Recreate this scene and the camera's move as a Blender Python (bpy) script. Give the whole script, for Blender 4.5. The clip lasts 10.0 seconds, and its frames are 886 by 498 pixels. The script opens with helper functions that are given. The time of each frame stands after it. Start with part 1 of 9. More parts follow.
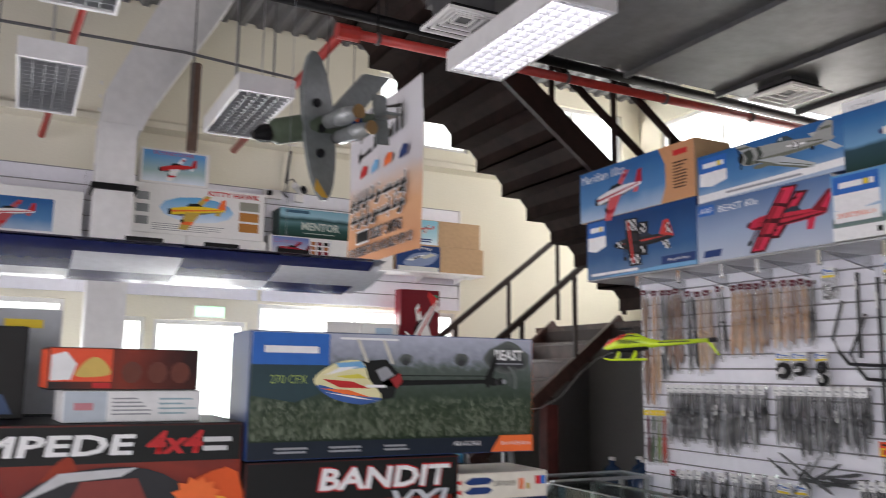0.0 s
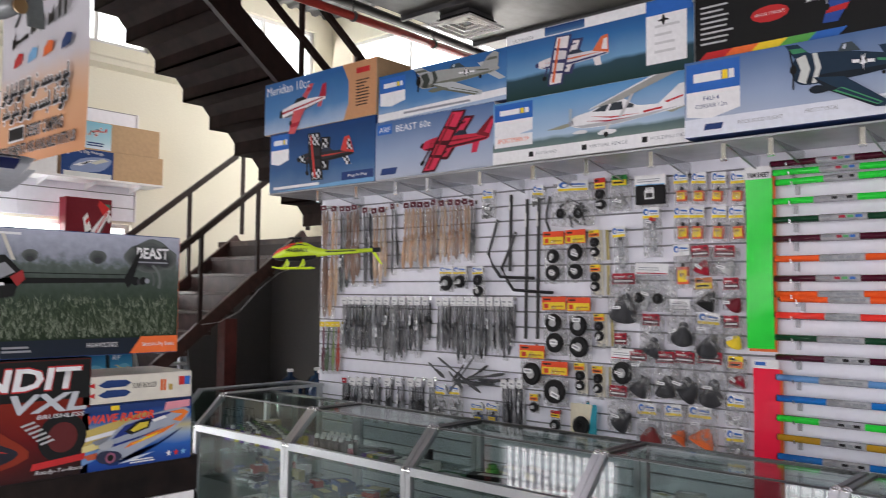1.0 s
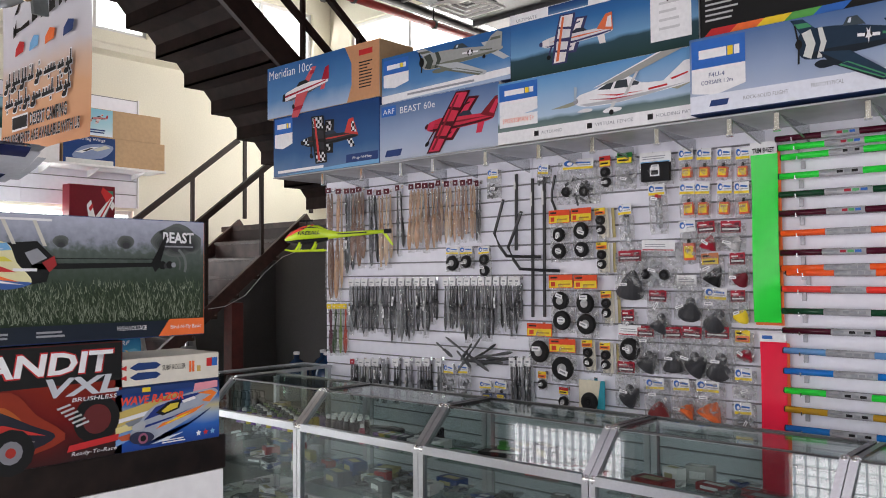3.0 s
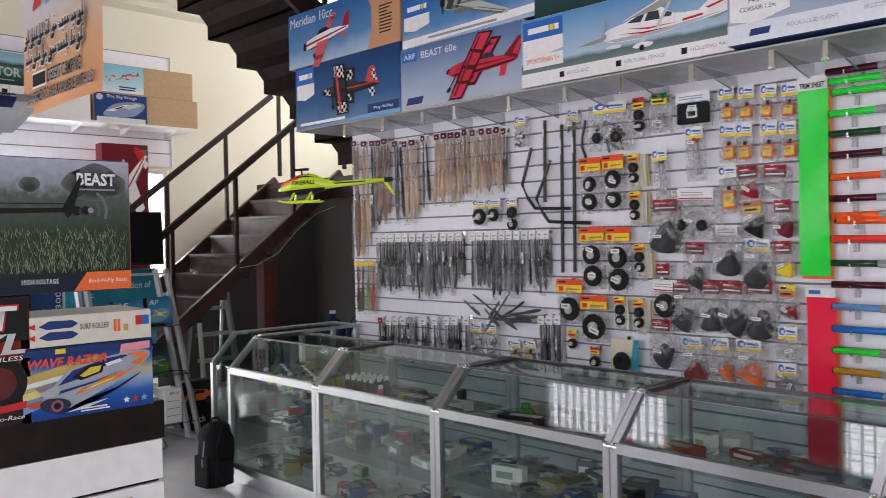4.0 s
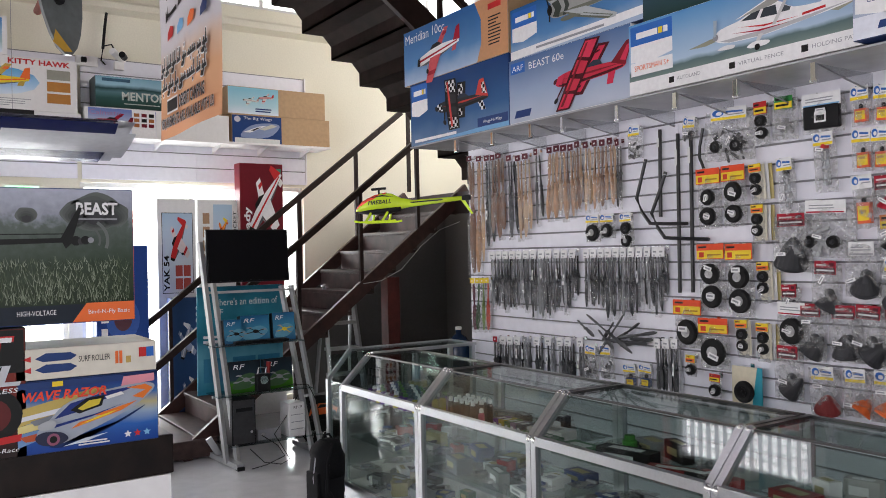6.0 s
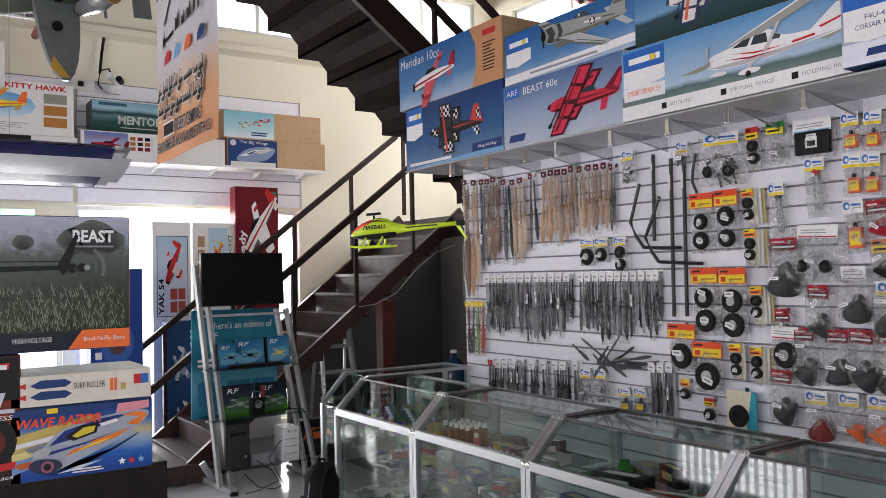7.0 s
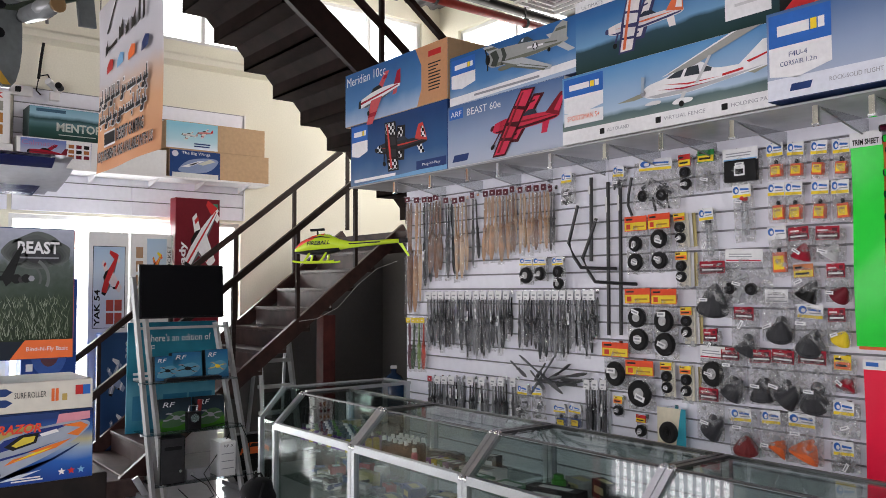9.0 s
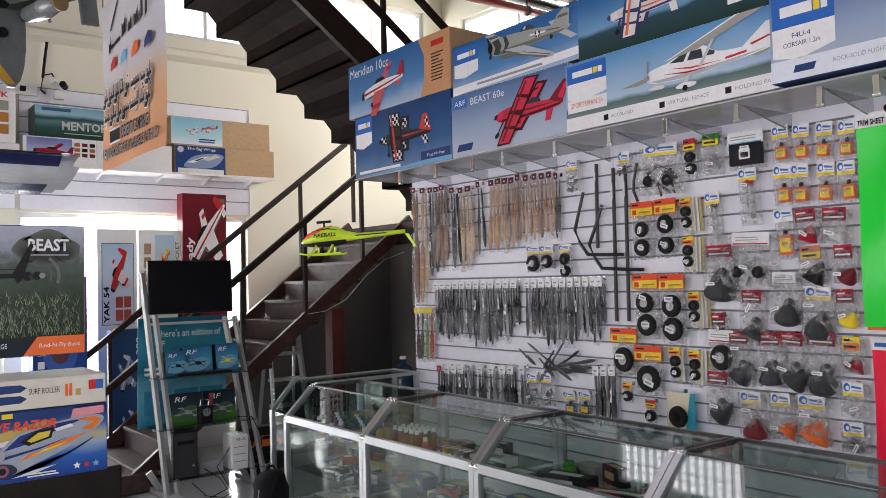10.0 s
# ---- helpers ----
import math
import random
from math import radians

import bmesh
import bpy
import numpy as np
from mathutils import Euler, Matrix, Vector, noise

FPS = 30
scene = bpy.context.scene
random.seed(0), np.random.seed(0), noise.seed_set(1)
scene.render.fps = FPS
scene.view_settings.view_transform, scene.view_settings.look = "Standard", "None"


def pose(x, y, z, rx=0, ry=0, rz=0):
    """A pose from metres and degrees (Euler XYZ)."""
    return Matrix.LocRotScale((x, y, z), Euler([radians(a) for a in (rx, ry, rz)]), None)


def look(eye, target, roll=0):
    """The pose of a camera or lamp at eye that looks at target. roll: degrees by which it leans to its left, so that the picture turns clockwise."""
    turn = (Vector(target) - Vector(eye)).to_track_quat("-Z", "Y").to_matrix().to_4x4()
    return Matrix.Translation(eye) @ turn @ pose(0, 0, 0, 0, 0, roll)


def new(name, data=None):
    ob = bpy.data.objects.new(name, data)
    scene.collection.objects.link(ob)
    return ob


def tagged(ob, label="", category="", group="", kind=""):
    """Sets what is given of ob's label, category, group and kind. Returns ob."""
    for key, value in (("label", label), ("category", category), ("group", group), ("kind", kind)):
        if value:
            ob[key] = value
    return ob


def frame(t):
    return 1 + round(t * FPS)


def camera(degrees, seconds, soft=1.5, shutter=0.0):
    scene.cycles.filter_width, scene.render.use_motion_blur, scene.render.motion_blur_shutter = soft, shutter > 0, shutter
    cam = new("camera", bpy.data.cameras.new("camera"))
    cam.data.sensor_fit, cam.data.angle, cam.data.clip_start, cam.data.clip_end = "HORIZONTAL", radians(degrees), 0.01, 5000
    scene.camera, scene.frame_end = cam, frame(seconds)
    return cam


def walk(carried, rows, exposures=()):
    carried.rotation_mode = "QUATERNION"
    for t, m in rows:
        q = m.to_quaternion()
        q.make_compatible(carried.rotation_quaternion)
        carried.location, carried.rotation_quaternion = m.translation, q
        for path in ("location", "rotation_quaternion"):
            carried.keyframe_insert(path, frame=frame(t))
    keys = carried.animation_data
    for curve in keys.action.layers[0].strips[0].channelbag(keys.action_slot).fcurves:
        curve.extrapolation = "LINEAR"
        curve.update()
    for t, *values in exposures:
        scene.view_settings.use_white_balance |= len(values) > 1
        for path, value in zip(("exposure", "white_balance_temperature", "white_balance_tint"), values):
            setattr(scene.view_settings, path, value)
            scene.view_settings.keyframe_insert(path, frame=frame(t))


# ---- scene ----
cam = camera(56.4, 10.0, 0.7, shutter=0.3)
PATH = [
    (0, (-0.277, 0.381, 1.741), (0.628, 2.140, 2.038), 0.7),
    (0.5, (-0.203, 0.344, 1.712), (1.031, 1.904, 1.922), 0.6),
    (1, (-0.189, 0.332, 1.696), (1.303, 1.659, 1.808), 0.6),
    (1.5, (-0.227, 0.321, 1.695), (1.336, 1.566, 1.767), 0.5),
    (2, (-0.255, 0.326, 1.698), (1.319, 1.557, 1.764), 0.3),
    (2.5, (-0.286, 0.336, 1.713), (1.255, 1.608, 1.796), -0.0),
    (2.7, (-0.290, 0.351, 1.708), (1.229, 1.650, 1.795), -0.2),
    (3.8, (0.049, 0.352, 1.650), (1.485, 1.744, 1.630), -1.1),
    (4, (0.110, 0.385, 1.655), (1.509, 1.814, 1.625), -1.0),
    (4.5, (0.234, 0.421, 1.663), (1.524, 1.950, 1.617), -1.1),
    (5, (0.362, 0.382, 1.665), (1.565, 1.979, 1.597), -1.4),
    (5.5, (0.435, 0.342, 1.679), (1.571, 1.988, 1.634), -1.4),
    (6, (0.452, 0.321, 1.684), (1.560, 1.986, 1.690), -1.2),
    (7.5, (0.439, 0.298, 1.697), (1.578, 1.941, 1.772), -0.6),
    (8, (0.428, 0.279, 1.697), (1.613, 1.888, 1.779), -0.1),
    (8.5, (0.410, 0.258, 1.700), (1.624, 1.845, 1.794), 0.2),
    (9, (0.406, 0.249, 1.698), (1.636, 1.823, 1.794), -0.2),
    (9.5, (0.403, 0.246, 1.695), (1.636, 1.818, 1.779), -0.8),
    (10, (0.401, 0.239, 1.694), (1.618, 1.824, 1.767), -1.4),
]
walk(cam, [(t, look(eye, target, roll)) for t, eye, target, roll in PATH], [(0.0, -0.40, 6350, 22), (0.8, -0.29, 6350, 22), (10.0, -0.29, 6350, 22)])
# world, sun and the large lights
world = bpy.data.worlds.new("sky")
scene.world = world
world.use_nodes = True
_wn = world.node_tree.nodes
_sky = _wn.new("ShaderNodeTexSky")
_sky.sky_type, _sky.sun_disc = "NISHITA", False
_sky.sun_elevation, _sky.sun_rotation = radians(31), radians(-13)
world.node_tree.links.new(_sky.outputs[0], _wn["Background"].inputs["Color"])
_wn["Background"].inputs["Strength"].default_value = 0.15
_sun = bpy.data.lights.new("sun", "SUN")
_sun.energy, _sun.angle, _sun.color = 4.0, radians(0.5), (1.0, 0.94, 0.85)
_so = new("sun", _sun)
_so.matrix_world = look((1.5, 14.0, 4.6), (3.2, 6.5, 0.0))


def window_light(name, where, target, w, h, watts, tone=(1.0, 0.98, 0.94)):
    lamp = bpy.data.lights.new(name, "AREA")
    lamp.shape, lamp.size, lamp.size_y, lamp.energy, lamp.color = "RECTANGLE", w, h, watts, tone
    ob = new(name, lamp)
    ob.matrix_world = look(where, target)
    return ob


window_light("window_daylight", (3.15, 9.12, 1.35), (3.15, 0.0, 1.2), 2.2, 2.1, 170)
window_light("door_daylight", (0.9, 9.12, 1.2), (0.9, 0.0, 1.1), 1.9, 2.1, 150)
window_light("clerestory_daylight", (5.0, 9.12, 4.75), (4.6, 0.0, 2.6), 4.4, 0.9, 40, (1.0, 0.95, 0.83))
window_light("stairwell_daylight", (7.32, 6.9, 3.9), (3.0, 8.2, 3.0), 3.0, 2.2, 140, (1.0, 0.94, 0.80))
# Fill lamp behind the camera, added to lift faces turned south.
window_light("shopfront_daylight", (-1.0, -3.85, 1.7), (0.5, 6.0, 1.5), 6.0, 2.8, 145)
# Fill lamp out of view, added to light the slatted wall from the west.
window_light("side_window_daylight", (-4.35, 2.6, 1.9), (4.0, 2.6, 1.7), 7.4, 2.7, 275, (1.0, 0.99, 0.98))
# materials
MATS = {}


def mat(name, color, rough=0.5, metal=0.0, grain=0.06, scale=30.0, bump=0.0, coat=0.0, big=1.2, spec=0.5, vary=0.0):
    """A plain surface with fine grain and broad stains."""
    if name in MATS:
        return MATS[name]
    m = bpy.data.materials.new(name)
    m.use_nodes = True
    n, l = m.node_tree.nodes, m.node_tree.links
    b = n["Principled BSDF"]
    b.inputs["Roughness"].default_value, b.inputs["Metallic"].default_value = rough, metal
    b.inputs["Coat Weight"].default_value = coat
    b.inputs["Specular IOR Level"].default_value = spec
    co = n.new("ShaderNodeTexCoord")
    fine, broad = n.new("ShaderNodeTexNoise"), n.new("ShaderNodeTexNoise")
    fine.inputs["Scale"].default_value, fine.inputs["Detail"].default_value = scale, 6
    broad.inputs["Scale"].default_value, broad.inputs["Detail"].default_value = big, 3
    for t in (fine, broad):
        l.new(co.outputs["Object"], t.inputs["Vector"])
    add = n.new("ShaderNodeMath")
    add.operation = "ADD"
    l.new(fine.outputs["Fac"], add.inputs[0])
    l.new(broad.outputs["Fac"], add.inputs[1])
    rng = n.new("ShaderNodeMapRange")
    rng.inputs["From Min"].default_value, rng.inputs["From Max"].default_value = 0.7, 1.3
    rng.inputs["To Min"].default_value, rng.inputs["To Max"].default_value = 1 - 2 * grain, 1 + grain
    l.new(add.outputs[0], rng.inputs["Value"])
    val = rng.outputs[0]
    if vary:
        info, r2, mul = n.new("ShaderNodeObjectInfo"), n.new("ShaderNodeMapRange"), n.new("ShaderNodeMath")
        r2.inputs["To Min"].default_value, r2.inputs["To Max"].default_value = 1 - vary, 1 + vary
        l.new(info.outputs["Random"], r2.inputs["Value"])
        mul.operation = "MULTIPLY"
        l.new(val, mul.inputs[0])
        l.new(r2.outputs[0], mul.inputs[1])
        val = mul.outputs[0]
    hsv = n.new("ShaderNodeHueSaturation")
    hsv.inputs["Color"].default_value = (*color, 1)
    l.new(val, hsv.inputs["Value"])
    l.new(hsv.outputs[0], b.inputs["Base Color"])
    r3 = n.new("ShaderNodeMapRange")
    r3.inputs["To Min"].default_value, r3.inputs["To Max"].default_value = max(0.0, rough - 0.08), min(1.0, rough + 0.08)
    l.new(broad.outputs["Fac"], r3.inputs["Value"])
    l.new(r3.outputs[0], b.inputs["Roughness"])
    if bump:
        bp = n.new("ShaderNodeBump")
        bp.inputs["Strength"].default_value, bp.inputs["Distance"].default_value = bump, 0.004
        l.new(fine.outputs["Fac"], bp.inputs["Height"])
        l.new(bp.outputs[0], b.inputs["Normal"])
    MATS[name] = m
    return m


def glass(name, tint=(0.93, 0.97, 0.95), alpha=0.12, rough=0.02):
    """A thin sheet: mostly clear, with a glossy face."""
    if name in MATS:
        return MATS[name]
    m = bpy.data.materials.new(name)
    m.use_nodes = True
    n, l = m.node_tree.nodes, m.node_tree.links
    n.remove(n["Principled BSDF"])
    out = n["Material Output"]
    tr, gl, mix, fr = n.new("ShaderNodeBsdfTransparent"), n.new("ShaderNodeBsdfGlossy"), n.new("ShaderNodeMixShader"), n.new("ShaderNodeLayerWeight")
    tr.inputs["Color"].default_value = (*tint, 1)
    gl.inputs["Roughness"].default_value = rough
    pw, ad = n.new("ShaderNodeMath"), n.new("ShaderNodeMath")
    pw.operation, pw.inputs[1].default_value = "POWER", 4.0
    l.new(fr.outputs["Facing"], pw.inputs[0])
    ad.operation, ad.inputs[1].default_value, ad.inputs[2].default_value = "MULTIPLY_ADD", 0.6, alpha * 0.3
    l.new(pw.outputs[0], ad.inputs[0])
    l.new(ad.outputs[0], mix.inputs["Fac"])
    l.new(tr.outputs[0], mix.inputs[1])
    l.new(gl.outputs[0], mix.inputs[2])
    l.new(mix.outputs[0], out.inputs["Surface"])
    MATS[name] = m
    return m


def film(name, tint=(0.8, 0.82, 0.82), cloud=0.25, clear=1.0, crinkle=35.0):
    """Crinkled clear packing film with a milky sheen."""
    if name in MATS:
        return MATS[name]
    m = bpy.data.materials.new(name)
    m.use_nodes = True
    n, l = m.node_tree.nodes, m.node_tree.links
    b, out = n["Principled BSDF"], n["Material Output"]
    b.inputs["Base Color"].default_value = (*tint, 1)
    b.inputs["Roughness"].default_value = 0.11
    b.inputs["Specular IOR Level"].default_value = 0.8
    tr, mix = n.new("ShaderNodeBsdfTransparent"), n.new("ShaderNodeMixShader")
    tr.inputs["Color"].default_value = (clear, clear, clear, 1)
    co, no = n.new("ShaderNodeTexCoord"), n.new("ShaderNodeTexNoise")
    no.inputs["Scale"].default_value, no.inputs["Detail"].default_value = crinkle, 4
    l.new(co.outputs["Object"], no.inputs["Vector"])
    rng = n.new("ShaderNodeMapRange")
    rng.inputs["From Min"].default_value, rng.inputs["From Max"].default_value = 0.42, 0.66
    rng.inputs["To Min"].default_value, rng.inputs["To Max"].default_value = cloud * 0.25, cloud * 2.4
    l.new(no.outputs["Fac"], rng.inputs["Value"])
    bp = n.new("ShaderNodeBump")
    bp.inputs["Strength"].default_value, bp.inputs["Distance"].default_value = 1.0, 0.02
    l.new(no.outputs["Fac"], bp.inputs["Height"])
    l.new(bp.outputs[0], b.inputs["Normal"])
    l.new(rng.outputs[0], mix.inputs["Fac"])
    l.new(tr.outputs[0], mix.inputs[1])
    l.new(b.outputs[0], mix.inputs[2])
    l.new(mix.outputs[0], out.inputs["Surface"])
    MATS[name] = m
    return m


def ramp_mat(name, stops, rough=0.35, axis="Z", wobble=0.15, scale=4.0, coat=0.0):
    """Printed card whose colour runs through stops along an axis of the object's box, broken by soft clouds."""
    if name in MATS:
        return MATS[name]
    m = bpy.data.materials.new(name)
    m.use_nodes = True
    n, l = m.node_tree.nodes, m.node_tree.links
    b = n["Principled BSDF"]
    b.inputs["Roughness"].default_value = rough
    b.inputs["Coat Weight"].default_value = coat * 0.2
    b.inputs["Specular IOR Level"].default_value = 0.18
    co, sep, no = n.new("ShaderNodeTexCoord"), n.new("ShaderNodeSeparateXYZ"), n.new("ShaderNodeTexNoise")
    no.inputs["Scale"].default_value, no.inputs["Detail"].default_value = scale, 8
    l.new(co.outputs["Generated"], sep.inputs[0])
    l.new(co.outputs["Object"], no.inputs["Vector"])
    ma, mb = n.new("ShaderNodeMath"), n.new("ShaderNodeMath")
    ma.operation, ma.inputs[1].default_value, ma.inputs[2].default_value = "MULTIPLY_ADD", wobble * 2, -wobble
    mb.operation = "ADD"
    l.new(no.outputs["Fac"], ma.inputs[0])
    l.new(ma.outputs[0], mb.inputs[0])
    l.new(sep.outputs[axis], mb.inputs[1])
    rp = n.new("ShaderNodeValToRGB")
    els = rp.color_ramp.elements
    while len(els) < len(stops):
        els.new(0.5)
    for e, (p, c) in zip(els, stops):
        e.position, e.color = p, (*c, 1)
    l.new(mb.outputs[0], rp.inputs[0])
    l.new(rp.outputs[0], b.inputs["Base Color"])
    MATS[name] = m
    return m


def glow(name, color, strength):
    if name in MATS:
        return MATS[name]
    m = bpy.data.materials.new(name)
    m.use_nodes = True
    b = m.node_tree.nodes["Principled BSDF"]
    b.inputs["Base Color"].default_value = (0.9, 0.9, 0.9, 1)
    b.inputs["Emission Color"].default_value = (*color, 1)
    b.inputs["Emission Strength"].default_value = strength
    MATS[name] = m
    return m


WHITE_WALL = mat("cream_plaster", (0.80, 0.77, 0.64), 0.75, grain=0.04, scale=60, bump=0.15, big=0.8)
# Grey set darker than plain plaster to deepen the shade below the stairs.
GREY_WALL = mat("shaded_grey_plaster", (0.09, 0.087, 0.085), 0.85, grain=0.06, scale=50, bump=0.15, big=0.7)
SLAT = mat("white_laminate_slat", (0.84, 0.84, 0.91), 0.42, grain=0.03, scale=20, big=0.6)
GROOVE = mat("slat_groove", (0.22, 0.22, 0.24), 0.6)
FLOOR = mat("polished_floor", (0.66, 0.67, 0.68), 0.10, grain=0.05, scale=9, coat=0.4, big=0.5)
CEIL = mat("painted_deck", (0.17, 0.17, 0.18), 0.8, grain=0.05, scale=14)
STEEL_WHITE = mat("white_painted_steel", (0.74, 0.74, 0.74), 0.45, grain=0.05, scale=12)
BROWN = mat("brown_painted_steel", (0.022, 0.011, 0.009), 0.5, grain=0.2, scale=18, bump=0.1, spec=0.22)
TREAD = mat("worn_brown_tread", (0.05, 0.029, 0.025), 0.45, grain=0.35, scale=14, bump=0.15, big=3, spec=0.3)
ALU = mat("brushed_aluminium", (0.50, 0.51, 0.53), 0.34, 1.0, grain=0.05, scale=80)
CHROME = mat("chrome", (0.92, 0.92, 0.92), 0.10, 1.0, grain=0.03)
GALV = mat("galvanised_steel", (0.13, 0.133, 0.137), 0.5, 0.4, grain=0.14, scale=10, big=2.5)
RED_PIPE = mat("red_pipe_paint", (0.42, 0.035, 0.025), 0.4, grain=0.12)
BLACK = mat("black_plastic", (0.007, 0.007, 0.008), 0.45, grain=0.15, spec=0.2)
DARK = mat("dark_rubber", (0.022, 0.022, 0.024), 0.6, grain=0.2)
CARD = mat("brown_cardboard", (0.50, 0.33, 0.18), 0.75, grain=0.08, scale=25)
WHITE_CARD = mat("white_card", (0.78, 0.78, 0.77), 0.45, grain=0.03)
WOOD = mat("dark_wood_edge", (0.016, 0.009, 0.007), 0.42, grain=0.35, scale=22, spec=0.18)
WHITE_PAINT = mat("white_paint", (0.84, 0.83, 0.82), 0.5, grain=0.04)
PANE = glass("window_glass")
CASE_GLASS = glass("case_glass", (0.82, 0.88, 0.86), 0.09)
SLOPE_GLASS = glass("sloped_case_glass", (0.82, 0.88, 0.86), 0.26)
FROST = glass("clear_bracket_plastic", (0.80, 0.81, 0.82), 0.3, 0.1)
# Stair brown darkened and dulled to put shade into the upper flight.
SHADED_BROWN = mat("shaded_brown_paint", (0.022, 0.013, 0.011), 0.7, grain=0.25, scale=10, spec=0.1)


def ink(r, g, b, rough=0.4, coat=0.0):
    """Printing ink or plastic of one colour."""
    return mat("ink_%d_%d_%d" % (round(r * 99), round(g * 99), round(b * 99)), (r, g, b), rough, grain=0.05, scale=40, coat=coat * 0.4, spec=0.18)


NAVY, BLUE, RED, ORANGE = ink(0.02, 0.05, 0.17), ink(0.03, 0.14, 0.48), ink(0.55, 0.03, 0.03), ink(0.85, 0.17, 0.04)
YELLOW, WHITE, INKBLACK, CRIMSON = ink(0.85, 0.62, 0.03), ink(0.82, 0.82, 0.82), ink(0.011, 0.011, 0.011), ink(0.38, 0.014, 0.032)
GREYINK, SKYBLUE, MAROON, TEAL = ink(0.30, 0.31, 0.33), ink(0.18, 0.42, 0.68), ink(0.17, 0.015, 0.025), ink(0.03, 0.33, 0.42)
# building tools


def part(name, bm, material, parent=None, label="", smooth=False):
    """Links a bmesh as one mesh object, under a thing or a part."""
    me = bpy.data.meshes.new(name)
    bmesh.ops.recalc_face_normals(bm, faces=bm.faces)
    bm.to_mesh(me)
    bm.free()
    me.materials.append(material)
    if smooth:
        for p in me.polygons:
            p.use_smooth = True
    ob = new(name, me)
    if parent:
        ob.parent = parent
    if label:
        ob["label"] = label
    return ob


def thing(name, m, label, category, group=""):
    ob = new(name)
    ob.empty_display_size = 0.05
    ob.matrix_basis = m
    return tagged(ob, label, category, group)


def add_box(bm, x0, x1, y0, y1, z0, z1, bevel=0.0, turn=None):
    r = bmesh.ops.create_cube(bm, size=1)
    m = Matrix.Translation(((x0 + x1) / 2, (y0 + y1) / 2, (z0 + z1) / 2)) @ Matrix.Diagonal((abs(x1 - x0), abs(y1 - y0), abs(z1 - z0), 1))
    bmesh.ops.transform(bm, matrix=turn @ m if turn else m, verts=r["verts"])
    if bevel:
        es = list({e for v in r["verts"] for e in v.link_edges})
        bmesh.ops.bevel(bm, geom=es, offset=bevel, segments=2, affect="EDGES", profile=0.6)
    return bm


def box(x0, x1, y0, y1, z0, z1, bevel=0.0, turn=None):
    return add_box(bmesh.new(), x0, x1, y0, y1, z0, z1, bevel, turn)


def add_rod(bm, a, b, r, seg=12, r2=None):
    a, b = Vector(a), Vector(b)
    d = b - a
    q = d.to_track_quat("Z", "Y").to_matrix().to_4x4()
    bmesh.ops.create_cone(bm, cap_ends=True, segments=seg, radius1=r, radius2=r if r2 is None else r2, depth=d.length,
                          matrix=Matrix.Translation((a + b) / 2) @ q)
    return bm


def rod(a, b, r, seg=12, r2=None):
    return add_rod(bmesh.new(), a, b, r, seg, r2)


def add_bar(bm, a, b, w, h):
    """A square bar from a to b, w wide across and h high."""
    a, b = Vector(a), Vector(b)
    d = b - a
    side = d.cross(Vector((0, 0, 1)))
    side = side.normalized() if side.length > 1e-4 else Vector((1, 0, 0))
    up = side.cross(d).normalized()
    vs = [bm.verts.new(p + side * (w / 2 * i) + up * (h / 2 * j)) for p in (a, b) for i, j in ((-1, -1), (1, -1), (1, 1), (-1, 1))]
    for f in ((0, 1, 2, 3), (7, 6, 5, 4), (0, 4, 5, 1), (1, 5, 6, 2), (2, 6, 7, 3), (3, 7, 4, 0)):
        bm.faces.new([vs[i] for i in f])
    return bm


def bar(a, b, w, h):
    return add_bar(bmesh.new(), a, b, w, h)


def add_prism(bm, pts, a, b, axis="y"):
    """An outline in two coordinates drawn out along an axis from a to b."""
    def at(p, d):
        return {"x": (d, p[0], p[1]), "y": (p[0], d, p[1]), "z": (p[0], p[1], d)}[axis]
    lo, hi = [bm.verts.new(at(p, a)) for p in pts], [bm.verts.new(at(p, b)) for p in pts]
    bm.faces.new(lo)
    bm.faces.new(hi[::-1])
    for i in range(len(pts)):
        j = (i + 1) % len(pts)
        bm.faces.new((lo[i], lo[j], hi[j], hi[i]))
    return bm


def prism(pts, a, b, axis="y"):
    return add_prism(bmesh.new(), pts, a, b, axis)


def add_lathe(bm, profile, seg=16, m=None):
    """A profile of (radius, height) turned about z."""
    rings = [[bm.verts.new((r * math.cos(2 * math.pi * i / seg), r * math.sin(2 * math.pi * i / seg), z)) for i in range(seg)] for r, z in profile]
    for a, b in zip(rings, rings[1:]):
        for i in range(seg):
            j = (i + 1) % seg
            bm.faces.new((a[i], a[j], b[j], b[i]))
    bm.faces.new(rings[0][::-1])
    bm.faces.new(rings[-1])
    if m:
        bmesh.ops.transform(bm, matrix=m, verts=[v for r in rings for v in r])
    return bm


def lathe(profile, seg=16, m=None):
    return add_lathe(bmesh.new(), profile, seg, m)


def tube(points, r, seg=8):
    """A bent cable or pipe through points."""
    bm = bmesh.new()
    pts = [Vector(p) for p in points]
    rings = []
    for i, p in enumerate(pts):
        d = (pts[min(i + 1, len(pts) - 1)] - pts[max(i - 1, 0)]).normalized()
        s = d.cross(Vector((0.13, 0.21, 0.97))).normalized()
        u = s.cross(d)
        rings.append([bm.verts.new(p + r * (math.cos(2 * math.pi * k / seg) * s + math.sin(2 * math.pi * k / seg) * u)) for k in range(seg)])
    for a, b in zip(rings, rings[1:]):
        for i in range(seg):
            j = (i + 1) % seg
            bm.faces.new((a[i], a[j], b[j], b[i]))
    bm.faces.new(rings[0][::-1])
    bm.faces.new(rings[-1])
    return bm


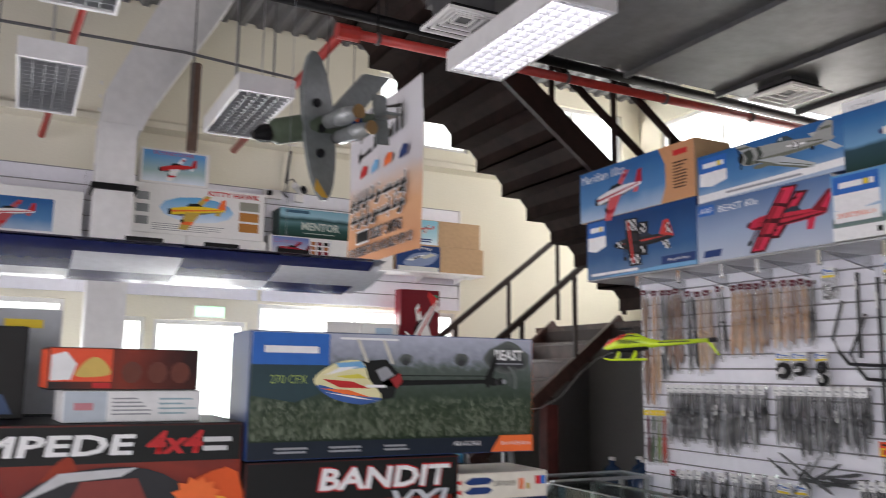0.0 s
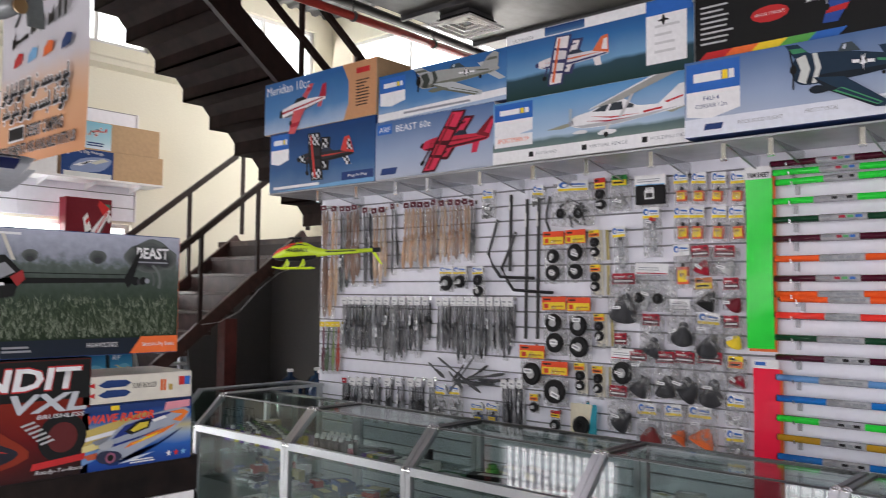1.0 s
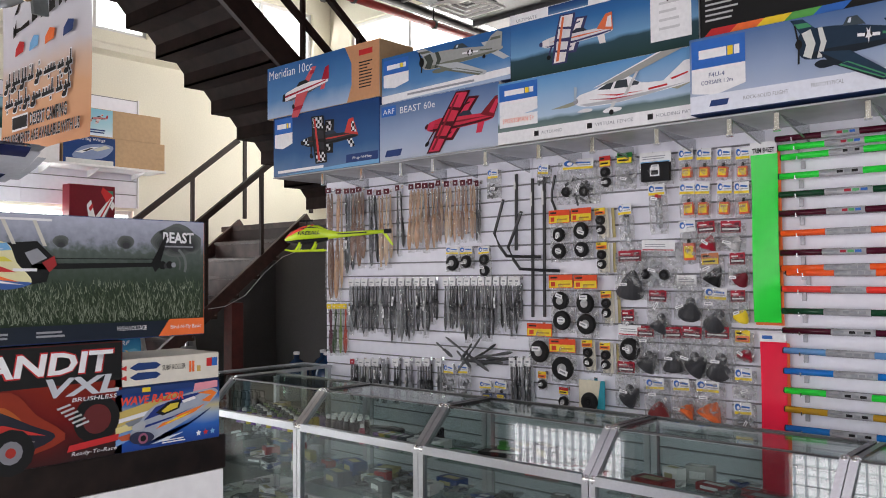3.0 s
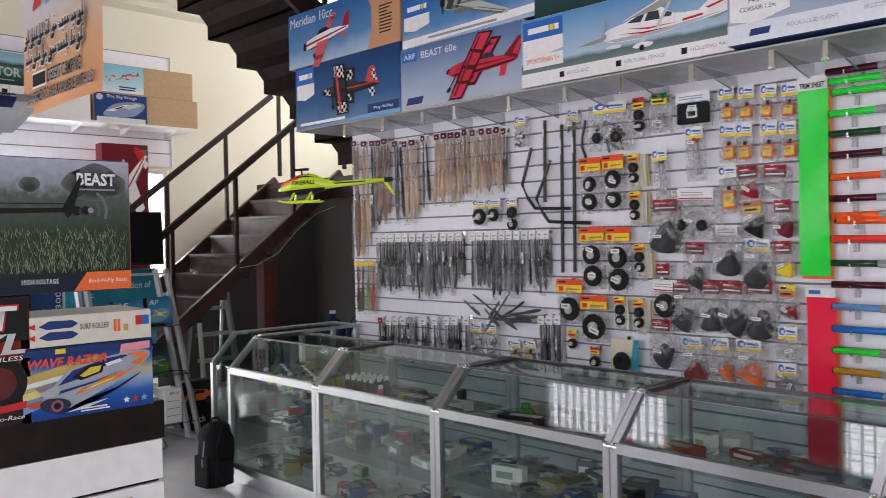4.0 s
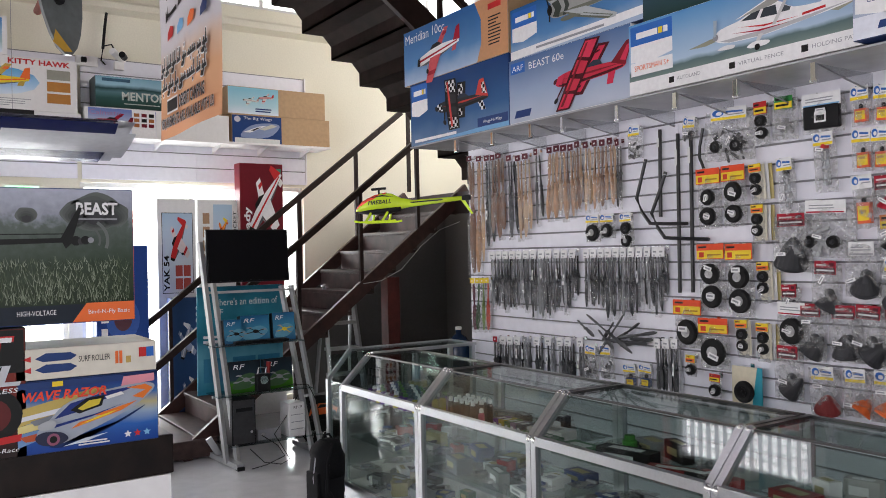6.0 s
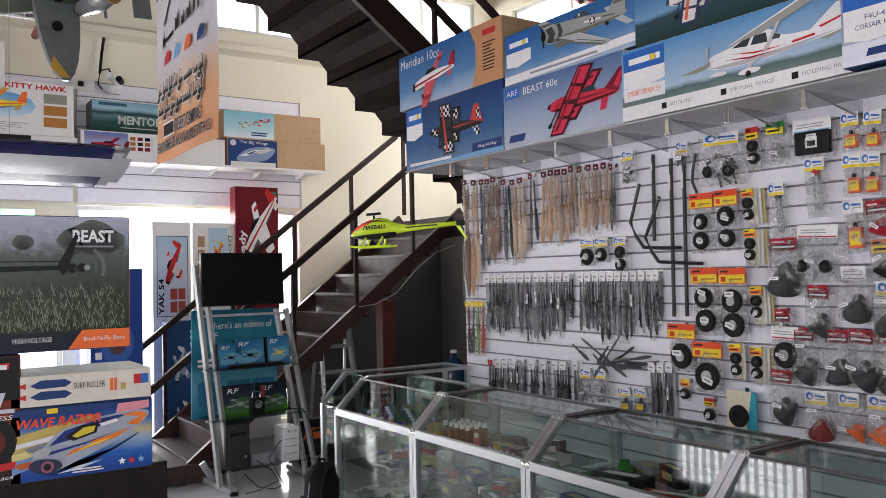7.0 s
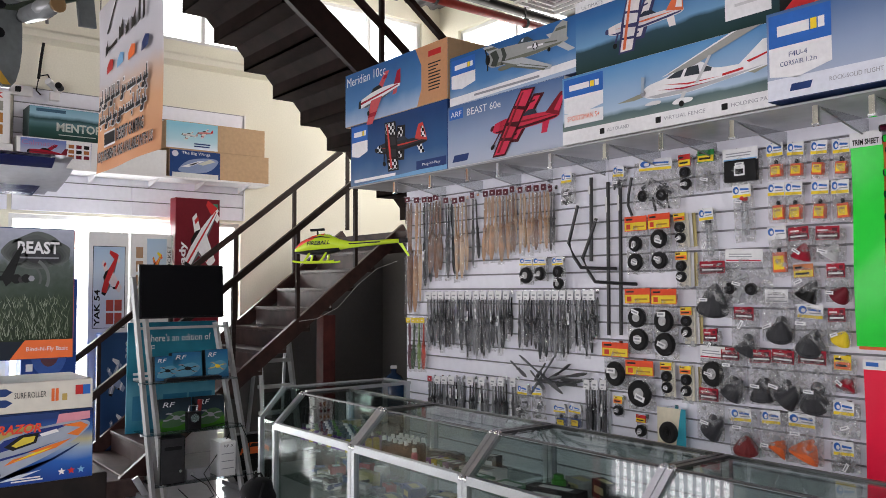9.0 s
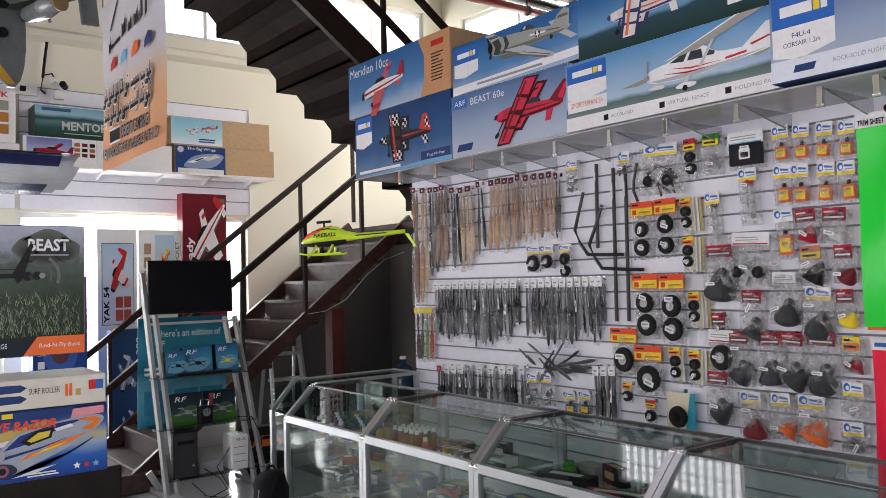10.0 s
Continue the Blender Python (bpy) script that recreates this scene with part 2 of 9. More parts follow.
def holed(length, height, holes):
    """Rectangles (a0, a1, b0, b1) that fill a wall of that length and height around its holes."""
    xs = sorted({0.0, length, *[h[0] for h in holes], *[h[1] for h in holes]})
    out = []
    for a0, a1 in zip(xs, xs[1:]):
        cuts = sorted((h[2], h[3]) for h in holes if h[0] <= a0 + 1e-6 and h[1] >= a1 - 1e-6)
        b = 0.0
        for c0, c1 in cuts:
            if c0 > b + 1e-6:
                out.append((a0, a1, b, c0))
            b = max(b, c1)
        if b < height - 1e-6:
            out.append((a0, a1, b, height))
    return out


def structure(name, bm, material, label):
    return tagged(part(name, bm, material), label, "", "", "structure")


def flat(pts, d=0.0):
    """A flat shape in the plane of a face: u to the right, v up, d in front."""
    bm = bmesh.new()
    f = bm.faces.new([bm.verts.new((u, -d, v)) for u, v in pts])
    return bm


def rect(u0, u1, v0, v1, d=0.0):
    return flat(((u0, v0), (u1, v0), (u1, v1), (u0, v1)), d)


def words(text, u0, u1, v, h, material, parent, d=0.003, lean=0.0, name="lettering", upright=False, bold=0.0):
    """Lettering of the built-in font, fitted between u0 and u1 with its base at v and height h."""
    cu = bpy.data.curves.new(name, "FONT")
    cu.body, cu.size, cu.shear = text, 1.0, lean
    cu.resolution_u, cu.offset = 2, bold
    tmp = new("tmp", cu)
    me = bpy.data.meshes.new_from_object(tmp.evaluated_get(bpy.context.evaluated_depsgraph_get()))
    bpy.data.objects.remove(tmp)
    co = np.array([v_.co[:] for v_ in me.vertices])
    lo, hi = co.min(0), co.max(0)
    span = max(hi[0] - lo[0], 1e-6)
    tall = max(hi[1] - lo[1], 1e-6)
    for v_ in me.vertices:
        x, y = (v_.co.x - lo[0]) / span, (v_.co.y - lo[1]) / tall
        if upright:
            v_.co = (v - h * y, -d, u0 + (u1 - u0) * x)
        else:
            v_.co = (u0 + (u1 - u0) * x, -d, v + h * y)
    me.materials.append(material)
    ob = new(name, me)
    ob.parent = parent
    return ob


def bars(parent, u0, u1, v0, v1, n, material, d=0.003, seed=1, fill=0.55):
    """Plain bars in place of writing too small to read."""
    rnd = random.Random(seed)
    bm = bmesh.new()
    step = (v1 - v0) / n
    for i in range(n):
        b = v0 + step * i + step * (1 - fill) / 2
        e = u0 + (u1 - u0) * rnd.uniform(0.6, 1.0)
        bm.faces.new([bm.verts.new(p) for p in ((u0, -d, b), (e, -d, b), (e, -d, b + step * fill), (u0, -d, b + step * fill))])
    return part("print_block", bm, material, parent)
# the room: x runs towards the slatted wall, y towards the glazed wall, z up
XW, YB, HC = 4.2, 9.0, 5.5
X0, X1, Y0 = -4.5, 7.2, -4.0
structure("floor", box(X0 - 0.2, X1 + 0.2, Y0 - 0.2, YB + 0.2, -0.12, 0.0), FLOOR, "polished pale grey floor reflecting the windows")
bm = bmesh.new()
add_box(bm, X0 - 0.2, X1 + 0.2, Y0 - 0.2, YB + 0.2, HC, HC + 0.1)
for i in range(60):
    x = X0 + 0.1 + i * 0.2
    add_prism(bm, ((x, HC), (x + 0.03, HC - 0.04), (x + 0.09, HC - 0.04), (x + 0.12, HC)), Y0, YB, "y")
structure("ceiling", bm, CEIL, "high ribbed metal deck ceiling painted grey")

WIN = [(-2.4, 0.12, 0.12, 2.40), (0.62, 0.86, 0.12, 2.26), (0.94, 1.86, 0.02, 2.24), (1.98, 4.34, 0.12, 2.44), (3.3, 4.5, 4.40, 5.25), (4.7, 6.9, 4.25, 5.25)]
bm = bmesh.new()
for a0, a1, b0, b1 in holed(X1 - X0, HC, [(a - X0, b - X0, c, d) for a, b, c, d in WIN]):
    add_box(bm, X0 + a0, X0 + a1, YB, YB + 0.2, b0, b1)
structure("wall_north", bm, WHITE_WALL, "tall cream plastered wall with shopfront glazing and clerestory")
# Assumed opening out of view, made for the south fill lamp.
SF = (-4.0, 3.6, 0.1, 3.1)
bm = bmesh.new()
for a0, a1, b0, b1 in holed(X1 - X0, HC, [(SF[0] - X0, SF[1] - X0, SF[2], SF[3])]):
    add_box(bm, X0 + a0, X0 + a1, Y0 - 0.2, Y0, b0, b1)
structure("wall_south", bm, WHITE_WALL, "plastered wall with a wide opening added for fill light")
# The long hole is an assumed window, unseen, that goes with the west fill.
bm = bmesh.new()
for a0, a1, b0, b1 in holed(YB - Y0, HC, [(-1.2 - Y0, 6.4 - Y0, 0.5, 3.3)]):
    add_box(bm, X0 - 0.2, X0, Y0 + a0, Y0 + a1, b0, b1)
structure("wall_west", bm, WHITE_WALL, "cream plastered side wall with an added long opening")
bm = bmesh.new()
for a0, a1, b0, b1 in holed(YB - Y0, HC, [(5.4 - Y0, 8.6 - Y0, 2.7, 5.1)]):
    add_box(bm, X1, X1 + 0.2, Y0 + a0, Y0 + a1, b0, b1)
structure("wall_east", bm, WHITE_WALL, "cream wall with a high window beyond the staircase")
# Dark sheet added over the cream wall as shade, cut along the flight.
structure("wall_under_stairs", prism(((4.16, 0), (6.25, 0), (6.25, 2.2), (5.4, 2.1), (4.16, 1.15)), YB - 0.03, YB - 0.002, "y"), GREY_WALL, "dark grey panel standing in for shade under the stairs")
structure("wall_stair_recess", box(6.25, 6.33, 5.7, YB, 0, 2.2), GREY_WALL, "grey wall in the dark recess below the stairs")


def glazing(name, a0, a1, b0, b1, y, mull, label):
    """A glazed opening in a wall that runs along x, with its frame and panes."""
    w = thing(name, pose(a0, y, b0), label, "window")
    w["kind"] = "structure"
    W, H, f = a1 - a0, b1 - b0, 0.045
    xs = [0.0] + [m - a0 for m in mull] + [W]
    for x in xs:
        c = min(max(x, f / 2), W - f / 2)
        part("window_frame", box(c - f / 2, c + f / 2, 0.05, 0.11, 0, H), STEEL_WHITE, w)
    for z in (0, H - f):
        part("window_frame", box(f, W - f, 0.055, 0.105, z, z + f), STEEL_WHITE, w)
    for p, q in zip(xs, xs[1:]):
        pane = part("pane", box(p + f / 2, q - f / 2, 0.078, 0.084, f, H - f), PANE, w)
        pane.visible_shadow = False
    return w


glazing("window_1", -2.4, 0.12, 0.12, 2.40, YB, [-1.1], "white framed shop window full of bright daylight")
glazing("window_2", 0.62, 0.86, 0.12, 2.26, YB, [], "narrow white framed side light beside the exit door")
glazing("door_1", 0.94, 1.86, 0.02, 2.24, YB, [], "glazed exit door full of bright daylight")
glazing("window_3", 1.98, 4.34, 0.12, 2.44, YB, [3.08, 3.98], "tall white framed shop window behind the stairs")
glazing("window_4", 3.3, 4.5, 4.40, 5.25, YB, [3.9], "high clerestory window above the cornice")
glazing("window_5", 4.7, 6.9, 4.25, 5.25, YB, [5.4, 6.1], "high clerestory window over the stair landing")
# Unseen glazing of the added south opening.
glazing("window_6", SF[0], SF[1], SF[2], SF[3], Y0 - 0.15, [-2.1, -0.2, 1.7], "unseen wide window added to let in fill light")

# Unseen glazing for the assumed west opening.
w8 = glazing("window_8", 0.0, 7.6, 0.5, 3.3, 0.0, [1.9, 3.8, 5.7], "unseen long side window added for soft light from the west")
w8.matrix_basis = pose(X0 - 0.16, 6.4, 0.5, 0, 0, -90)
w7 = glazing("window_7", 0.0, 3.2, 2.7, 5.1, 0.0, [1.07, 2.13], "tall bright window lighting the upper stairwell")
w7.matrix_basis = pose(X1, 8.6, 2.7, 0, 0, -90)

# bright hazy daylight outside the glass
DAY = glow("hazy_daylight", (1.0, 0.99, 0.96), 3.0)
tagged(part("backdrop", box(-9, 12, 12.0, 12.05, -1, 9), DAY), "overexposed hazy daylight outside the windows", "", "", "structure")
tagged(part("backdrop", box(9.5, 9.55, 3.0, 11.9, 0, 9), DAY), "overexposed hazy daylight outside the stairwell", "", "", "structure")
tagged(part("ground", box(-30, 30, 9.25, 60, -0.25, -0.14), mat("pale_paving", (0.5, 0.48, 0.44), 0.8, grain=0.1, scale=3)), "pale sunlit paving outside", "", "", "structure")

# cornice and slatted cladding on the glazed wall
structure("trim", prism(((YB, 4.12), (YB - 0.10, 4.16), (YB - 0.10, 4.22), (YB - 0.06, 4.25), (YB, 4.27)), X0, X1, "x"), WHITE_WALL, "projecting plaster cornice along the wall")


def slat_panel(name, axis, a0, a1, z0, z1, face, pitch, label, splits=()):
    """Slatted display cladding: boards with recessed grooves between them."""
    back = 0.012
    bm = bmesh.new()
    if axis == "y":
        add_box(bm, face + back, face + back + 0.008, a0, a1, z0, z1)
    else:
        add_box(bm, a0, a1, face + back, face + back + 0.008, z0, z1)
    root = structure(name, bm, GROOVE, label)
    z, edges, shared = z0, [a0, *splits, a1], {}
    while z < z1 - 0.02:
        h = min(pitch - 0.011, z1 - z)
        for p, q in zip(edges, edges[1:]):
            key = (round(q - p, 3), round(h, 3))
            if key not in shared:
                shared[key] = part("board", add_box(bmesh.new(), 0, q - p - 0.002, 0, back + 0.002, 0, h, 0.002), SLAT, root).data
                ob = root.children[-1]
            else:
                ob = new("board", shared[key])
                ob.parent = root
            if axis == "y":
                ob.matrix_basis = Matrix.Translation((face, q - 0.001, z)) @ pose(0, 0, 0, 0, 0, -90)
            else:
                ob.matrix_basis = Matrix.Translation((p + 0.001, face, z))
        z += pitch
    return root


structure("wall_partition", box(XW + 0.022, XW + 0.12, Y0, 5.57, 0, 3.05), WHITE_PAINT, "white partition carrying the slatted display boards")
slat_panel("slatwall_east", "y", -3.9, 5.57, 0.1, 2.62, XW, 0.1, "white slatted display wall with narrow grooves", (-1.4, 1.05, 3.5))
slat_panel("slatwall_north", "x", 2.0, 4.36, 2.47, 3.67, YB - 0.022, 0.15, "white slatted cladding above the shop windows", (3.12,))
slat_panel("slatwall_north_west", "x", -2.5, 1.96, 2.47, 3.67, YB - 0.022, 0.15, "white slatted cladding above the shop windows", (0.22,))
# the staircase: a lower flight along the glazed wall, a landing, and an upper flight coming back


STAIR_STEEL = mat("oxide_brown_steel", (0.045, 0.018, 0.015), 0.38, grain=0.3, scale=16, bump=0.1, big=3, spec=0.4)


def staircase():
    st = thing("staircase", pose(0, 0, 0), "dark brown painted steel staircase with pipe railings", "staircase")
    n, r, g, xs = 12, 0.19, 0.2436, 2.54
    ya, yb = 7.2, 8.4
    s = r / g
    for k in range(n - 1):
        x, z = xs + k * g, r * (k + 1)
        part("tread", box(x - 0.02, x + g + 0.01, ya + 0.03, yb - 0.03, z - 0.035, z, 0.006), TREAD, st)
        part("riser", box(x - 0.005, x + 0.008, ya + 0.03, yb - 0.03, z - r, z - 0.035), mat("scuffed_brown_riser", (0.060, 0.036, 0.033), 0.5, grain=0.3, scale=8, big=2, spec=0.25), st)
    for y in (ya, yb):
        e = xs + (n - 1) * g + 0.12
        part("stringer", bar((xs - 0.14, y, 0.02), (e, y, 0.02 + (e - xs + 0.14) * s), 0.045, 0.125), STAIR_STEEL, st)
        h0 = 0.62 if y == ya else 0.70
        part("handrail", bar((xs - 0.55, y, h0), (e - 0.05, y, h0 + (e - xs + 0.5) * s), 0.05, 0.055), BROWN, st)
        for k in range(6):
            x = (2.20 + k * 0.635) if y == ya else (1.98 + k * 0.68)
            zz = 0.05 + (x - xs + 0.14) * s
            part("post", bar((x, y, max(0.0, zz)), (x, y, h0 + (x - xs + 0.55) * s), 0.035, 0.035), BROWN, st)
    part("post", bar((xs + 1.86, ya - 0.02, 0), (xs + 1.86, ya - 0.02, 1.45), 0.13, 0.13), mat("red_brown_painted_steel", (0.075, 0.016, 0.014), 0.45, grain=0.25, scale=14, spec=0.3), st, "red brown square post")
    part("base_board", box(xs - 0.62, xs + 0.15, ya - 0.05, yb + 0.05, 0.02, 0.17, 0.01), TREAD, st, "worn pale topped bottom step")
    part("landing", box(5.2, 6.24, 5.65, 8.6, 2.22, 2.28), TREAD, st)
    part("landing_beam", box(5.17, 5.23, 5.65, 8.4, 2.06, 2.22), BROWN, st)
    part("cable", tube(((5.2, 7.14, 1.98), (4.95, 7.13, 1.90), (4.72, 7.12, 1.74), (4.5, 7.13, 1.52), (4.28, 7.14, 1.42), (4.1, 7.15, 1.40)), 0.003, 6), mat("grey_flex", (0.6, 0.6, 0.6), 0.5), st, "loose grey cable under the stringer")
    # upper flight of folded plates
    yn, yf, X, Z, dx, dz = 5.65, 6.9, 3.14, 3.79, 0.275, 0.2025
    for k in range(-7, 7):
        x, z = X + k * dx, Z - k * dz
        bm = bmesh.new()
        add_box(bm, x, x + dx, yn, yf, z, z + 0.02)
        add_prism(bm, ((x + dx - 0.075, z), (x + dx, z), (x + dx, z - 0.085)), yn, yf, "y")
        part("tread", bm, SHADED_BROWN, st)
        part("riser", box(x + dx, x + dx + 0.015, yn, yf, z - dz, z + 0.02), SHADED_BROWN, st)
    q = dz / dx
    xa, xb = X - 7 * dx, X + 7 * dx
    for y, hs in ((yn - 0.03, (0.15, 0.62, 1.08)),):
        for i, h in enumerate(hs):
            part("stringer" if i == 0 else "handrail", bar((xa, y, Z + h + 7 * dz), (xb, y, Z + h - 7 * dz), 0.05, 0.2 if i == 0 else 0.045), BROWN, st)
        for k in range(6):
            x = xa + 0.3 + k * 0.62
            zz = Z - (x - X) * q
            part("post", bar((x, y, zz + 0.1), (x, y, zz + 1.08), 0.035, 0.035), BROWN, st)
    return st


staircase()
# the run of glazed display counters


def counter_unit(y1, w, seed):
    """One aluminium framed glass counter with a sloped upper pane; its front faces away from the slatted wall."""
    c = thing("display_counter", pose(2.98, y1, 0, 0, 0, -90), "aluminium framed glass display counter and sloped pane, full of small parts", "display counter", "glass counters along the slatted wall")
    zl, zt, ds, db, f = 0.77, 0.98, 0.22, 0.62, 0.034
    part("plinth", box(0.005, w - 0.005, 0.03, db, 0.0, 0.10, 0.004), ALU, c, "pale metal base plinth")
    part("bottom_board", box(0.01, w - 0.01, 0.02, db, 0.10, 0.125), WHITE_CARD, c)
    for x in (f / 2 + 0.002, w - f / 2 - 0.002):
        part("post", bar((x, 0.017, 0.1), (x, 0.017, zl), f, f), ALU, c)
        part("post", bar((x, db - 0.017, 0.1), (x, db - 0.017, zt - 0.02), f, f), ALU, c)
        part("slope_bar", bar((x, 0.017, zl), (x, ds, zt - 0.012), f, f), ALU, c)
        part("top_bar", bar((x, ds, zt - 0.012), (x, db, zt - 0.012), f * 0.8, 0.022), mat("dark_anodised", (0.10, 0.10, 0.10), 0.3, 0.8), c)
        for p in ((x, 0.017, zl), (x, ds, zt - 0.012)):
            bm = bmesh.new()
            bmesh.ops.create_icosphere(bm, subdivisions=2, radius=f * 0.66, matrix=Matrix.Translation(p))
            part("corner_joint", bm, CHROME, c, "", True)
    for z, y, h in ((zl, 0.017, 0.044), (0.125, 0.017, 0.03)):
        part("rail", bar((f, y, z), (w - f, y, z), f, h), ALU, c)
    part("rail", bar((f, ds, zt - 0.008), (w - f, ds, zt - 0.008), 0.016, 0.008), mat("dark_anodised", (0.1, 0.1, 0.1)), c)
    part("rail", bar((f, db - 0.012, zt - 0.01), (w - f, db - 0.012, zt - 0.01), 0.024, 0.018), mat("dark_anodised", (0.1, 0.1, 0.1)), c)
    g = 0.005
    for nm, bm in (("front_glass", box(f, w - f, 0.014, 0.014 + g, 0.14, zl - f / 2)), ("top_glass", box(f, w - f, ds + 0.01, db - 0.03, zt - 0.012, zt - 0.012 + g)),
                   ("slope_glass", prism(((0.03, zl + 0.016), (0.034, zl + 0.013), (ds - 0.006, zt - 0.018), (ds - 0.01, zt - 0.014)), f, w - f, "x"))):
        part(nm, bm, SLOPE_GLASS if nm == "slope_glass" else CASE_GLASS, c).visible_shadow = False
    for z, d0 in ((0.43, 0.06), (0.70, 0.10)):
        part("shelf", box(f, w - f, d0, db - 0.04, z, z + 0.006), CASE_GLASS, c).visible_shadow = False
    part("back_glass", box(f, w - f, db - 0.012, db - 0.007, 0.14, zt - 0.03), CASE_GLASS, c).visible_shadow = False
    return c


UNIT_Y = [5.44, 4.425, 3.40, 2.35, 1.31, 0.28, -0.75]
for i, (a, b) in enumerate(zip(UNIT_Y, UNIT_Y[1:])):
    counter_unit(a, a - b, i)


def corner_unit():
    c = thing("corner_display_counter", pose(3.05, 5.46, 0), "glass display counter closing the end of the run", "display counter", "glass counters along the slatted wall")
    W, D = 1.1, 0.34
    part("plinth", box(0, W, 0, D, 0, 0.1), ALU, c)
    for x, y in ((0.017, D - 0.017), (W - 0.017, D - 0.017), (W - 0.017, 0.017)):
        part("post", bar((x, y, 0.1), (x, y, 0.97 if x > 0.5 else 0.78), 0.034, 0.034), ALU, c)
    part("slope_bar", bar((0.017, D - 0.017, 0.78), (0.2, D - 0.017, 0.98), 0.03, 0.03), ALU, c)
    for y in (0.0, D - 0.017):
        part("top_bar", bar((0.2, y, 0.975), (W, y, 0.975), 0.03, 0.022), ALU, c)
    part("top_bar", bar((W - 0.017, 0, 0.975), (W - 0.017, D, 0.975), 0.03, 0.022), ALU, c)
    for nm, bm in (("end_glass", box(0.014, 0.02, 0.02, D - 0.03, 0.12, 0.77)), ("side_glass", box(0.03, W - 0.03, D - 0.02, D - 0.014, 0.12, 0.95)),
                   ("slope_glass", prism(((0.02, 0.79), (0.025, 0.785), (0.205, 0.975), (0.2, 0.98)), 0.02, D - 0.03, "y")), ("top_glass", box(0.21, W - 0.03, 0.02, D - 0.03, 0.975, 0.981))):
        part(nm, bm, CASE_GLASS, c).visible_shadow = False
    part("bottom_board", box(0.01, W - 0.01, 0.01, D - 0.01, 0.10, 0.125), WHITE_CARD, c)
    part("shelf", box(0.03, W - 0.03, 0.03, D - 0.03, 0.5, 0.506), CASE_GLASS, c)
    return c


corner_unit()
# printed cartons. A carton's own x runs to the right along its front, y into its depth, z up.
EAST, NORTH = -90, 0


def carton(kind, x, y, z, w, h, d, front, label, turn=NORTH, body=None, group="", lean=0.0):
    c = thing(kind, pose(x, y, z, lean, 0, turn), label, "box", group)
    bm = add_box(bmesh.new(), 0, w, 0, d, 0, h, 0.003)
    part("carton_body", bm, body or WHITE_CARD, c)
    if front:
        part("front_print", rect(0.002, w - 0.002, 0.002, h - 0.002, 0.0012), front, c)
    c["size"] = (w, h, d)
    return c


def clouded(name, top, low, haze=(0.75, 0.82, 0.9)):
    return ramp_mat(name, ((0.0, haze), (0.35, low), (0.9, top)), 0.3, "Z", 0.14, 5.0, 0.15)


def aeroplane(c, u, v, s, fuse, wing, trim, turn=0.0, biplane=False, d=0.003, flip=1):
    """A printed picture of a model aeroplane, as flat shapes; s is its length."""
    ca, sa = math.cos(radians(turn)), math.sin(radians(turn))

    def put(name, pts, m, k):
        part(name, flat([(u + s * flip * (a * ca - b * sa), v + s * (a * sa + b * ca)) for a, b in pts], d + 0.0006 * k), m, c)
    put("printed_far_wing", ((-0.10, 0.06), (0.06, 0.06), (0.27, 0.27), (0.17, 0.285)), wing, 0)
    put("printed_wing_band", ((0.11, 0.19), (0.20, 0.185), (0.235, 0.225), (0.15, 0.235)), trim, 1)
    put("printed_tailplane", ((0.36, 0.02), (0.46, 0.03), (0.40, -0.09), (0.31, -0.085)), wing, 1)
    put("printed_fuselage", ((-0.50, -0.02), (-0.44, 0.06), (-0.18, 0.09), (0.0, 0.10), (0.42, 0.045), (0.50, 0.03), (0.49, -0.01), (0.1, -0.06), (-0.3, -0.085), (-0.46, -0.06)), fuse, 2)
    put("printed_fuselage_shade", ((-0.46, -0.06), (-0.3, -0.085), (0.1, -0.06), (0.49, -0.01), (0.1, -0.035), (-0.3, -0.05)), ink(0.12, 0.12, 0.13), 3)
    put("printed_fin", ((0.36, 0.045), (0.45, 0.20), (0.53, 0.215), (0.51, 0.02)), trim, 3)
    put("printed_stripe", ((-0.46, -0.01), (0.45, 0.01), (0.45, 0.028), (-0.46, 0.022)), trim, 4)
    put("printed_canopy", ((-0.2, 0.085), (-0.12, 0.14), (0.02, 0.14), (0.1, 0.085)), INKBLACK, 5)
    put("printed_near_wing", ((-0.20, -0.02), (0.07, -0.03), (-0.20, -0.35), (-0.34, -0.325)), wing, 6)
    put("printed_wing_band", ((-0.27, -0.19), (-0.065, -0.20), (-0.11, -0.255), (-0.30, -0.24)), trim, 7)
    if biplane:
        put("printed_strut", ((-0.2, -0.14), (-0.185, -0.14), (-0.21, 0.0), (-0.225, 0.0)), INKBLACK, 8)
        put("printed_upper_wing", ((-0.26, 0.13), (-0.05, 0.13), (-0.30, -0.19), (-0.43, -0.165)), wing, 9)
        put("printed_upper_wing", ((-0.24, 0.13), (-0.05, 0.13), (0.14, 0.36), (0.04, 0.37)), wing, 9)
        put("printed_wing_band", ((-0.335, -0.02), (-0.165, -0.02), (-0.205, -0.075), (-0.37, -0.07)), trim, 10)
    put("printed_nose", ((-0.52, -0.05), (-0.5, 0.04), (-0.45, 0.055), (-0.45, -0.06)), INKBLACK, 10)
    put("printed_leg", ((-0.27, -0.08), (-0.25, -0.08), (-0.265, -0.17), (-0.28, -0.17)), GREYINK, 11)
    put("printed_wheel", [(-0.275 + 0.03 * math.cos(k * 0.6283), -0.18 + 0.035 * math.sin(k * 0.6283)) for k in range(10)], INKBLACK, 12)


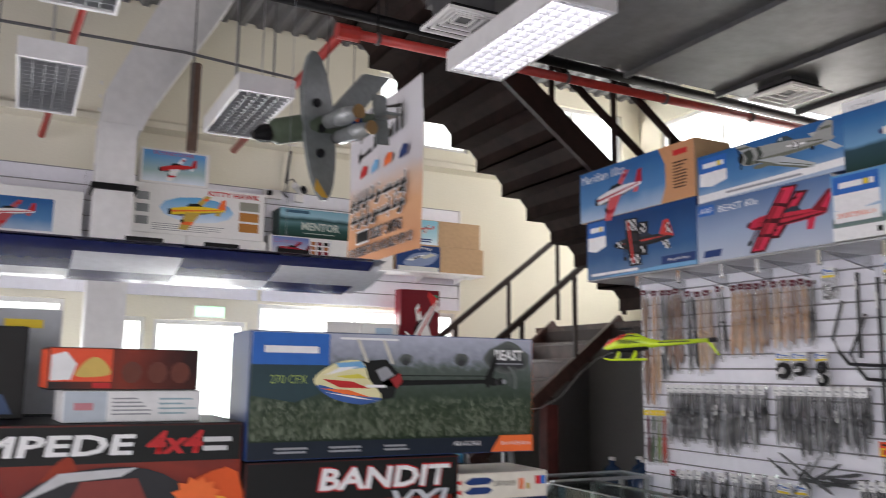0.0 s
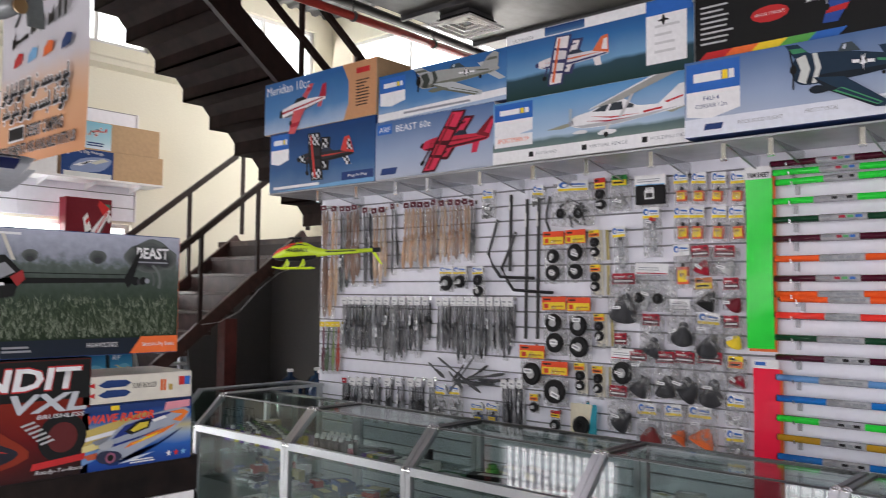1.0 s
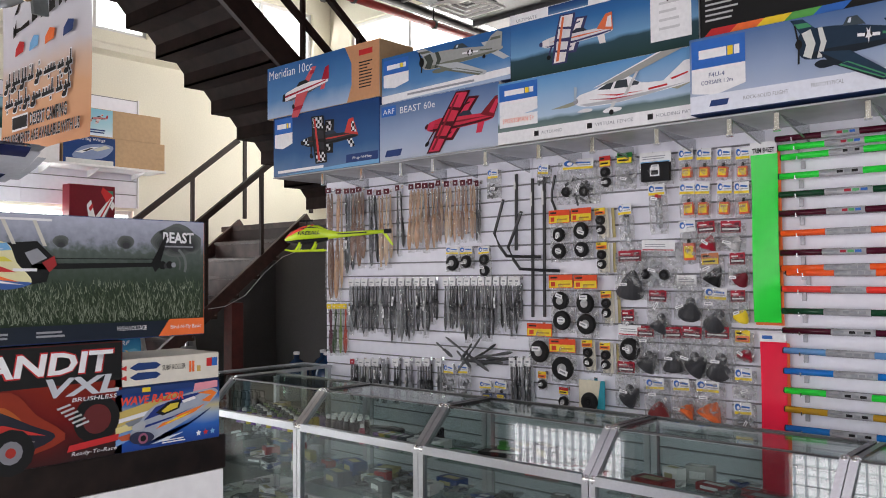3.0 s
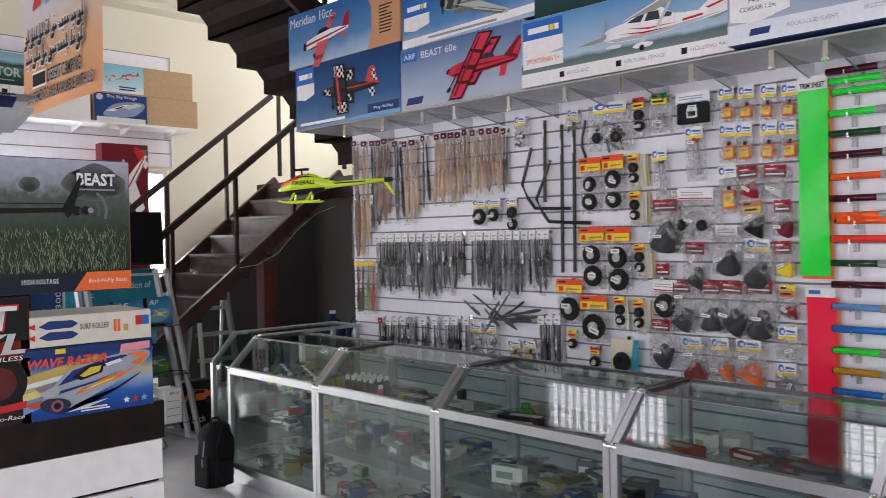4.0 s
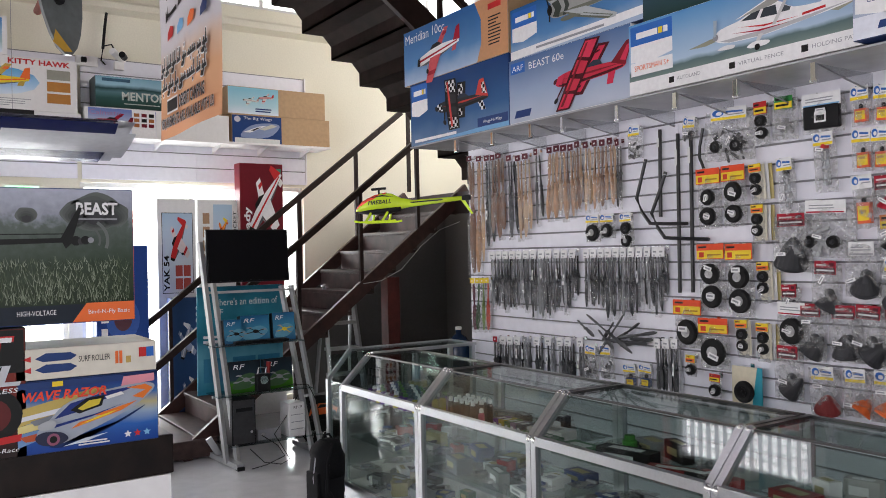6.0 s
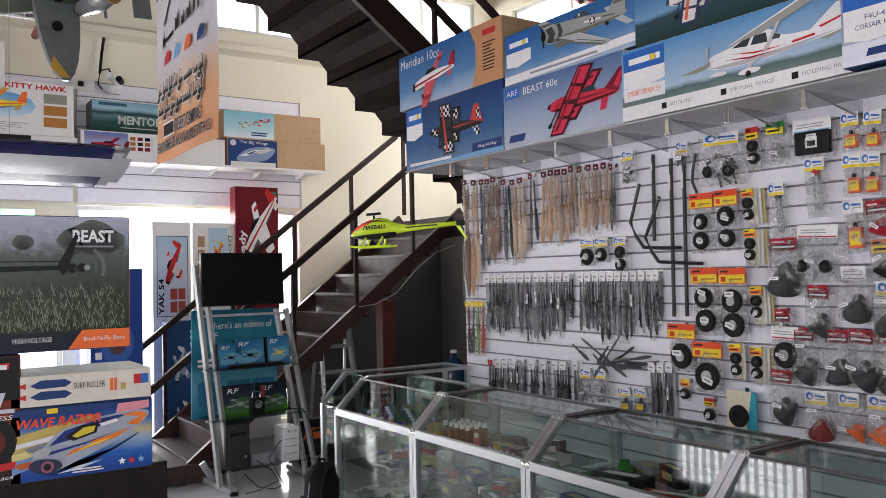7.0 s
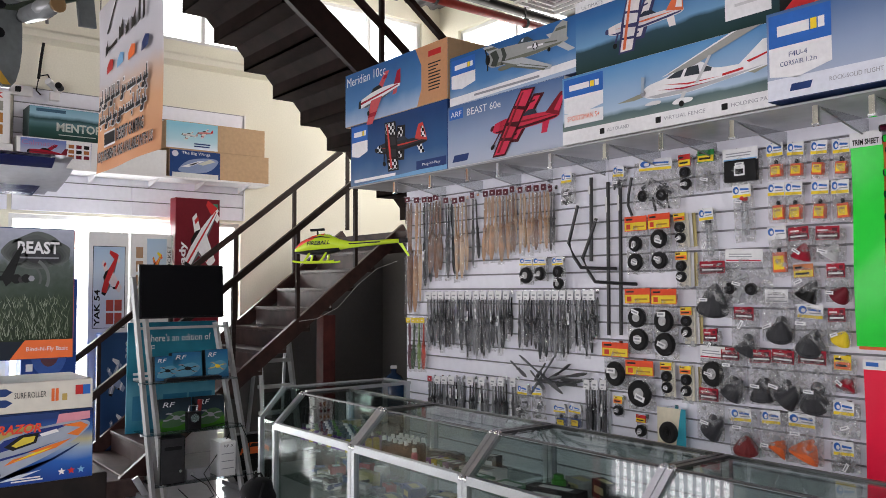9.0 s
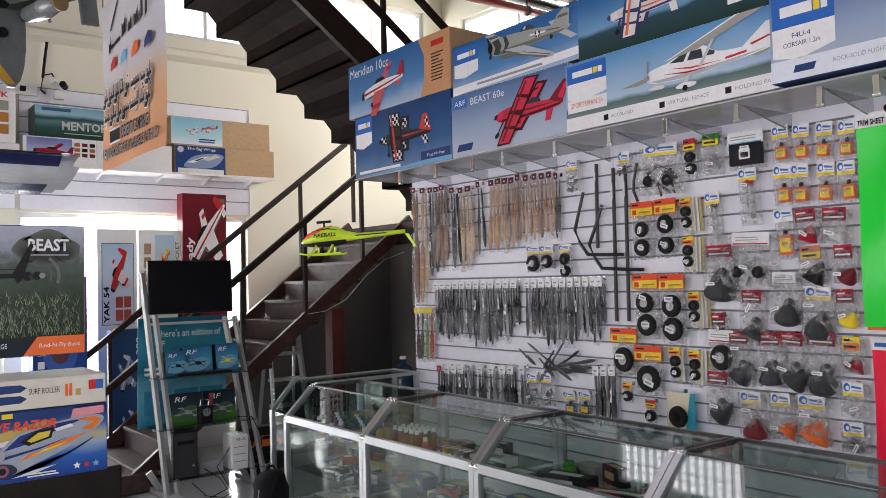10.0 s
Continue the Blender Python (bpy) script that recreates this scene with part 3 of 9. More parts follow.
def smooth(pts, n=4):
    """A closed rounded outline through the points."""
    out, m = [], len(pts)
    for i in range(m):
        p0, p1, p2, p3 = (pts[(i + k - 1) % m] for k in range(4))
        for j in range(n):
            t = j / n
            out.append(tuple(0.5 * (2 * p1[q] + (p2[q] - p0[q]) * t + (2 * p0[q] - 5 * p1[q] + 4 * p2[q] - p3[q]) * t * t + (3 * p1[q] - p0[q] - 3 * p2[q] + p3[q]) * t ** 3) for q in (0, 1)))
    return out


class Print:
    """Draws layered flat printed shapes on a carton's front; places are given as shares of its width and height."""

    def __init__(self, c, d=0.0026, u0=0.0, v0=0.0, su=1.0, sv=1.0, lean=0.0):
        self.lean = lean
        self.c, self.d, self.w, self.h = c, d, c["size"][0], c["size"][1]
        self.u0, self.v0, self.su, self.sv = u0, v0, su, sv

    def put(self, name, pts, m, rounded=False):
        self.d += 0.0004
        q = [((self.u0 + self.su * (u + self.lean * (v - 0.5))) * self.w, (self.v0 + self.sv * v) * self.h) for u, v in pts]
        part("printed_" + name, flat(smooth(q) if rounded else q, self.d), m, self.c)

    def disc(self, name, u, v, r, m, squash=1.0):
        k = self.w / self.h * self.su / self.sv
        self.put(name, [(u + r * squash * math.cos(a * 0.5236), v + r * k * math.sin(a * 0.5236)) for a in range(12)], m)


def fighter(c, u0, v0, su, sv, body, belly, wing, cowl, mark):
    """A printed radial-engined fighter flying to the left, seen from above its near wing."""
    p = Print(c, 0.0026, u0, v0, su, sv)
    p.put("far_wing", ((-0.05, 1.0), (0.06, 0.99), (0.24, 0.74), (0.08, 0.70)), wing)
    p.put("far_wing_band", ((-0.02, 0.94), (0.10, 0.93), (0.14, 0.87), (0.02, 0.87)), mark)
    p.put("tailplane", ((0.80, 0.56), (0.90, 0.56), (1.04, 0.32), (0.97, 0.30)), wing)
    p.put("tailplane", ((0.78, 0.66), (0.88, 0.64), (0.80, 0.80), (0.73, 0.80)), wing)
    p.put("fuselage", ((0.01, 0.70), (0.06, 0.82), (0.22, 0.84), (0.45, 0.80), (0.70, 0.72), (0.92, 0.64), (0.97, 0.57), (0.90, 0.51), (0.62, 0.46), (0.36, 0.44), (0.12, 0.44), (0.03, 0.52)), body, True)
    p.put("belly", ((0.05, 0.52), (0.30, 0.55), (0.62, 0.54), (0.92, 0.55), (0.88, 0.505), (0.62, 0.465), (0.36, 0.445), (0.13, 0.455)), belly)
    p.put("cowl_ring", ((0.05, 0.80), (0.13, 0.835), (0.17, 0.64), (0.13, 0.45), (0.06, 0.50), (0.09, 0.64)), cowl)
    p.put("cowl_ring", ((0.19, 0.835), (0.23, 0.835), (0.265, 0.64), (0.22, 0.445), (0.18, 0.45), (0.215, 0.64)), cowl)
    p.put("fin", ((0.76, 0.66), (0.84, 0.90), (0.91, 0.99), (0.965, 0.93), (0.955, 0.60)), body, False)
    p.put("fin_band", ((0.85, 0.86), (0.945, 0.86), (0.948, 0.80), (0.825, 0.80)), mark)
    p.put("canopy", ((0.40, 0.80), (0.44, 0.90), (0.52, 0.90), (0.59, 0.77)), ink(0.05, 0.07, 0.08))
    p.put("canopy_glint", ((0.44, 0.83), (0.455, 0.885), (0.475, 0.885), (0.465, 0.82)), ink(0.6, 0.65, 0.7))
    p.disc("nose", 0.025, 0.66, 0.045, INKBLACK, 0.7)
    p.put("blade", ((0.015, 0.68), (0.03, 0.68), (0.0, 0.93), (-0.015, 0.92)), INKBLACK)
    p.put("blade", ((0.02, 0.66), (0.035, 0.64), (0.03, 0.40), (0.012, 0.40)), INKBLACK)
    p.put("star_bar", ((0.52, 0.665), (0.70, 0.635), (0.70, 0.595), (0.52, 0.625)), WHITE)
    p.disc("star_field", 0.61, 0.63, 0.032, INKBLACK)
    p.put("star", [(0.61 + 0.028 * (1 if k % 2 else 0.42) * math.sin(k * 0.6283), 0.63 + 0.115 * (1 if k % 2 else 0.42) * math.cos(k * 0.6283)) for k in range(10)], WHITE)
    p.put("letters", ((0.72, 0.64), (0.86, 0.60), (0.86, 0.57), (0.72, 0.61)), mark)
    p.put("near_wing", ((0.20, 0.52), (0.46, 0.47), (0.80, 0.10), (0.78, 0.03), (0.70, 0.04), (0.30, 0.34)), wing)
    p.put("wing_shade", ((0.20, 0.52), (0.30, 0.34), (0.70, 0.04), (0.73, 0.055), (0.35, 0.38)), belly)
    p.put("wing_stripe", ((0.36, 0.31), (0.44, 0.34), (0.76, 0.09), (0.72, 0.06)), mark)
    p.put("wing_stripe", ((0.39, 0.315), (0.43, 0.33), (0.74, 0.085), (0.72, 0.075)), wing)
    p.put("drop_tank", ((0.16, 0.36), (0.22, 0.41), (0.33, 0.37), (0.34, 0.32), (0.22, 0.30)), belly, True)
    p.disc("tail_wheel", 0.77, 0.45, 0.018, INKBLACK)


def knife_biplane(c, u0, v0, su, sv, body, wing, trim, dark, lean=0.0):
    """A printed aerobatic biplane on its side: both wings stand across the fuselage."""
    p = Print(c, 0.0026, u0, v0, su, sv, lean)
    p.put("back_wing", ((0.32, 0.20), (0.50, 0.18), (0.66, 0.86), (0.50, 0.88)), dark)
    p.put("back_wing_panel", ((0.36, 0.24), (0.46, 0.23), (0.61, 0.83), (0.52, 0.84)), wing)
    p.put("tailplane", ((0.78, 0.44), (0.88, 0.42), (0.90, 0.24), (0.82, 0.24)), wing)
    p.put("fuselage", ((0.0, 0.47), (0.06, 0.56), (0.28, 0.60), (0.55, 0.57), (0.86, 0.55), (0.98, 0.52), (0.98, 0.44), (0.80, 0.40), (0.45, 0.37), (0.10, 0.38)), body, True)
    p.put("fuselage_line", ((0.06, 0.42), (0.5, 0.42), (0.97, 0.47), (0.97, 0.445), (0.8, 0.41), (0.45, 0.375), (0.1, 0.39)), dark)
    p.put("fuselage_stripe", ((0.08, 0.49), (0.55, 0.47), (0.96, 0.50), (0.55, 0.505)), trim)
    p.put("fin", ((0.78, 0.54), (0.90, 0.80), (0.985, 0.82), (0.995, 0.46)), trim)
    p.put("fin_panel", ((0.90, 0.55), (0.93, 0.74), (0.975, 0.75), (0.98, 0.52)), wing)
    p.put("cockpit", ((0.42, 0.565), (0.50, 0.65), (0.60, 0.64), (0.66, 0.56)), ink(0.03, 0.04, 0.06))
    p.put("strut", ((0.30, 0.26), (0.44, 0.30), (0.44, 0.33), (0.30, 0.29)), dark)
    p.put("strut", ((0.42, 0.72), (0.56, 0.76), (0.56, 0.79), (0.42, 0.75)), dark)
    p.put("front_wing", ((0.16, 0.0), (0.37, 0.0), (0.44, 0.48), (0.50, 0.98), (0.28, 1.0), (0.20, 0.52)), dark)
    p.put("front_wing_panel", ((0.185, 0.03), (0.345, 0.03), (0.37, 0.22), (0.21, 0.25)), wing)
    p.put("front_wing_panel", ((0.22, 0.29), (0.375, 0.27), (0.40, 0.42), (0.235, 0.47)), body)
    p.put("front_wing_panel", ((0.24, 0.52), (0.415, 0.50), (0.435, 0.66), (0.26, 0.72)), body)
    p.put("front_wing_panel", ((0.265, 0.76), (0.44, 0.71), (0.47, 0.955), (0.30, 0.97)), wing)
    p.put("front_wing_stripe", ((0.22, 0.06), (0.26, 0.06), (0.345, 0.94), (0.315, 0.94)), trim)
    p.disc("spinner", 0.01, 0.475, 0.03, dark)
    p.put("cowl", ((0.03, 0.43), (0.03, 0.54), (0.12, 0.57), (0.13, 0.40)), wing)
    p.put("leg", ((0.15, 0.40), (0.18, 0.40), (0.13, 0.20), (0.11, 0.20)), dark)
    p.disc("wheel", 0.12, 0.17, 0.03, INKBLACK)


def trainer(c, u0, v0, su, sv):
    """A printed white high-wing tourer banking towards the viewer."""
    p = Print(c, 0.0026, u0, v0, su, sv)
    p.put("far_wing", ((-0.24, 0.30), (-0.05, 0.40), (0.10, 0.44), (0.12, 0.38), (-0.08, 0.28)), ink(0.30, 0.30, 0.22))
    p.put("fin", ((0.80, 0.56), (0.98, 0.98), (1.05, 0.99), (1.02, 0.46)), WHITE)
    p.put("fin_stripe", ((0.86, 0.60), (1.01, 0.70), (1.01, 0.66), (0.88, 0.56)), RED)
    p.put("tailplane", ((0.82, 0.40), (0.98, 0.50), (1.06, 0.44), (0.92, 0.30)), ink(0.34, 0.34, 0.26))
    p.put("fuselage", ((0.0, 0.42), (0.05, 0.56), (0.22, 0.66), (0.34, 0.82), (0.50, 0.84), (0.62, 0.62), (0.85, 0.56), (1.03, 0.52), (1.02, 0.42), (0.72, 0.30), (0.40, 0.20), (0.12, 0.22), (0.01, 0.32)), WHITE, True)
    p.put("fuselage_shade", ((0.04, 0.30), (0.40, 0.31), (0.75, 0.38), (1.0, 0.44), (0.72, 0.30), (0.40, 0.205), (0.12, 0.225)), ink(0.46, 0.47, 0.48))
    p.put("window", ((0.22, 0.62), (0.35, 0.79), (0.38, 0.79), (0.34, 0.58)), ink(0.04, 0.05, 0.06))
    p.put("window", ((0.37, 0.58), (0.40, 0.77), (0.49, 0.77), (0.50, 0.56)), ink(0.04, 0.05, 0.06))
    p.put("window", ((0.53, 0.58), (0.53, 0.74), (0.60, 0.64), (0.59, 0.57)), ink(0.06, 0.07, 0.08))
    p.put("stripe", ((0.20, 0.50), (0.40, 0.38), (0.66, 0.40), (0.40, 0.42)), RED)
    p.put("stripe", ((0.14, 0.40), (0.36, 0.30), (0.60, 0.33), (0.36, 0.34)), CRIMSON)
    p.put("number_bar", ((0.68, 0.44), (0.84, 0.48), (0.84, 0.43), (0.68, 0.39)), RED)
    p.put("high_wing", ((0.18, 0.68), (0.46, 0.78), (0.98, 1.30), (0.76, 1.30)), ink(0.34, 0.34, 0.31))
    p.put("wing_edge", ((0.18, 0.68), (0.22, 0.70), (0.80, 1.30), (0.76, 1.30)), WHITE)
    p.put("wing_strut", ((0.46, 0.36), (0.49, 0.36), (0.60, 0.92), (0.575, 0.92)), ink(0.55, 0.55, 0.55))
    p.put("leg", ((0.36, 0.24), (0.40, 0.24), (0.36, 0.06), (0.33, 0.06)), ink(0.6, 0.6, 0.6))
    p.put("wheel_pant", ((0.27, 0.02), (0.33, 0.10), (0.44, 0.06), (0.42, -0.02), (0.31, -0.03)), WHITE, True)
    p.put("wheel_pant", ((0.03, 0.10), (0.09, 0.17), (0.17, 0.14), (0.15, 0.07)), ink(0.7, 0.7, 0.7), True)
    p.disc("wheel", 0.35, -0.03, 0.022, INKBLACK)
    p.disc("spinner", 0.015, 0.40, 0.024, ink(0.3, 0.3, 0.32))
    p.put("blade", ((0.0, 0.42), (0.02, 0.42), (0.03, 0.78), (0.0, 0.80)), ink(0.35, 0.42, 0.48))


def brand_badge(c, u0, v1, w, h, tail=True):
    """The maker's corner badge: a blue block over a pale shield, with a plain bar for its name."""
    part("badge", rect(u0, u0 + w, v1 - h * 0.5, v1, 0.0022), BLUE, c)
    part("badge_shield", flat(((u0, v1 - h * 0.93), (u0 + w * 0.45, v1 - h), (u0 + w, v1 - h * 0.86), (u0 + w, v1 - h * 0.5), (u0, v1 - h * 0.5)), 0.0022), WHITE, c)
    part("logo_bar", rect(u0 + w * 0.14, u0 + w * 0.66, v1 - h * 0.34, v1 - h * 0.18, 0.003), WHITE, c)
    part("logo_sun", rect(u0 + w * 0.68, u0 + w * 0.78, v1 - h * 0.34, v1 - h * 0.18, 0.003), YELLOW, c)
    part("logo_bar", rect(u0 + w * 0.8, u0 + w * 0.9, v1 - h * 0.34, v1 - h * 0.18, 0.003), WHITE, c)


def checks(name, a, b, scale=68.0):
    """A chequered print."""
    m = mat(name, a, 0.25, spec=0.2)
    n, l = m.node_tree.nodes, m.node_tree.links
    ch, co = n.new("ShaderNodeTexChecker"), n.new("ShaderNodeTexCoord")
    ch.inputs["Color1"].default_value, ch.inputs["Color2"].default_value, ch.inputs["Scale"].default_value = (*a, 1), (*b, 1), scale
    mp = n.new("ShaderNodeMapping")
    mp.inputs["Scale"].default_value = (1, 0, 1)
    mp.inputs["Location"].default_value = (0, 0.0031, 0)
    l.new(co.outputs["Object"], mp.inputs["Vector"])
    l.new(mp.outputs[0], ch.inputs["Vector"])
    l.new(ch.outputs["Color"], n["Principled BSDF"].inputs["Base Color"])
    return m


SKY_A = clouded("sky_print_a", (0.025, 0.12, 0.32), (0.085, 0.23, 0.46), (0.38, 0.48, 0.62))
SKY_B = clouded("sky_print_b", (0.015, 0.055, 0.17), (0.035, 0.11, 0.26), (0.13, 0.22, 0.36))
SKY_C = ramp_mat("sky_print_c", ((0.0, (0.46, 0.51, 0.60)), (0.5, (0.27, 0.35, 0.50)), (1.0, (0.075, 0.15, 0.31))), 0.3, "Z", 0.12, 3.0, 0.15)
HILLS = ramp_mat("hill_print", ((0.0, (0.02, 0.05, 0.045)), (0.30, (0.03, 0.07, 0.09)), (0.36, (0.16, 0.33, 0.52)), (0.7, (0.035, 0.15, 0.36)), (1.0, (0.015, 0.07, 0.22))), 0.3, "Z", 0.06, 5.0, 0.15)
COAST = ramp_mat("coast_print", ((0.12, (0.22, 0.28, 0.25)), (0.30, (0.10, 0.16, 0.16)), (0.36, (0.40, 0.53, 0.66)), (1.0, (0.09, 0.28, 0.54))), 0.3, "Z", 0.06, 6.0, 0.15)
ZS = 2.485

c = carton("model_box", 3.75, 5.68, ZS, 1.205, 0.465, 0.36, SKY_B, "blue printed aerobatic biplane model box on the high shelf", EAST, NAVY, "model boxes on the high shelf")
brand_badge(c, 0.02, 0.45, 0.22, 0.24)
part("strip", flat(((0.03, 0.0), (0.9, 0.03), (1.2, 0.03), (1.2, 0.0)), 0.0022), SKYBLUE, c)
knife_biplane(c, 0.30, 0.12, 0.52, 0.78, ink(0.03, 0.03, 0.034), checks("black_white_checks", (0.02, 0.02, 0.02), (0.7, 0.7, 0.7), 42.0), ink(0.55, 0.05, 0.04), INKBLACK, -0.2)
part("printed_panel", rect(0.86, 1.19, 0.03, 0.09, 0.0026), NAVY, c)
words("Plug-N-Play", 0.93, 1.13, 0.045, 0.024, WHITE, c, 0.0034)
bars(c, 0.06, 0.85, 0.012, 0.05, 1, WHITE, 0.0035, 3)
c = carton("model_box", 3.75, 5.76, ZS + 0.467, 1.29, 0.41, 0.34, SKY_A, "pale blue sport aeroplane model box with an orange end panel", EAST, CARD, "model boxes on the high shelf")
part("end_panel", flat(((0.95, 0.002), (1.0, 0.12), (1.0, 0.28), (0.93, 0.408), (1.288, 0.408), (1.288, 0.002)), 0.0022), ink(0.55, 0.28, 0.14), c)
words("Meridian 10cc", 0.03, 0.56, 0.31, 0.07, WHITE, c)
part("label_patch", rect(1.08, 1.22, 0.32, 0.36, 0.0032), RED, c)
bars(c, 1.08, 1.22, 0.08, 0.28, 9, INKBLACK, 0.0032, 5, 0.4)
aeroplane(c, 0.48, 0.17, 0.54, WHITE, ink(0.60, 0.10, 0.11), CRIMSON, 6)
c = carton("model_box", 3.75, 4.472, ZS, 1.05, 0.40, 0.36, SKY_C, "pale blue box printed with a large red biplane", EAST, WHITE_CARD, "model boxes on the high shelf")
part("badge", rect(0.02, 0.16, 0.31, 0.38, 0.0022), BLUE, c)
words("ARF", 0.035, 0.145, 0.325, 0.035, WHITE, c)
words("BEAST 60e", 0.2, 0.52, 0.315, 0.045, WHITE, c)
knife_biplane(c, 0.43, 0.03, 0.54, 0.94, ink(0.55, 0.03, 0.06), ink(0.62, 0.035, 0.08), ink(0.20, 0.012, 0.02), ink(0.07, 0.008, 0.012), 0.34)
part("logo_bar", flat(((0.05, 0.03), (0.2, 0.03), (0.22, 0.075), (0.07, 0.075)), 0.0022), NAVY, c)
c = carton("model_box", 3.76, 4.46, ZS + 0.402, 1.12, 0.325, 0.34, SKY_A, "blue box printed with a silver fighter aeroplane", EAST, NAVY, "model boxes on the high shelf")
part("strip", flat(((0.0, 0.002), (1.118, 0.03), (1.118, 0.075), (0.0, 0.055)), 0.0022), WHITE, c)
brand_badge(c, 0.02, 0.30, 0.24, 0.2)
bars(c, 0.25, 1.05, 0.025, 0.05, 1, GREYINK, 0.0035, 7)
fighter(c, 0.33, 0.16, 0.64, 0.82, ink(0.34, 0.35, 0.33), ink(0.16, 0.17, 0.13), ink(0.44, 0.47, 0.48), ink(0.05, 0.06, 0.05), ink(0.12, 0.13, 0.10))
c = carton("model_box", 3.73, 3.42, ZS, 1.27, 0.375, 0.36, COAST, "wide box printed with a white high-wing trainer aeroplane", EAST, WHITE_CARD, "model boxes on the high shelf")
part("strip", rect(0.002, 1.268, 0.002, 0.075, 0.0022), WHITE, c)
brand_badge(c, 0.015, 0.36, 0.28, 0.20)
part("badge_shield", rect(0.015, 0.295, 0.10, 0.17, 0.0024), WHITE, c)
words("SPORTSMAN S+", 0.04, 0.27, 0.125, 0.028, ORANGE, c, 0.0035)
for u, wd in ((0.32, "AUTOLAND"), (0.68, "VIRTUAL FENCE"), (1.05, "HOLDING PATTERN")):
    part("printed_icon", rect(u - 0.05, u - 0.018, 0.025, 0.055, 0.003), INKBLACK, c)
    words(wd, u, u + 0.018 * len(wd), 0.032, 0.018, GREYINK, c, 0.003)
trainer(c, 0.435, 0.27, 0.53, 0.56)
c = carton("model_box", 3.75, 3.335, ZS + 0.377, 1.2, 0.405, 0.36, HILLS, "blue box printed with an aerobatic aeroplane over hills", EAST, WHITE_CARD, "model boxes on the high shelf")
part("strip", rect(0.002, 1.198, 0.345, 0.403, 0.0022), WHITE, c)
part("side_panel", rect(0.93, 1.16, 0.06, 0.345, 0.0024), WHITE, c)
part("badge", rect(0.93, 1.19, 0.32, 0.402, 0.0035), BLUE, c)
part("printed_photo", rect(0.28, 0.55, 0.35, 0.4, 0.0035), SKY_B, c)
words("ULTIMATE", 0.05, 0.2, 0.352, 0.02, GREYINK, c, 0.0035)
bars(c, 0.98, 1.13, 0.1, 0.28, 4, ink(0.6, 0.6, 0.6), 0.0035, 9, 0.3)
knife_biplane(c, 0.19, 0.12, 0.40, 0.70, ink(0.70, 0.68, 0.68), ink(0.80, 0.74, 0.72), ink(0.72, 0.16, 0.06), ink(0.05, 0.05, 0.13))
part("printed_aeroplane_plan", flat(((1.0, 0.29), (1.02, 0.295), (1.025, 0.315), (1.035, 0.315), (1.04, 0.295), (1.06, 0.29), (1.06, 0.283), (1.04, 0.283), (1.034, 0.262), (1.026, 0.262), (1.02, 0.283), (1.0, 0.283)), 0.0036), INKBLACK, c)
c = carton("model_box", 3.65, 2.145, ZS, 1.07, 0.38, 0.42, SKY_C, "pale blue box printed with a dark green fighter aeroplane", EAST, NAVY, "model boxes on the high shelf")
part("strip", rect(0.002, 1.068, 0.002, 0.09, 0.0022), ink(0.72, 0.75, 0.82), c)
brand_badge(c, 0.012, 0.365, 0.27, 0.28)
words("F4U-4", 0.1, 0.18, 0.175, 0.022, NAVY, c)
words("CORSAIR 1.2m", 0.06, 0.22, 0.14, 0.02, NAVY, c)
words("ROCK-SOLID FLIGHT", 0.27, 0.48, 0.04, 0.018, GREYINK, c)
words("PROTOTYPICAL", 0.58, 0.72, 0.05, 0.018, GREYINK, c)
words("EXCEPTIONAL CONTROL", 0.85, 1.06, 0.06, 0.018, GREYINK, c)
part("logo_bar", flat(((0.1, 0.03), (0.19, 0.03), (0.2, 0.06), (0.11, 0.06)), 0.003), NAVY, c)
fighter(c, 0.485, 0.06, 0.47, 0.92, ink(0.012, 0.03, 0.055), ink(0.008, 0.014, 0.022), ink(0.012, 0.035, 0.065), ink(0.62, 0.64, 0.60), ink(0.05, 0.26, 0.12))
words("LF", 0.925, 0.965, 0.27, 0.06, WHITE, c, 0.0135, 0.15)
c = carton("model_box", 3.68, 2.1, ZS + 0.382, 1.03, 0.40, 0.36, INKBLACK, "black box with coloured stripes and a red and white aeroplane", EAST, BLACK, "model boxes on the high shelf")
for i, m in enumerate((RED, ORANGE, YELLOW, ink(0.1, 0.4, 0.08), BLUE)):
    part("printed_stripe", flat(((0.02 + i * 0.13, 0.004), (0.15 + i * 0.13, 0.004), (0.19 + i * 0.13, 0.04), (0.06 + i * 0.13, 0.04)), 0.0022), m, c)
bars(c, 0.03, 0.2, 0.07, 0.28, 8, ink(0.5, 0.5, 0.5), 0.003, 11, 0.35)
words("HIGH QUALITY PRODUCTS", 0.3, 0.44, 0.16, 0.018, WHITE, c, 0.0036)
part("printed_badge", flat([(0.37 + 0.09 * math.cos(a * 0.5236), 0.17 + 0.04 * math.sin(a * 0.5236)) for a in range(12)], 0.0026), RED, c)
aeroplane(c, 0.74, 0.24, 0.46, WHITE, ink(0.03, 0.08, 0.32), RED, 8)
for i, (y, z, h) in enumerate(((1.03, ZS, 0.42), (1.03, ZS + 0.423, 0.38), (0.3, ZS, 0.4))):
    c = carton("model_box", 3.66, y, z, 0.7, h, 0.4, None, "plain white cardboard model box on the high shelf", EAST, WHITE_CARD, "model boxes on the high shelf")
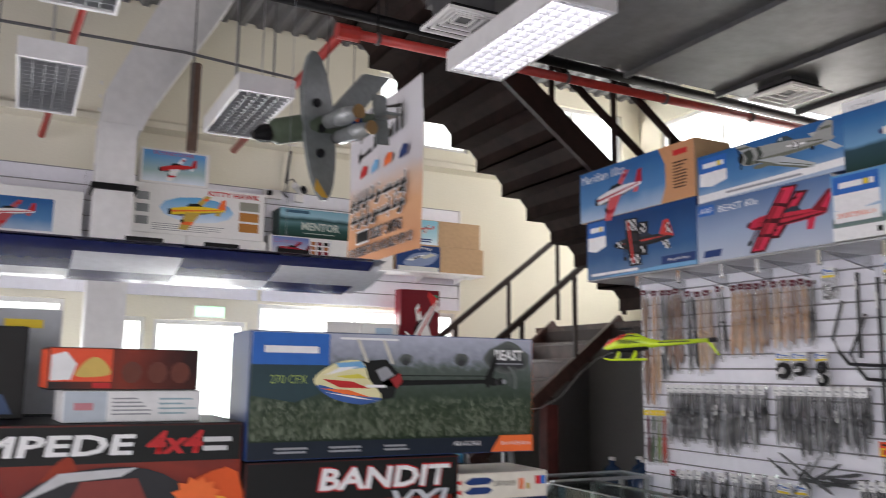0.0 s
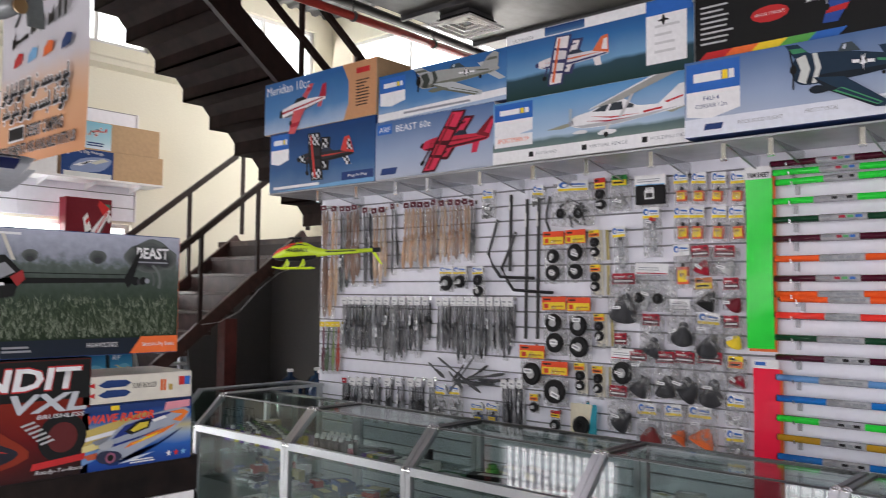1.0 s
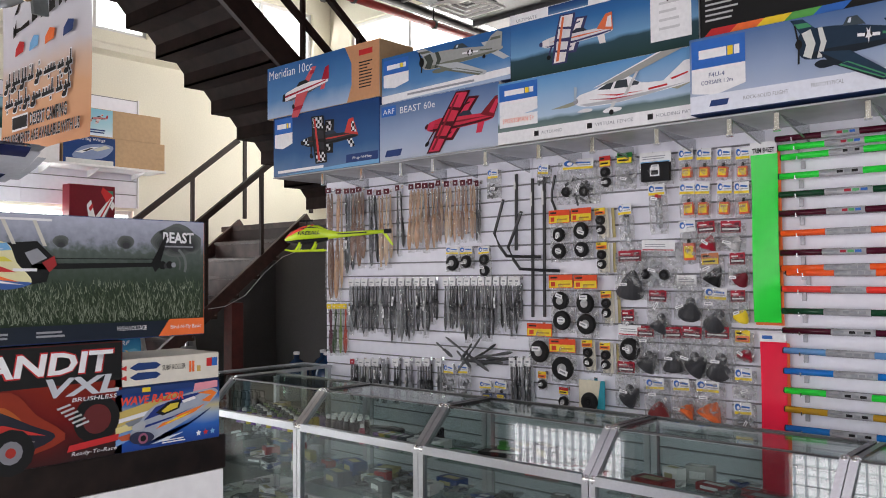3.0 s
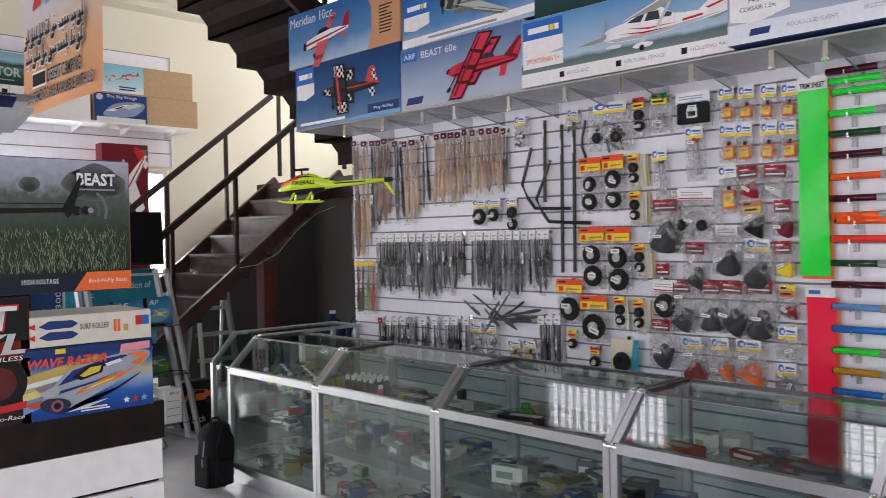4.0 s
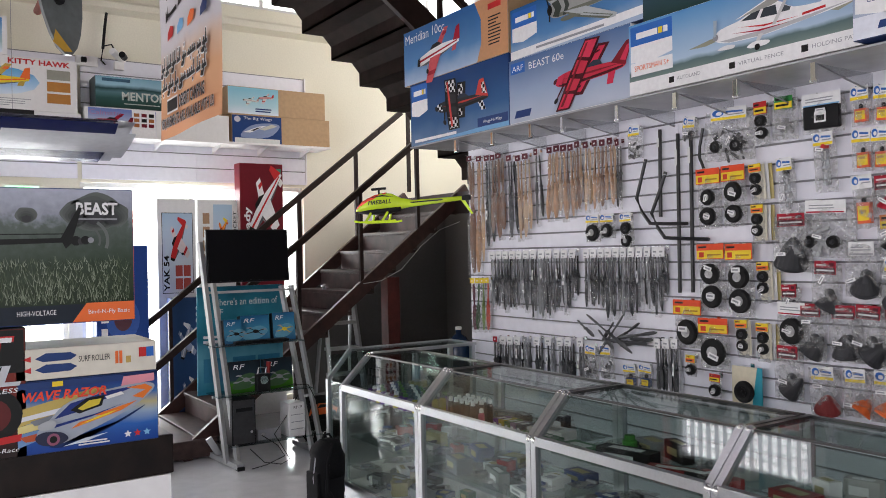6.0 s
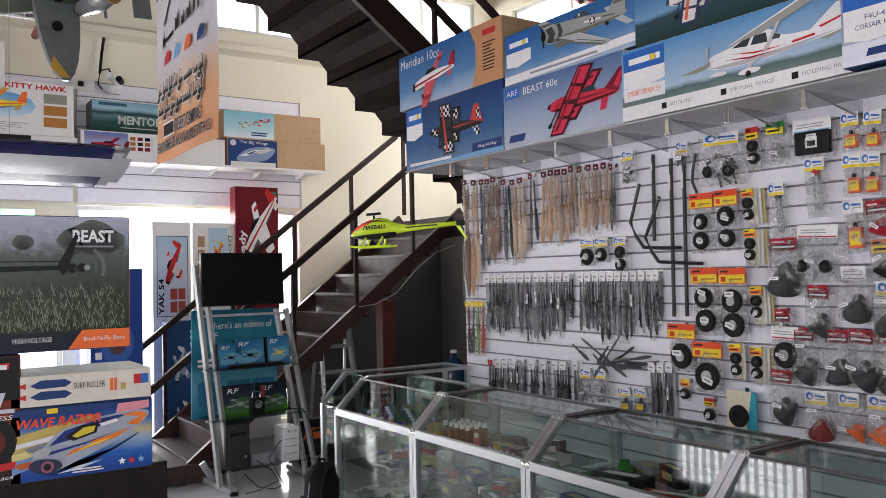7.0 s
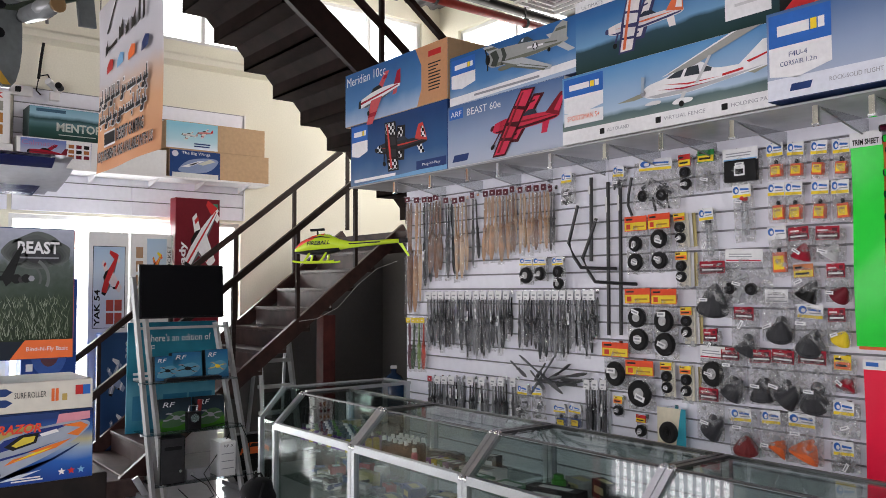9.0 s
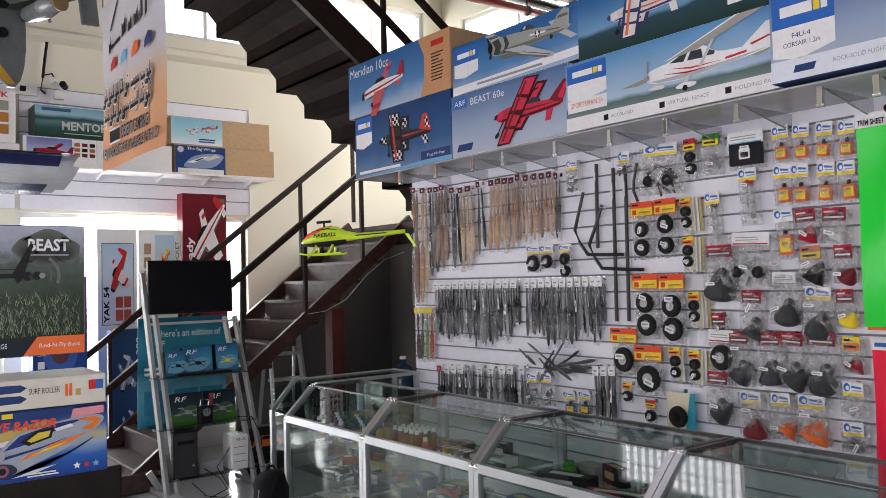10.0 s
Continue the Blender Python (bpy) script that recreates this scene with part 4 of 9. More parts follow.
# the display stand near the camera with stacked kit boxes
PX, PY, PZ = 0.954, 2.15, 1.30
d = thing("display_stand", pose(PX, PY, 0), "white display stand with a dark wooden top edge", "display stand")
part("top_board", box(-3.2, 0.0, 0.0, 0.75, PZ - 0.085, PZ, 0.004), WOOD, d, "dark wooden top board")
part("fascia", box(-3.19, -0.006, 0.004, 0.745, PZ - 0.175, PZ - 0.087), WHITE_PAINT, d)
part("shadow_gap", box(-3.17, -0.012, 0.012, 0.735, PZ - 0.182, PZ - 0.175), BLACK, d)
part("body", box(-3.19, -0.004, 0.002, 0.747, 0.06, PZ - 0.182, 0.003), WHITE_PAINT, d)
part("kick", box(-3.15, -0.03, 0.04, 0.7, 0.0, 0.06), BLACK, d)
part("drawer_label", rect(-0.16, -0.08, PZ - 0.24, PZ - 0.2, 0.004), ink(0.5, 0.38, 0.2), d)

GRASS = ramp_mat("grass_print", ((0.1, (0.012, 0.024, 0.010)), (0.3, (0.03, 0.048, 0.026)), (0.42, (0.03, 0.05, 0.03)), (0.56, (0.052, 0.074, 0.056)), (0.72, (0.092, 0.116, 0.102)), (0.82, (0.28, 0.30, 0.355)), (1.0, (0.42, 0.44, 0.53))), 0.28, "Z", 0.13, 60.0, 0.2)
FIRE = ramp_mat("fire_print", ((0.0, (0.02, 0.01, 0.01)), (0.45, (0.14, 0.008, 0.008)), (0.75, (0.22, 0.02, 0.008)), (1.0, (0.05, 0.006, 0.006))), 0.3, "Z", 0.35, 5.0, 0.3)
WAVE = ramp_mat("wave_print", ((0.0, (0.012, 0.05, 0.26)), (0.28, (0.025, 0.12, 0.42)), (0.46, (0.30, 0.40, 0.52)), (0.58, (0.48, 0.42, 0.22)), (0.72, (0.05, 0.16, 0.42)), (0.86, (0.02, 0.06, 0.24)), (1.0, (0.006, 0.015, 0.07))), 0.28, "Z", 0.16, 3.5, 0.3)
# goods hung on the slatted wall. Own axes: x to the right, y towards the wall, z up; the top of the pack is at z = 0.
PEG_X = XW - 0.055
FILM = film("clear_bag_film", (0.62, 0.63, 0.62), 0.19, 0.92, 26.0)
CRUMPLED = film("crumpled_bag_film", (0.60, 0.61, 0.60), 0.20, 0.93, 30.0)
HAZE = film("grey_bag_film", (0.70, 0.71, 0.73), 0.085, 0.94, 18.0)
CONE_DARK, TYRE, HUB = ink(0.045, 0.046, 0.05), mat("foam_tyre", (0.014, 0.014, 0.014), 0.75, grain=0.2, spec=0.25), ink(0.50, 0.50, 0.50)
DULL = mat("dull_zinc_hook", (0.35, 0.35, 0.37), 0.45, 0.7, grain=0.1)
MESHES = {}


def shared(name, key, make, material, parent, m=None, label=""):
    """A part whose mesh is made once and shared by all that look alike."""
    key = (key, material.name)
    if key not in MESHES:
        ob = part(name, make(), material, parent, label)
        MESHES[key] = ob.data
    else:
        ob = new(name, MESHES[key])
        ob.parent = parent
        if label:
            ob["label"] = label
    if m:
        ob.matrix_basis = m
    return ob


def bag_mesh(w, h, bulge, seed):
    """A limp film bag: two crinkled skins that meet at the edges."""
    rnd, bm, nu, nv = random.Random(seed), bmesh.new(), 5, 7
    rows = {}
    for s in (-1, 1):
        for j in range(nv):
            for i in range(nu):
                a, b = i / (nu - 1), j / (nv - 1)
                edge = math.sin(math.pi * a) * math.sin(math.pi * (0.08 + 0.84 * b))
                y = 0.012 + s * (0.002 + bulge * edge * (1.0 if s < 0 else 0.3)) + rnd.uniform(-0.003, 0.003)
                sag = 1.0 + 0.06 * math.sin(math.pi * b) + rnd.uniform(-0.02, 0.02)
                rows[s, i, j] = bm.verts.new(((a - 0.5) * w * sag, y, -h * b + rnd.uniform(-0.004, 0.004)))
    for s in (-1, 1):
        for j in range(nv - 1):
            for i in range(nu - 1):
                bm.faces.new([rows[s, i + p, j + q] for p, q in ((0, 0), (1, 0), (1, 1), (0, 1))])
    return bm


def peg(c):
    shared("hook", "peg", lambda: add_box(rod((0, 0.055, 0.004), (0, -0.035, 0.008), 0.0022, 6), -0.012, 0.012, 0.05, 0.058, -0.012, 0.012), CHROME, c, None, "chrome display hook")


def hub_wheel(c, u, v, r, d=0.0, hub=None):
    k = round(r, 3)
    t = Matrix.Translation((u, d, v)) @ pose(0, 0, 0, 90, random.uniform(-8, 8), random.uniform(-8, 8))
    shared("tyre", ("tyre", k), lambda: lathe(((r * 0.40, -0.012), (r * 0.6, -0.016), (r * 0.9, -0.016), (r, -0.006), (r, 0.006), (r * 0.9, 0.016), (r * 0.6, 0.016), (r * 0.40, 0.012)), 18), TYRE, c, t)
    shared("hub", ("hub", k), lambda: lathe(((r * 0.05, -0.019), (r * 0.15, -0.0175), (r * 0.19, -0.012), (r * 0.34, -0.013), (r * 0.42, -0.0165), (r * 0.42, 0.0165), (r * 0.34, 0.013), (r * 0.19, 0.012), (r * 0.15, 0.0175), (r * 0.05, 0.019)), 14), hub or HUB, c, t)


def card(c, w, hh, tone, band=None):
    """A folded header card: maker's bar, a disc or dark band, and a line of print."""
    part("header_card", box(-w / 2, w / 2, -0.006, -0.003, -hh, 0.012), tone, c, "printed header card")
    z0, z1 = -hh, 0.012
    H = z1 - z0
    if tone is WHITE and not band:
        part("card_band", rect(-w * 0.47, w * 0.47, z0 + 0.05 * H, z0 + 0.16 * H, 0.0068), random.choice((CRIMSON, GREYINK, SKYBLUE)), c)
        for k in range(2):
            part("card_mark", rect(-w * 0.4, w * random.uniform(0.1, 0.4), z0 + (0.36 + 0.2 * k) * H, z0 + (0.44 + 0.2 * k) * H, 0.0068), GREYINK, c)
    elif band:
        part("card_band", rect(-w * 0.49, w * 0.49, z0 + 0.02 * H, z0 + 0.24 * H, 0.0068), band or GREYINK, c)
        part("card_disc", flat([(-w * 0.29 + w * 0.17 * math.cos(a * 0.6283), z0 + 0.6 * H + 0.3 * H * math.sin(a * 0.6283)) for a in range(10)], 0.0072), BLUE if band else INKBLACK, c)
        part("card_disc", flat([(-w * 0.26 + w * 0.09 * math.cos(a * 0.6283), z0 + 0.56 * H + 0.16 * H * math.sin(a * 0.6283)) for a in range(10)], 0.0078), WHITE, c)
        part("card_mark", flat(((-w * 0.08, z0 + 0.58 * H), (w * 0.4, z0 + 0.52 * H), (w * 0.42, z0 + 0.66 * H), (-w * 0.06, z0 + 0.74 * H)), 0.0072), BLUE if band else INKBLACK, c)
        part("card_mark", rect(-w * 0.02, w * 0.44, z0 + 0.36 * H, z0 + 0.44 * H, 0.0072), GREYINK, c)
    elif tone is MAROON or tone is CRIMSON:
        part("card_band", rect(-w * 0.48, w * 0.48, z0 + 0.06 * H, z0 + 0.5 * H, 0.0068), ink(0.10, 0.012, 0.018), c)
        part("card_mark", rect(-w * 0.4, w * 0.42, z0 + 0.24 * H, z0 + 0.36 * H, 0.0074), WHITE, c)
        part("card_mark", rect(-w * 0.42, w * 0.05, z0 + 0.64 * H, z0 + 0.76 * H, 0.0074), ink(0.75, 0.6, 0.6), c)
        part("card_mark", rect(w * 0.2, w * 0.42, z0 + 0.62 * H, z0 + 0.86 * H, 0.0074), ink(0.12, 0.01, 0.02), c)
    else:
        part("card_band", rect(-w * 0.48, w * 0.48, z0 + 0.05 * H, z0 + 0.55 * H, 0.0068), YELLOW if tone is not YELLOW else ORANGE, c)
        part("card_mark", rect(-w * 0.4, w * 0.3, z0 + 0.22 * H, z0 + 0.38 * H, 0.0074), INKBLACK, c)
        part("card_mark", rect(-w * 0.42, -w * 0.05, z0 + 0.68 * H, z0 + 0.84 * H, 0.0074), INKBLACK, c)


def slip(c, u, v, w, h, turn, d):
    """A small white price slip with a line of print, stuck on at a tilt."""
    m = Matrix.Translation((u, 0, v)) @ pose(0, 0, 0, 0, turn, 0)
    p = part("price_tag", rect(-w / 2, w / 2, -h / 2, h / 2, d), WHITE, c)
    q = part("price_print", rect(-w * 0.36, w * 0.3, -h * 0.15, h * 0.2, d + 0.0006), GREYINK, c)
    p.matrix_basis, q.matrix_basis = m, m


def cone_mesh(r, squash):
    """A spinner: a round back plate, a domed nose and two slots for the blades."""
    bm = lathe(((r * 0.2, -0.004), (r, -0.004), (r, 0.004), (r * 0.96, 0.006), (r * 0.93, r * 0.22), (r * 0.74, r * 0.75 * squash), (r * 0.48, r * 1.35 * squash), (r * 0.22, r * 1.75 * squash), (r * 0.03, r * 1.92 * squash)), 18)
    return bm


def pack(y, z, w, h, tone, what, hue=None, band=None, hh=0.052, label="clear bag of model parts hanging on a hook", deep=0):
    """A hanging bag or blister with a header card and its goods."""
    c = thing("hanging_pack", pose(PEG_X, y, z, random.uniform(-1.5, 1.5), random.uniform(-3.5, 3.5), -90), label, "parts pack", "packs on the slatted wall")
    peg(c)
    if tone:
        card(c, w * (0.8 if what in ("cone", "clutter") else 0.92), hh, tone, band)
    seed = random.randrange(6)
    bw, bh = w * (1.12 if what in ("cone", "clutter") else 1.0), h * 1.04
    swell = 0.026 if what != "cone" else round(min(w * 0.44, (h - hh) * 0.46) * 1.2, 2)
    shared("bag", ("bag", round(bw, 2), round(bh, 2), seed, swell), lambda: bag_mesh(bw, bh, swell, seed), CRUMPLED if what in ("cone", "clutter") else FILM, c)
    hue = hue or CONE_DARK
    mid = -hh - (h - hh) * 0.55
    if what == "cone":
        r = min(w * 0.44, (h - hh) * 0.46)
        sq = random.choice((0.7, 0.85, 1.0))
        t = Matrix.Translation((random.uniform(-0.1, 0.1) * w, 0.004, -h * 0.97 + r * 0.25)) @ pose(0, 0, 0, random.uniform(5, 40), random.uniform(-40, 40), random.uniform(0, 90))
        shared("spinner_cone", ("cone", round(r, 2), sq), lambda: cone_mesh(r, sq), hue, c, t)
        part("back_plate", rod((w * 0.1, 0.012, -h * 0.62), (w * 0.1, 0.016, -h * 0.62), r * 0.45, 14), CONE_DARK if hue is CONE_DARK else GREYINK, c)
    elif what == "wheels":
        r = min(w * 0.38, (h - hh) * 0.25)
        for k in range(2):
            hub_wheel(c, random.uniform(-0.05, 0.05) * w, -hh - r * 1.1 - k * r * 2.0, r, 0.0, HUB if k else CONE_DARK)
    elif what == "wheel":
        hub_wheel(c, 0, mid, min(w * 0.45, (h - hh) * 0.46))
    elif what == "can":
        a = random.uniform(-4, 4)
        m = pose(0, 0, 0, 0, a, 0)
        p1 = part("printed_insert", box(-w * 0.29, w * 0.31, -0.004, 0.024, -h * 0.94, -hh - (h - hh) * 0.36, 0.003), ink(0.75, 0.13, 0.05) if hue is ORANGE else hue, c)
        p2 = part("insert_label", rect(-w * 0.24, w * 0.26, -h * 0.88, -hh - (h - hh) * 0.46, 0.005), YELLOW, c)
        p3 = part("insert_print", rect(-w * 0.16, w * 0.14, -h * 0.72, -h * 0.66, 0.0056), ink(0.5, 0.3, 0.05), c)
        p4 = part("cap", lathe(((w * 0.1, 0), (w * 0.1, 0.016), (w * 0.05, 0.022)), 10, Matrix.Translation((0, 0.008, -hh - (h - hh) * 0.36))), BLACK, c)
        for p in (p1, p2, p3, p4):
            p.matrix_basis = m
    elif what == "tube":
        part("tube", rod((0.0, 0.01, -hh * 1.2), (0.005, 0.01, -h * 0.9), w * 0.17, 10), film("clear_tube", (0.7, 0.75, 0.78), 0.3, 0.85), c)
        part("cap", lathe(((w * 0.18, 0), (w * 0.18, 0.02), (w * 0.07, 0.03)), 10, Matrix.Translation((0, 0.01, -hh * 1.3))), hue, c)
        part("plunger", rod((0, 0.01, -hh * 1.5), (0, 0.01, -h * 0.7), w * 0.05, 8), WHITE, c)
        part("needle", rod((w * 0.25, 0.008, -hh * 1.4), (w * 0.05, 0.008, -h * 0.93), 0.002, 6), GREYINK, c)
    elif what == "clutter":
        for k in range(9):
            u, v = random.uniform(-w * 0.32, w * 0.32), -hh - (h - hh) * (0.95 - 0.65 * random.random() ** 1.6)
            a = random.uniform(-0.7, 0.7) if k % 3 else random.uniform(0.8, 2.2)
            L = w * random.uniform(0.12, 0.42)
            part("loose_part", bar((u - L / 2 * math.cos(a), 0.006, v - L / 2 * math.sin(a)), (u + L / 2 * math.cos(a), 0.012, v + L / 2 * math.sin(a)), 0.010, random.choice((0.005, 0.009, 0.016))), hue, c)
        if w > 0.15:
            for u in (-0.3, 0.16):
                hub_wheel(c, w * u, -h * 0.74, min(0.034, w * 0.12), 0.004, CONE_DARK)
    elif what == "pouch":
        part("pouch", box(-w * 0.42, w * 0.42, -0.012, 0.02, -h * 0.93, -hh * 0.9, 0.008), BLACK, c)
        part("pouch_label", rect(-w * 0.14, w * 0.14, -h * 0.75, -h * 0.45, 0.0135), WHITE, c)
        part("pouch_print", rect(-w * 0.1, w * 0.1, -h * 0.7, -h * 0.55, 0.0141), INKBLACK, c)
    for k in range(deep):
        part("header_card", box(-w * 0.46 + 0.014 * (k + 1), w * 0.46 + 0.014 * (k + 1), 0.008 + 0.012 * k, 0.010 + 0.012 * k, -h * 0.95, 0.008), (ink(0.66, 0.62, 0.5), WHITE_CARD, ink(0.60, 0.50, 0.22))[k % 3], c)
    if what != "can":
        slip(c, random.uniform(-0.12, 0.15) * w, random.choice((mid, -hh - 0.02, mid * 1.1)), min(0.05, w * 0.36), 0.016, random.choice((-60, -20, 0, 5, 12, 35)), 0.0275 if what != "cone" else swell * 0.95)
    return c


def blade_mesh(L, w):
    """A two-bladed propeller seen flat: twisted blades either side of a hub, hanging by one tip."""
    bm = bmesh.new()
    n, rings = 14, []
    for i in range(n + 1):
        t = i / n
        s = abs(t - 0.5) * 2
        c = w * (0.32 + 0.62 * math.sin(math.pi * (0.10 + 0.76 * s))) * (1 if s < 0.92 else 0.62)
        tw = math.radians(30 * (1 - s) + 8) * (1 if t < 0.5 else -1)
        d = 0.006 + 0.008 * (1 - s) ** 3
        ca, sa = math.cos(tw) * c / 2, math.sin(tw) * c / 2
        z = -L * t
        rings.append([bm.verts.new((-ca, sa, z)), bm.verts.new((0, -d, z)), bm.verts.new((ca, -sa, z)), bm.verts.new((0, d, z))])
    for a, b in zip(rings, rings[1:]):
        for i in range(4):
            j = (i + 1) % 4
            bm.faces.new((a[i], a[j], b[j], b[i]))
    bm.faces.new(rings[0][::-1])
    bm.faces.new(rings[-1])
    add_rod(bm, (0, -0.011, -L / 2), (0, 0.011, -L / 2), w * 0.30, 12)
    return bm


WOODS = [mat("beech_propeller", (0.46, 0.25, 0.125), 0.35, grain=0.22, scale=26, coat=0.2), mat("walnut_propeller", (0.20, 0.095, 0.05), 0.35, grain=0.2, scale=26, coat=0.2),
         mat("maple_propeller", (0.54, 0.36, 0.21), 0.35, grain=0.12, scale=26, coat=0.2)]
GREYPROP, CARBON = mat("grey_nylon_propeller", (0.075, 0.078, 0.082), 0.3, grain=0.15, vary=0.6), mat("carbon_rod", (0.02, 0.02, 0.022), 0.3, grain=0.2)

PALEPROP, DARKPROP = mat("pale_nylon_propeller", (0.30, 0.31, 0.32), 0.3, grain=0.15, vary=0.4), mat("dark_nylon_propeller", (0.025, 0.028, 0.03), 0.25, grain=0.15, vary=0.4)


def propeller(y, z, L, w, m, tag, label, tone=None, bag=True, x=PEG_X, n=1):
    c = thing("propeller_pack", pose(x, y, z, 0, random.uniform(-1.6, 1.6), -90), label, "propeller", "propellers on the slatted wall")
    peg(c)
    part("tag", box(-w * (0.66 if tag is WHITE else 0.5), w * (0.66 if tag is WHITE else 0.5), -0.004, -0.002, -0.05 if tag is WHITE else -0.032, 0.008), ink(0.10, 0.012, 0.022) if tag is MAROON else tag, c)
    if tag is WHITE:
        part("tag_print", rect(-w * 0.4, w * 0.3, -0.026, -0.016, 0.0048), GREYINK, c)
        part("tag_print", rect(-w * 0.4, w * 0.05, -0.044, -0.038, 0.0048), GREYINK, c)
    else:
        part("tag_print", rect(-w * 0.13, w * 0.13, -0.019, -0.009, 0.0048), WHITE, c)
    grey = m is GREYPROP
    n = 3 if grey and n > 1 else n
    pw = w * (0.66 if grey else 0.74)
    if grey:
        if random.random() < 0.3:
            slip(c, random.uniform(-0.2, 0.2) * w, -L * random.uniform(0.35, 0.7), w * 0.4, 0.07, random.uniform(-8, 8), 0.018)
    for k in range(n):
        off = 0.0 if n == 1 else (k - (n - 1) / 2) * w * (0.34 if grey else 0.42)
        Lk = L * (1 - 0.05 * ((k * 2) % 3))
        m = random.choice((GREYPROP, DARKPROP, PALEPROP, DARKPROP)) if grey else (random.choice((m, m, *WOODS)) if m in WOODS else m)
        shared("propeller", ("prop", round(Lk, 2), round(pw, 3)), lambda: blade_mesh(Lk, pw), m, c, Matrix.Translation((off, 0.012 + 0.012 * k, -0.035)) @ pose(0, 0, 0, 0, random.uniform(-2.5, 2.5), random.uniform(-25, 25)))
    if bag:
        s = random.randrange(4)
        ww, hh = w * (1.25 if n == 1 else 1.32), L + 0.055
        shared("bag", ("pbag", round(ww, 2), round(hh, 2), s), lambda: bag_mesh(ww, hh, 0.014, s), HAZE if grey else film("thin_bag_film", (0.72, 0.72, 0.71), 0.095, 0.95, 16.0), c)
    return c


def big_wheel_pack(y, z, w, wheels, label):
    """An orange and yellow card with foam wheels bagged below it; wheels are (drop, radius)."""
    c = thing("wheel_pack", pose(PEG_X, y, z, 0, random.uniform(-1.5, 1.5), -90), label, "wheel pack", "wheel packs")
    peg(c)
    part("header_card", box(-w / 2, w / 2, -0.005, -0.003, -0.075, 0.008), ink(0.80, 0.085, 0.025), c, "red orange and yellow header card")
    part("card_band", rect(-w * 0.48, w * 0.48, -0.071, -0.027, 0.0062), YELLOW, c)
    part("card_mark", rect(-w * 0.40, -w * 0.22, -0.064, -0.036, 0.0072), ink(0.60, 0.05, 0.02), c)
    part("card_mark", rect(-w * 0.10, w * 0.40, -0.056, -0.048, 0.0072), ink(0.45, 0.22, 0.02), c)
    part("card_mark", rect(-w * 0.42, -w * 0.12, -0.014, -0.004, 0.0072), INKBLACK, c)
    for drop, r in wheels:
        hub_wheel(c, random.uniform(-0.006, 0.006), -drop, r, -0.004)
        slip(c, random.uniform(-0.2, 0.2) * r, -drop + r * random.uniform(-0.3, 0.6), r * 0.9, r * 0.42, random.choice((0, 5, -70, 20)), 0.0275)
    h = wheels[-1][0] + wheels[-1][1] + 0.02
    shared("bag", ("wbag", round(w, 2), round(h, 2)), lambda: bag_mesh(w * 0.95, h, 0.026, 3), FILM, c)
    return c


SLEEVE = mat("silver_printed_sleeve", (0.46, 0.46, 0.48), 0.22, grain=0.22, scale=24, big=9, spec=0.5)


def film_roll(y0, y1, z, hue, label, tilt=0.0):
    """A roll of covering film on two hooks, with a printed sleeve round its middle."""
    r, L = 0.0165, y1 - y0
    c = thing("film_roll", pose(XW - 0.07, y1, z, 0, tilt, -90), label, "film roll", "covering film rolls")
    part("roll", rod((0, 0, 0), (L, 0, 0), r, 16), hue, c, "", True)
    a, b = L * random.uniform(0.30, 0.36), L * random.uniform(0.60, 0.68)
    part("sleeve", rod((a, 0, 0), (b, 0, 0), r + 0.0015, 16), SLEEVE, c, "silver printed sleeve", True)
    part("sleeve_print", bar((a + 0.01, -r - 0.002, 0.003), (a + 0.06, -r - 0.002, 0.003), 0.001, 0.009), GREYINK, c)
    tint = random.choice(((CRIMSON, ink(0.1, 0.4, 0.15), BLUE), (GREYINK, GREYINK, GREYINK), (INKBLACK, GREYINK, INKBLACK)))
    for k, m in enumerate(tint):
        u = a + (b - a) * (0.42 + 0.17 * k)
        part("sleeve_print", bar((u, -r - 0.002, 0.001), (u + (b - a) * 0.14, -r - 0.002, 0.001), 0.001, 0.013), m, c)
    for x in (L * 0.13, L * 0.86):
        part("hook", bar((x, 0.068, -r - 0.003), (x, -0.03, -r - 0.003), 0.006, 0.004), CHROME, c)
        part("hook_plate", box(x - 0.011, x + 0.011, 0.056, 0.066, -r - 0.046, -r - 0.004, 0.002), DULL, c, "dull metal hook plate")
        part("hook_tip", bar((x, -0.03, -r - 0.003), (x, -0.034, -r + 0.014), 0.006, 0.004), CHROME, c)
    for x in (-0.006, L - 0.004):
        part("end_cap", rod((x, 0, 0), (x + 0.010, 0, 0), r * 0.96, 12), INKBLACK, c, "black end cap")
        part("core", rod((x - 0.002, 0, 0), (x + 0.012, 0, 0), r * 0.55, 10), mat("roll_core", (0.5, 0.42, 0.3), 0.7), c)
    return c


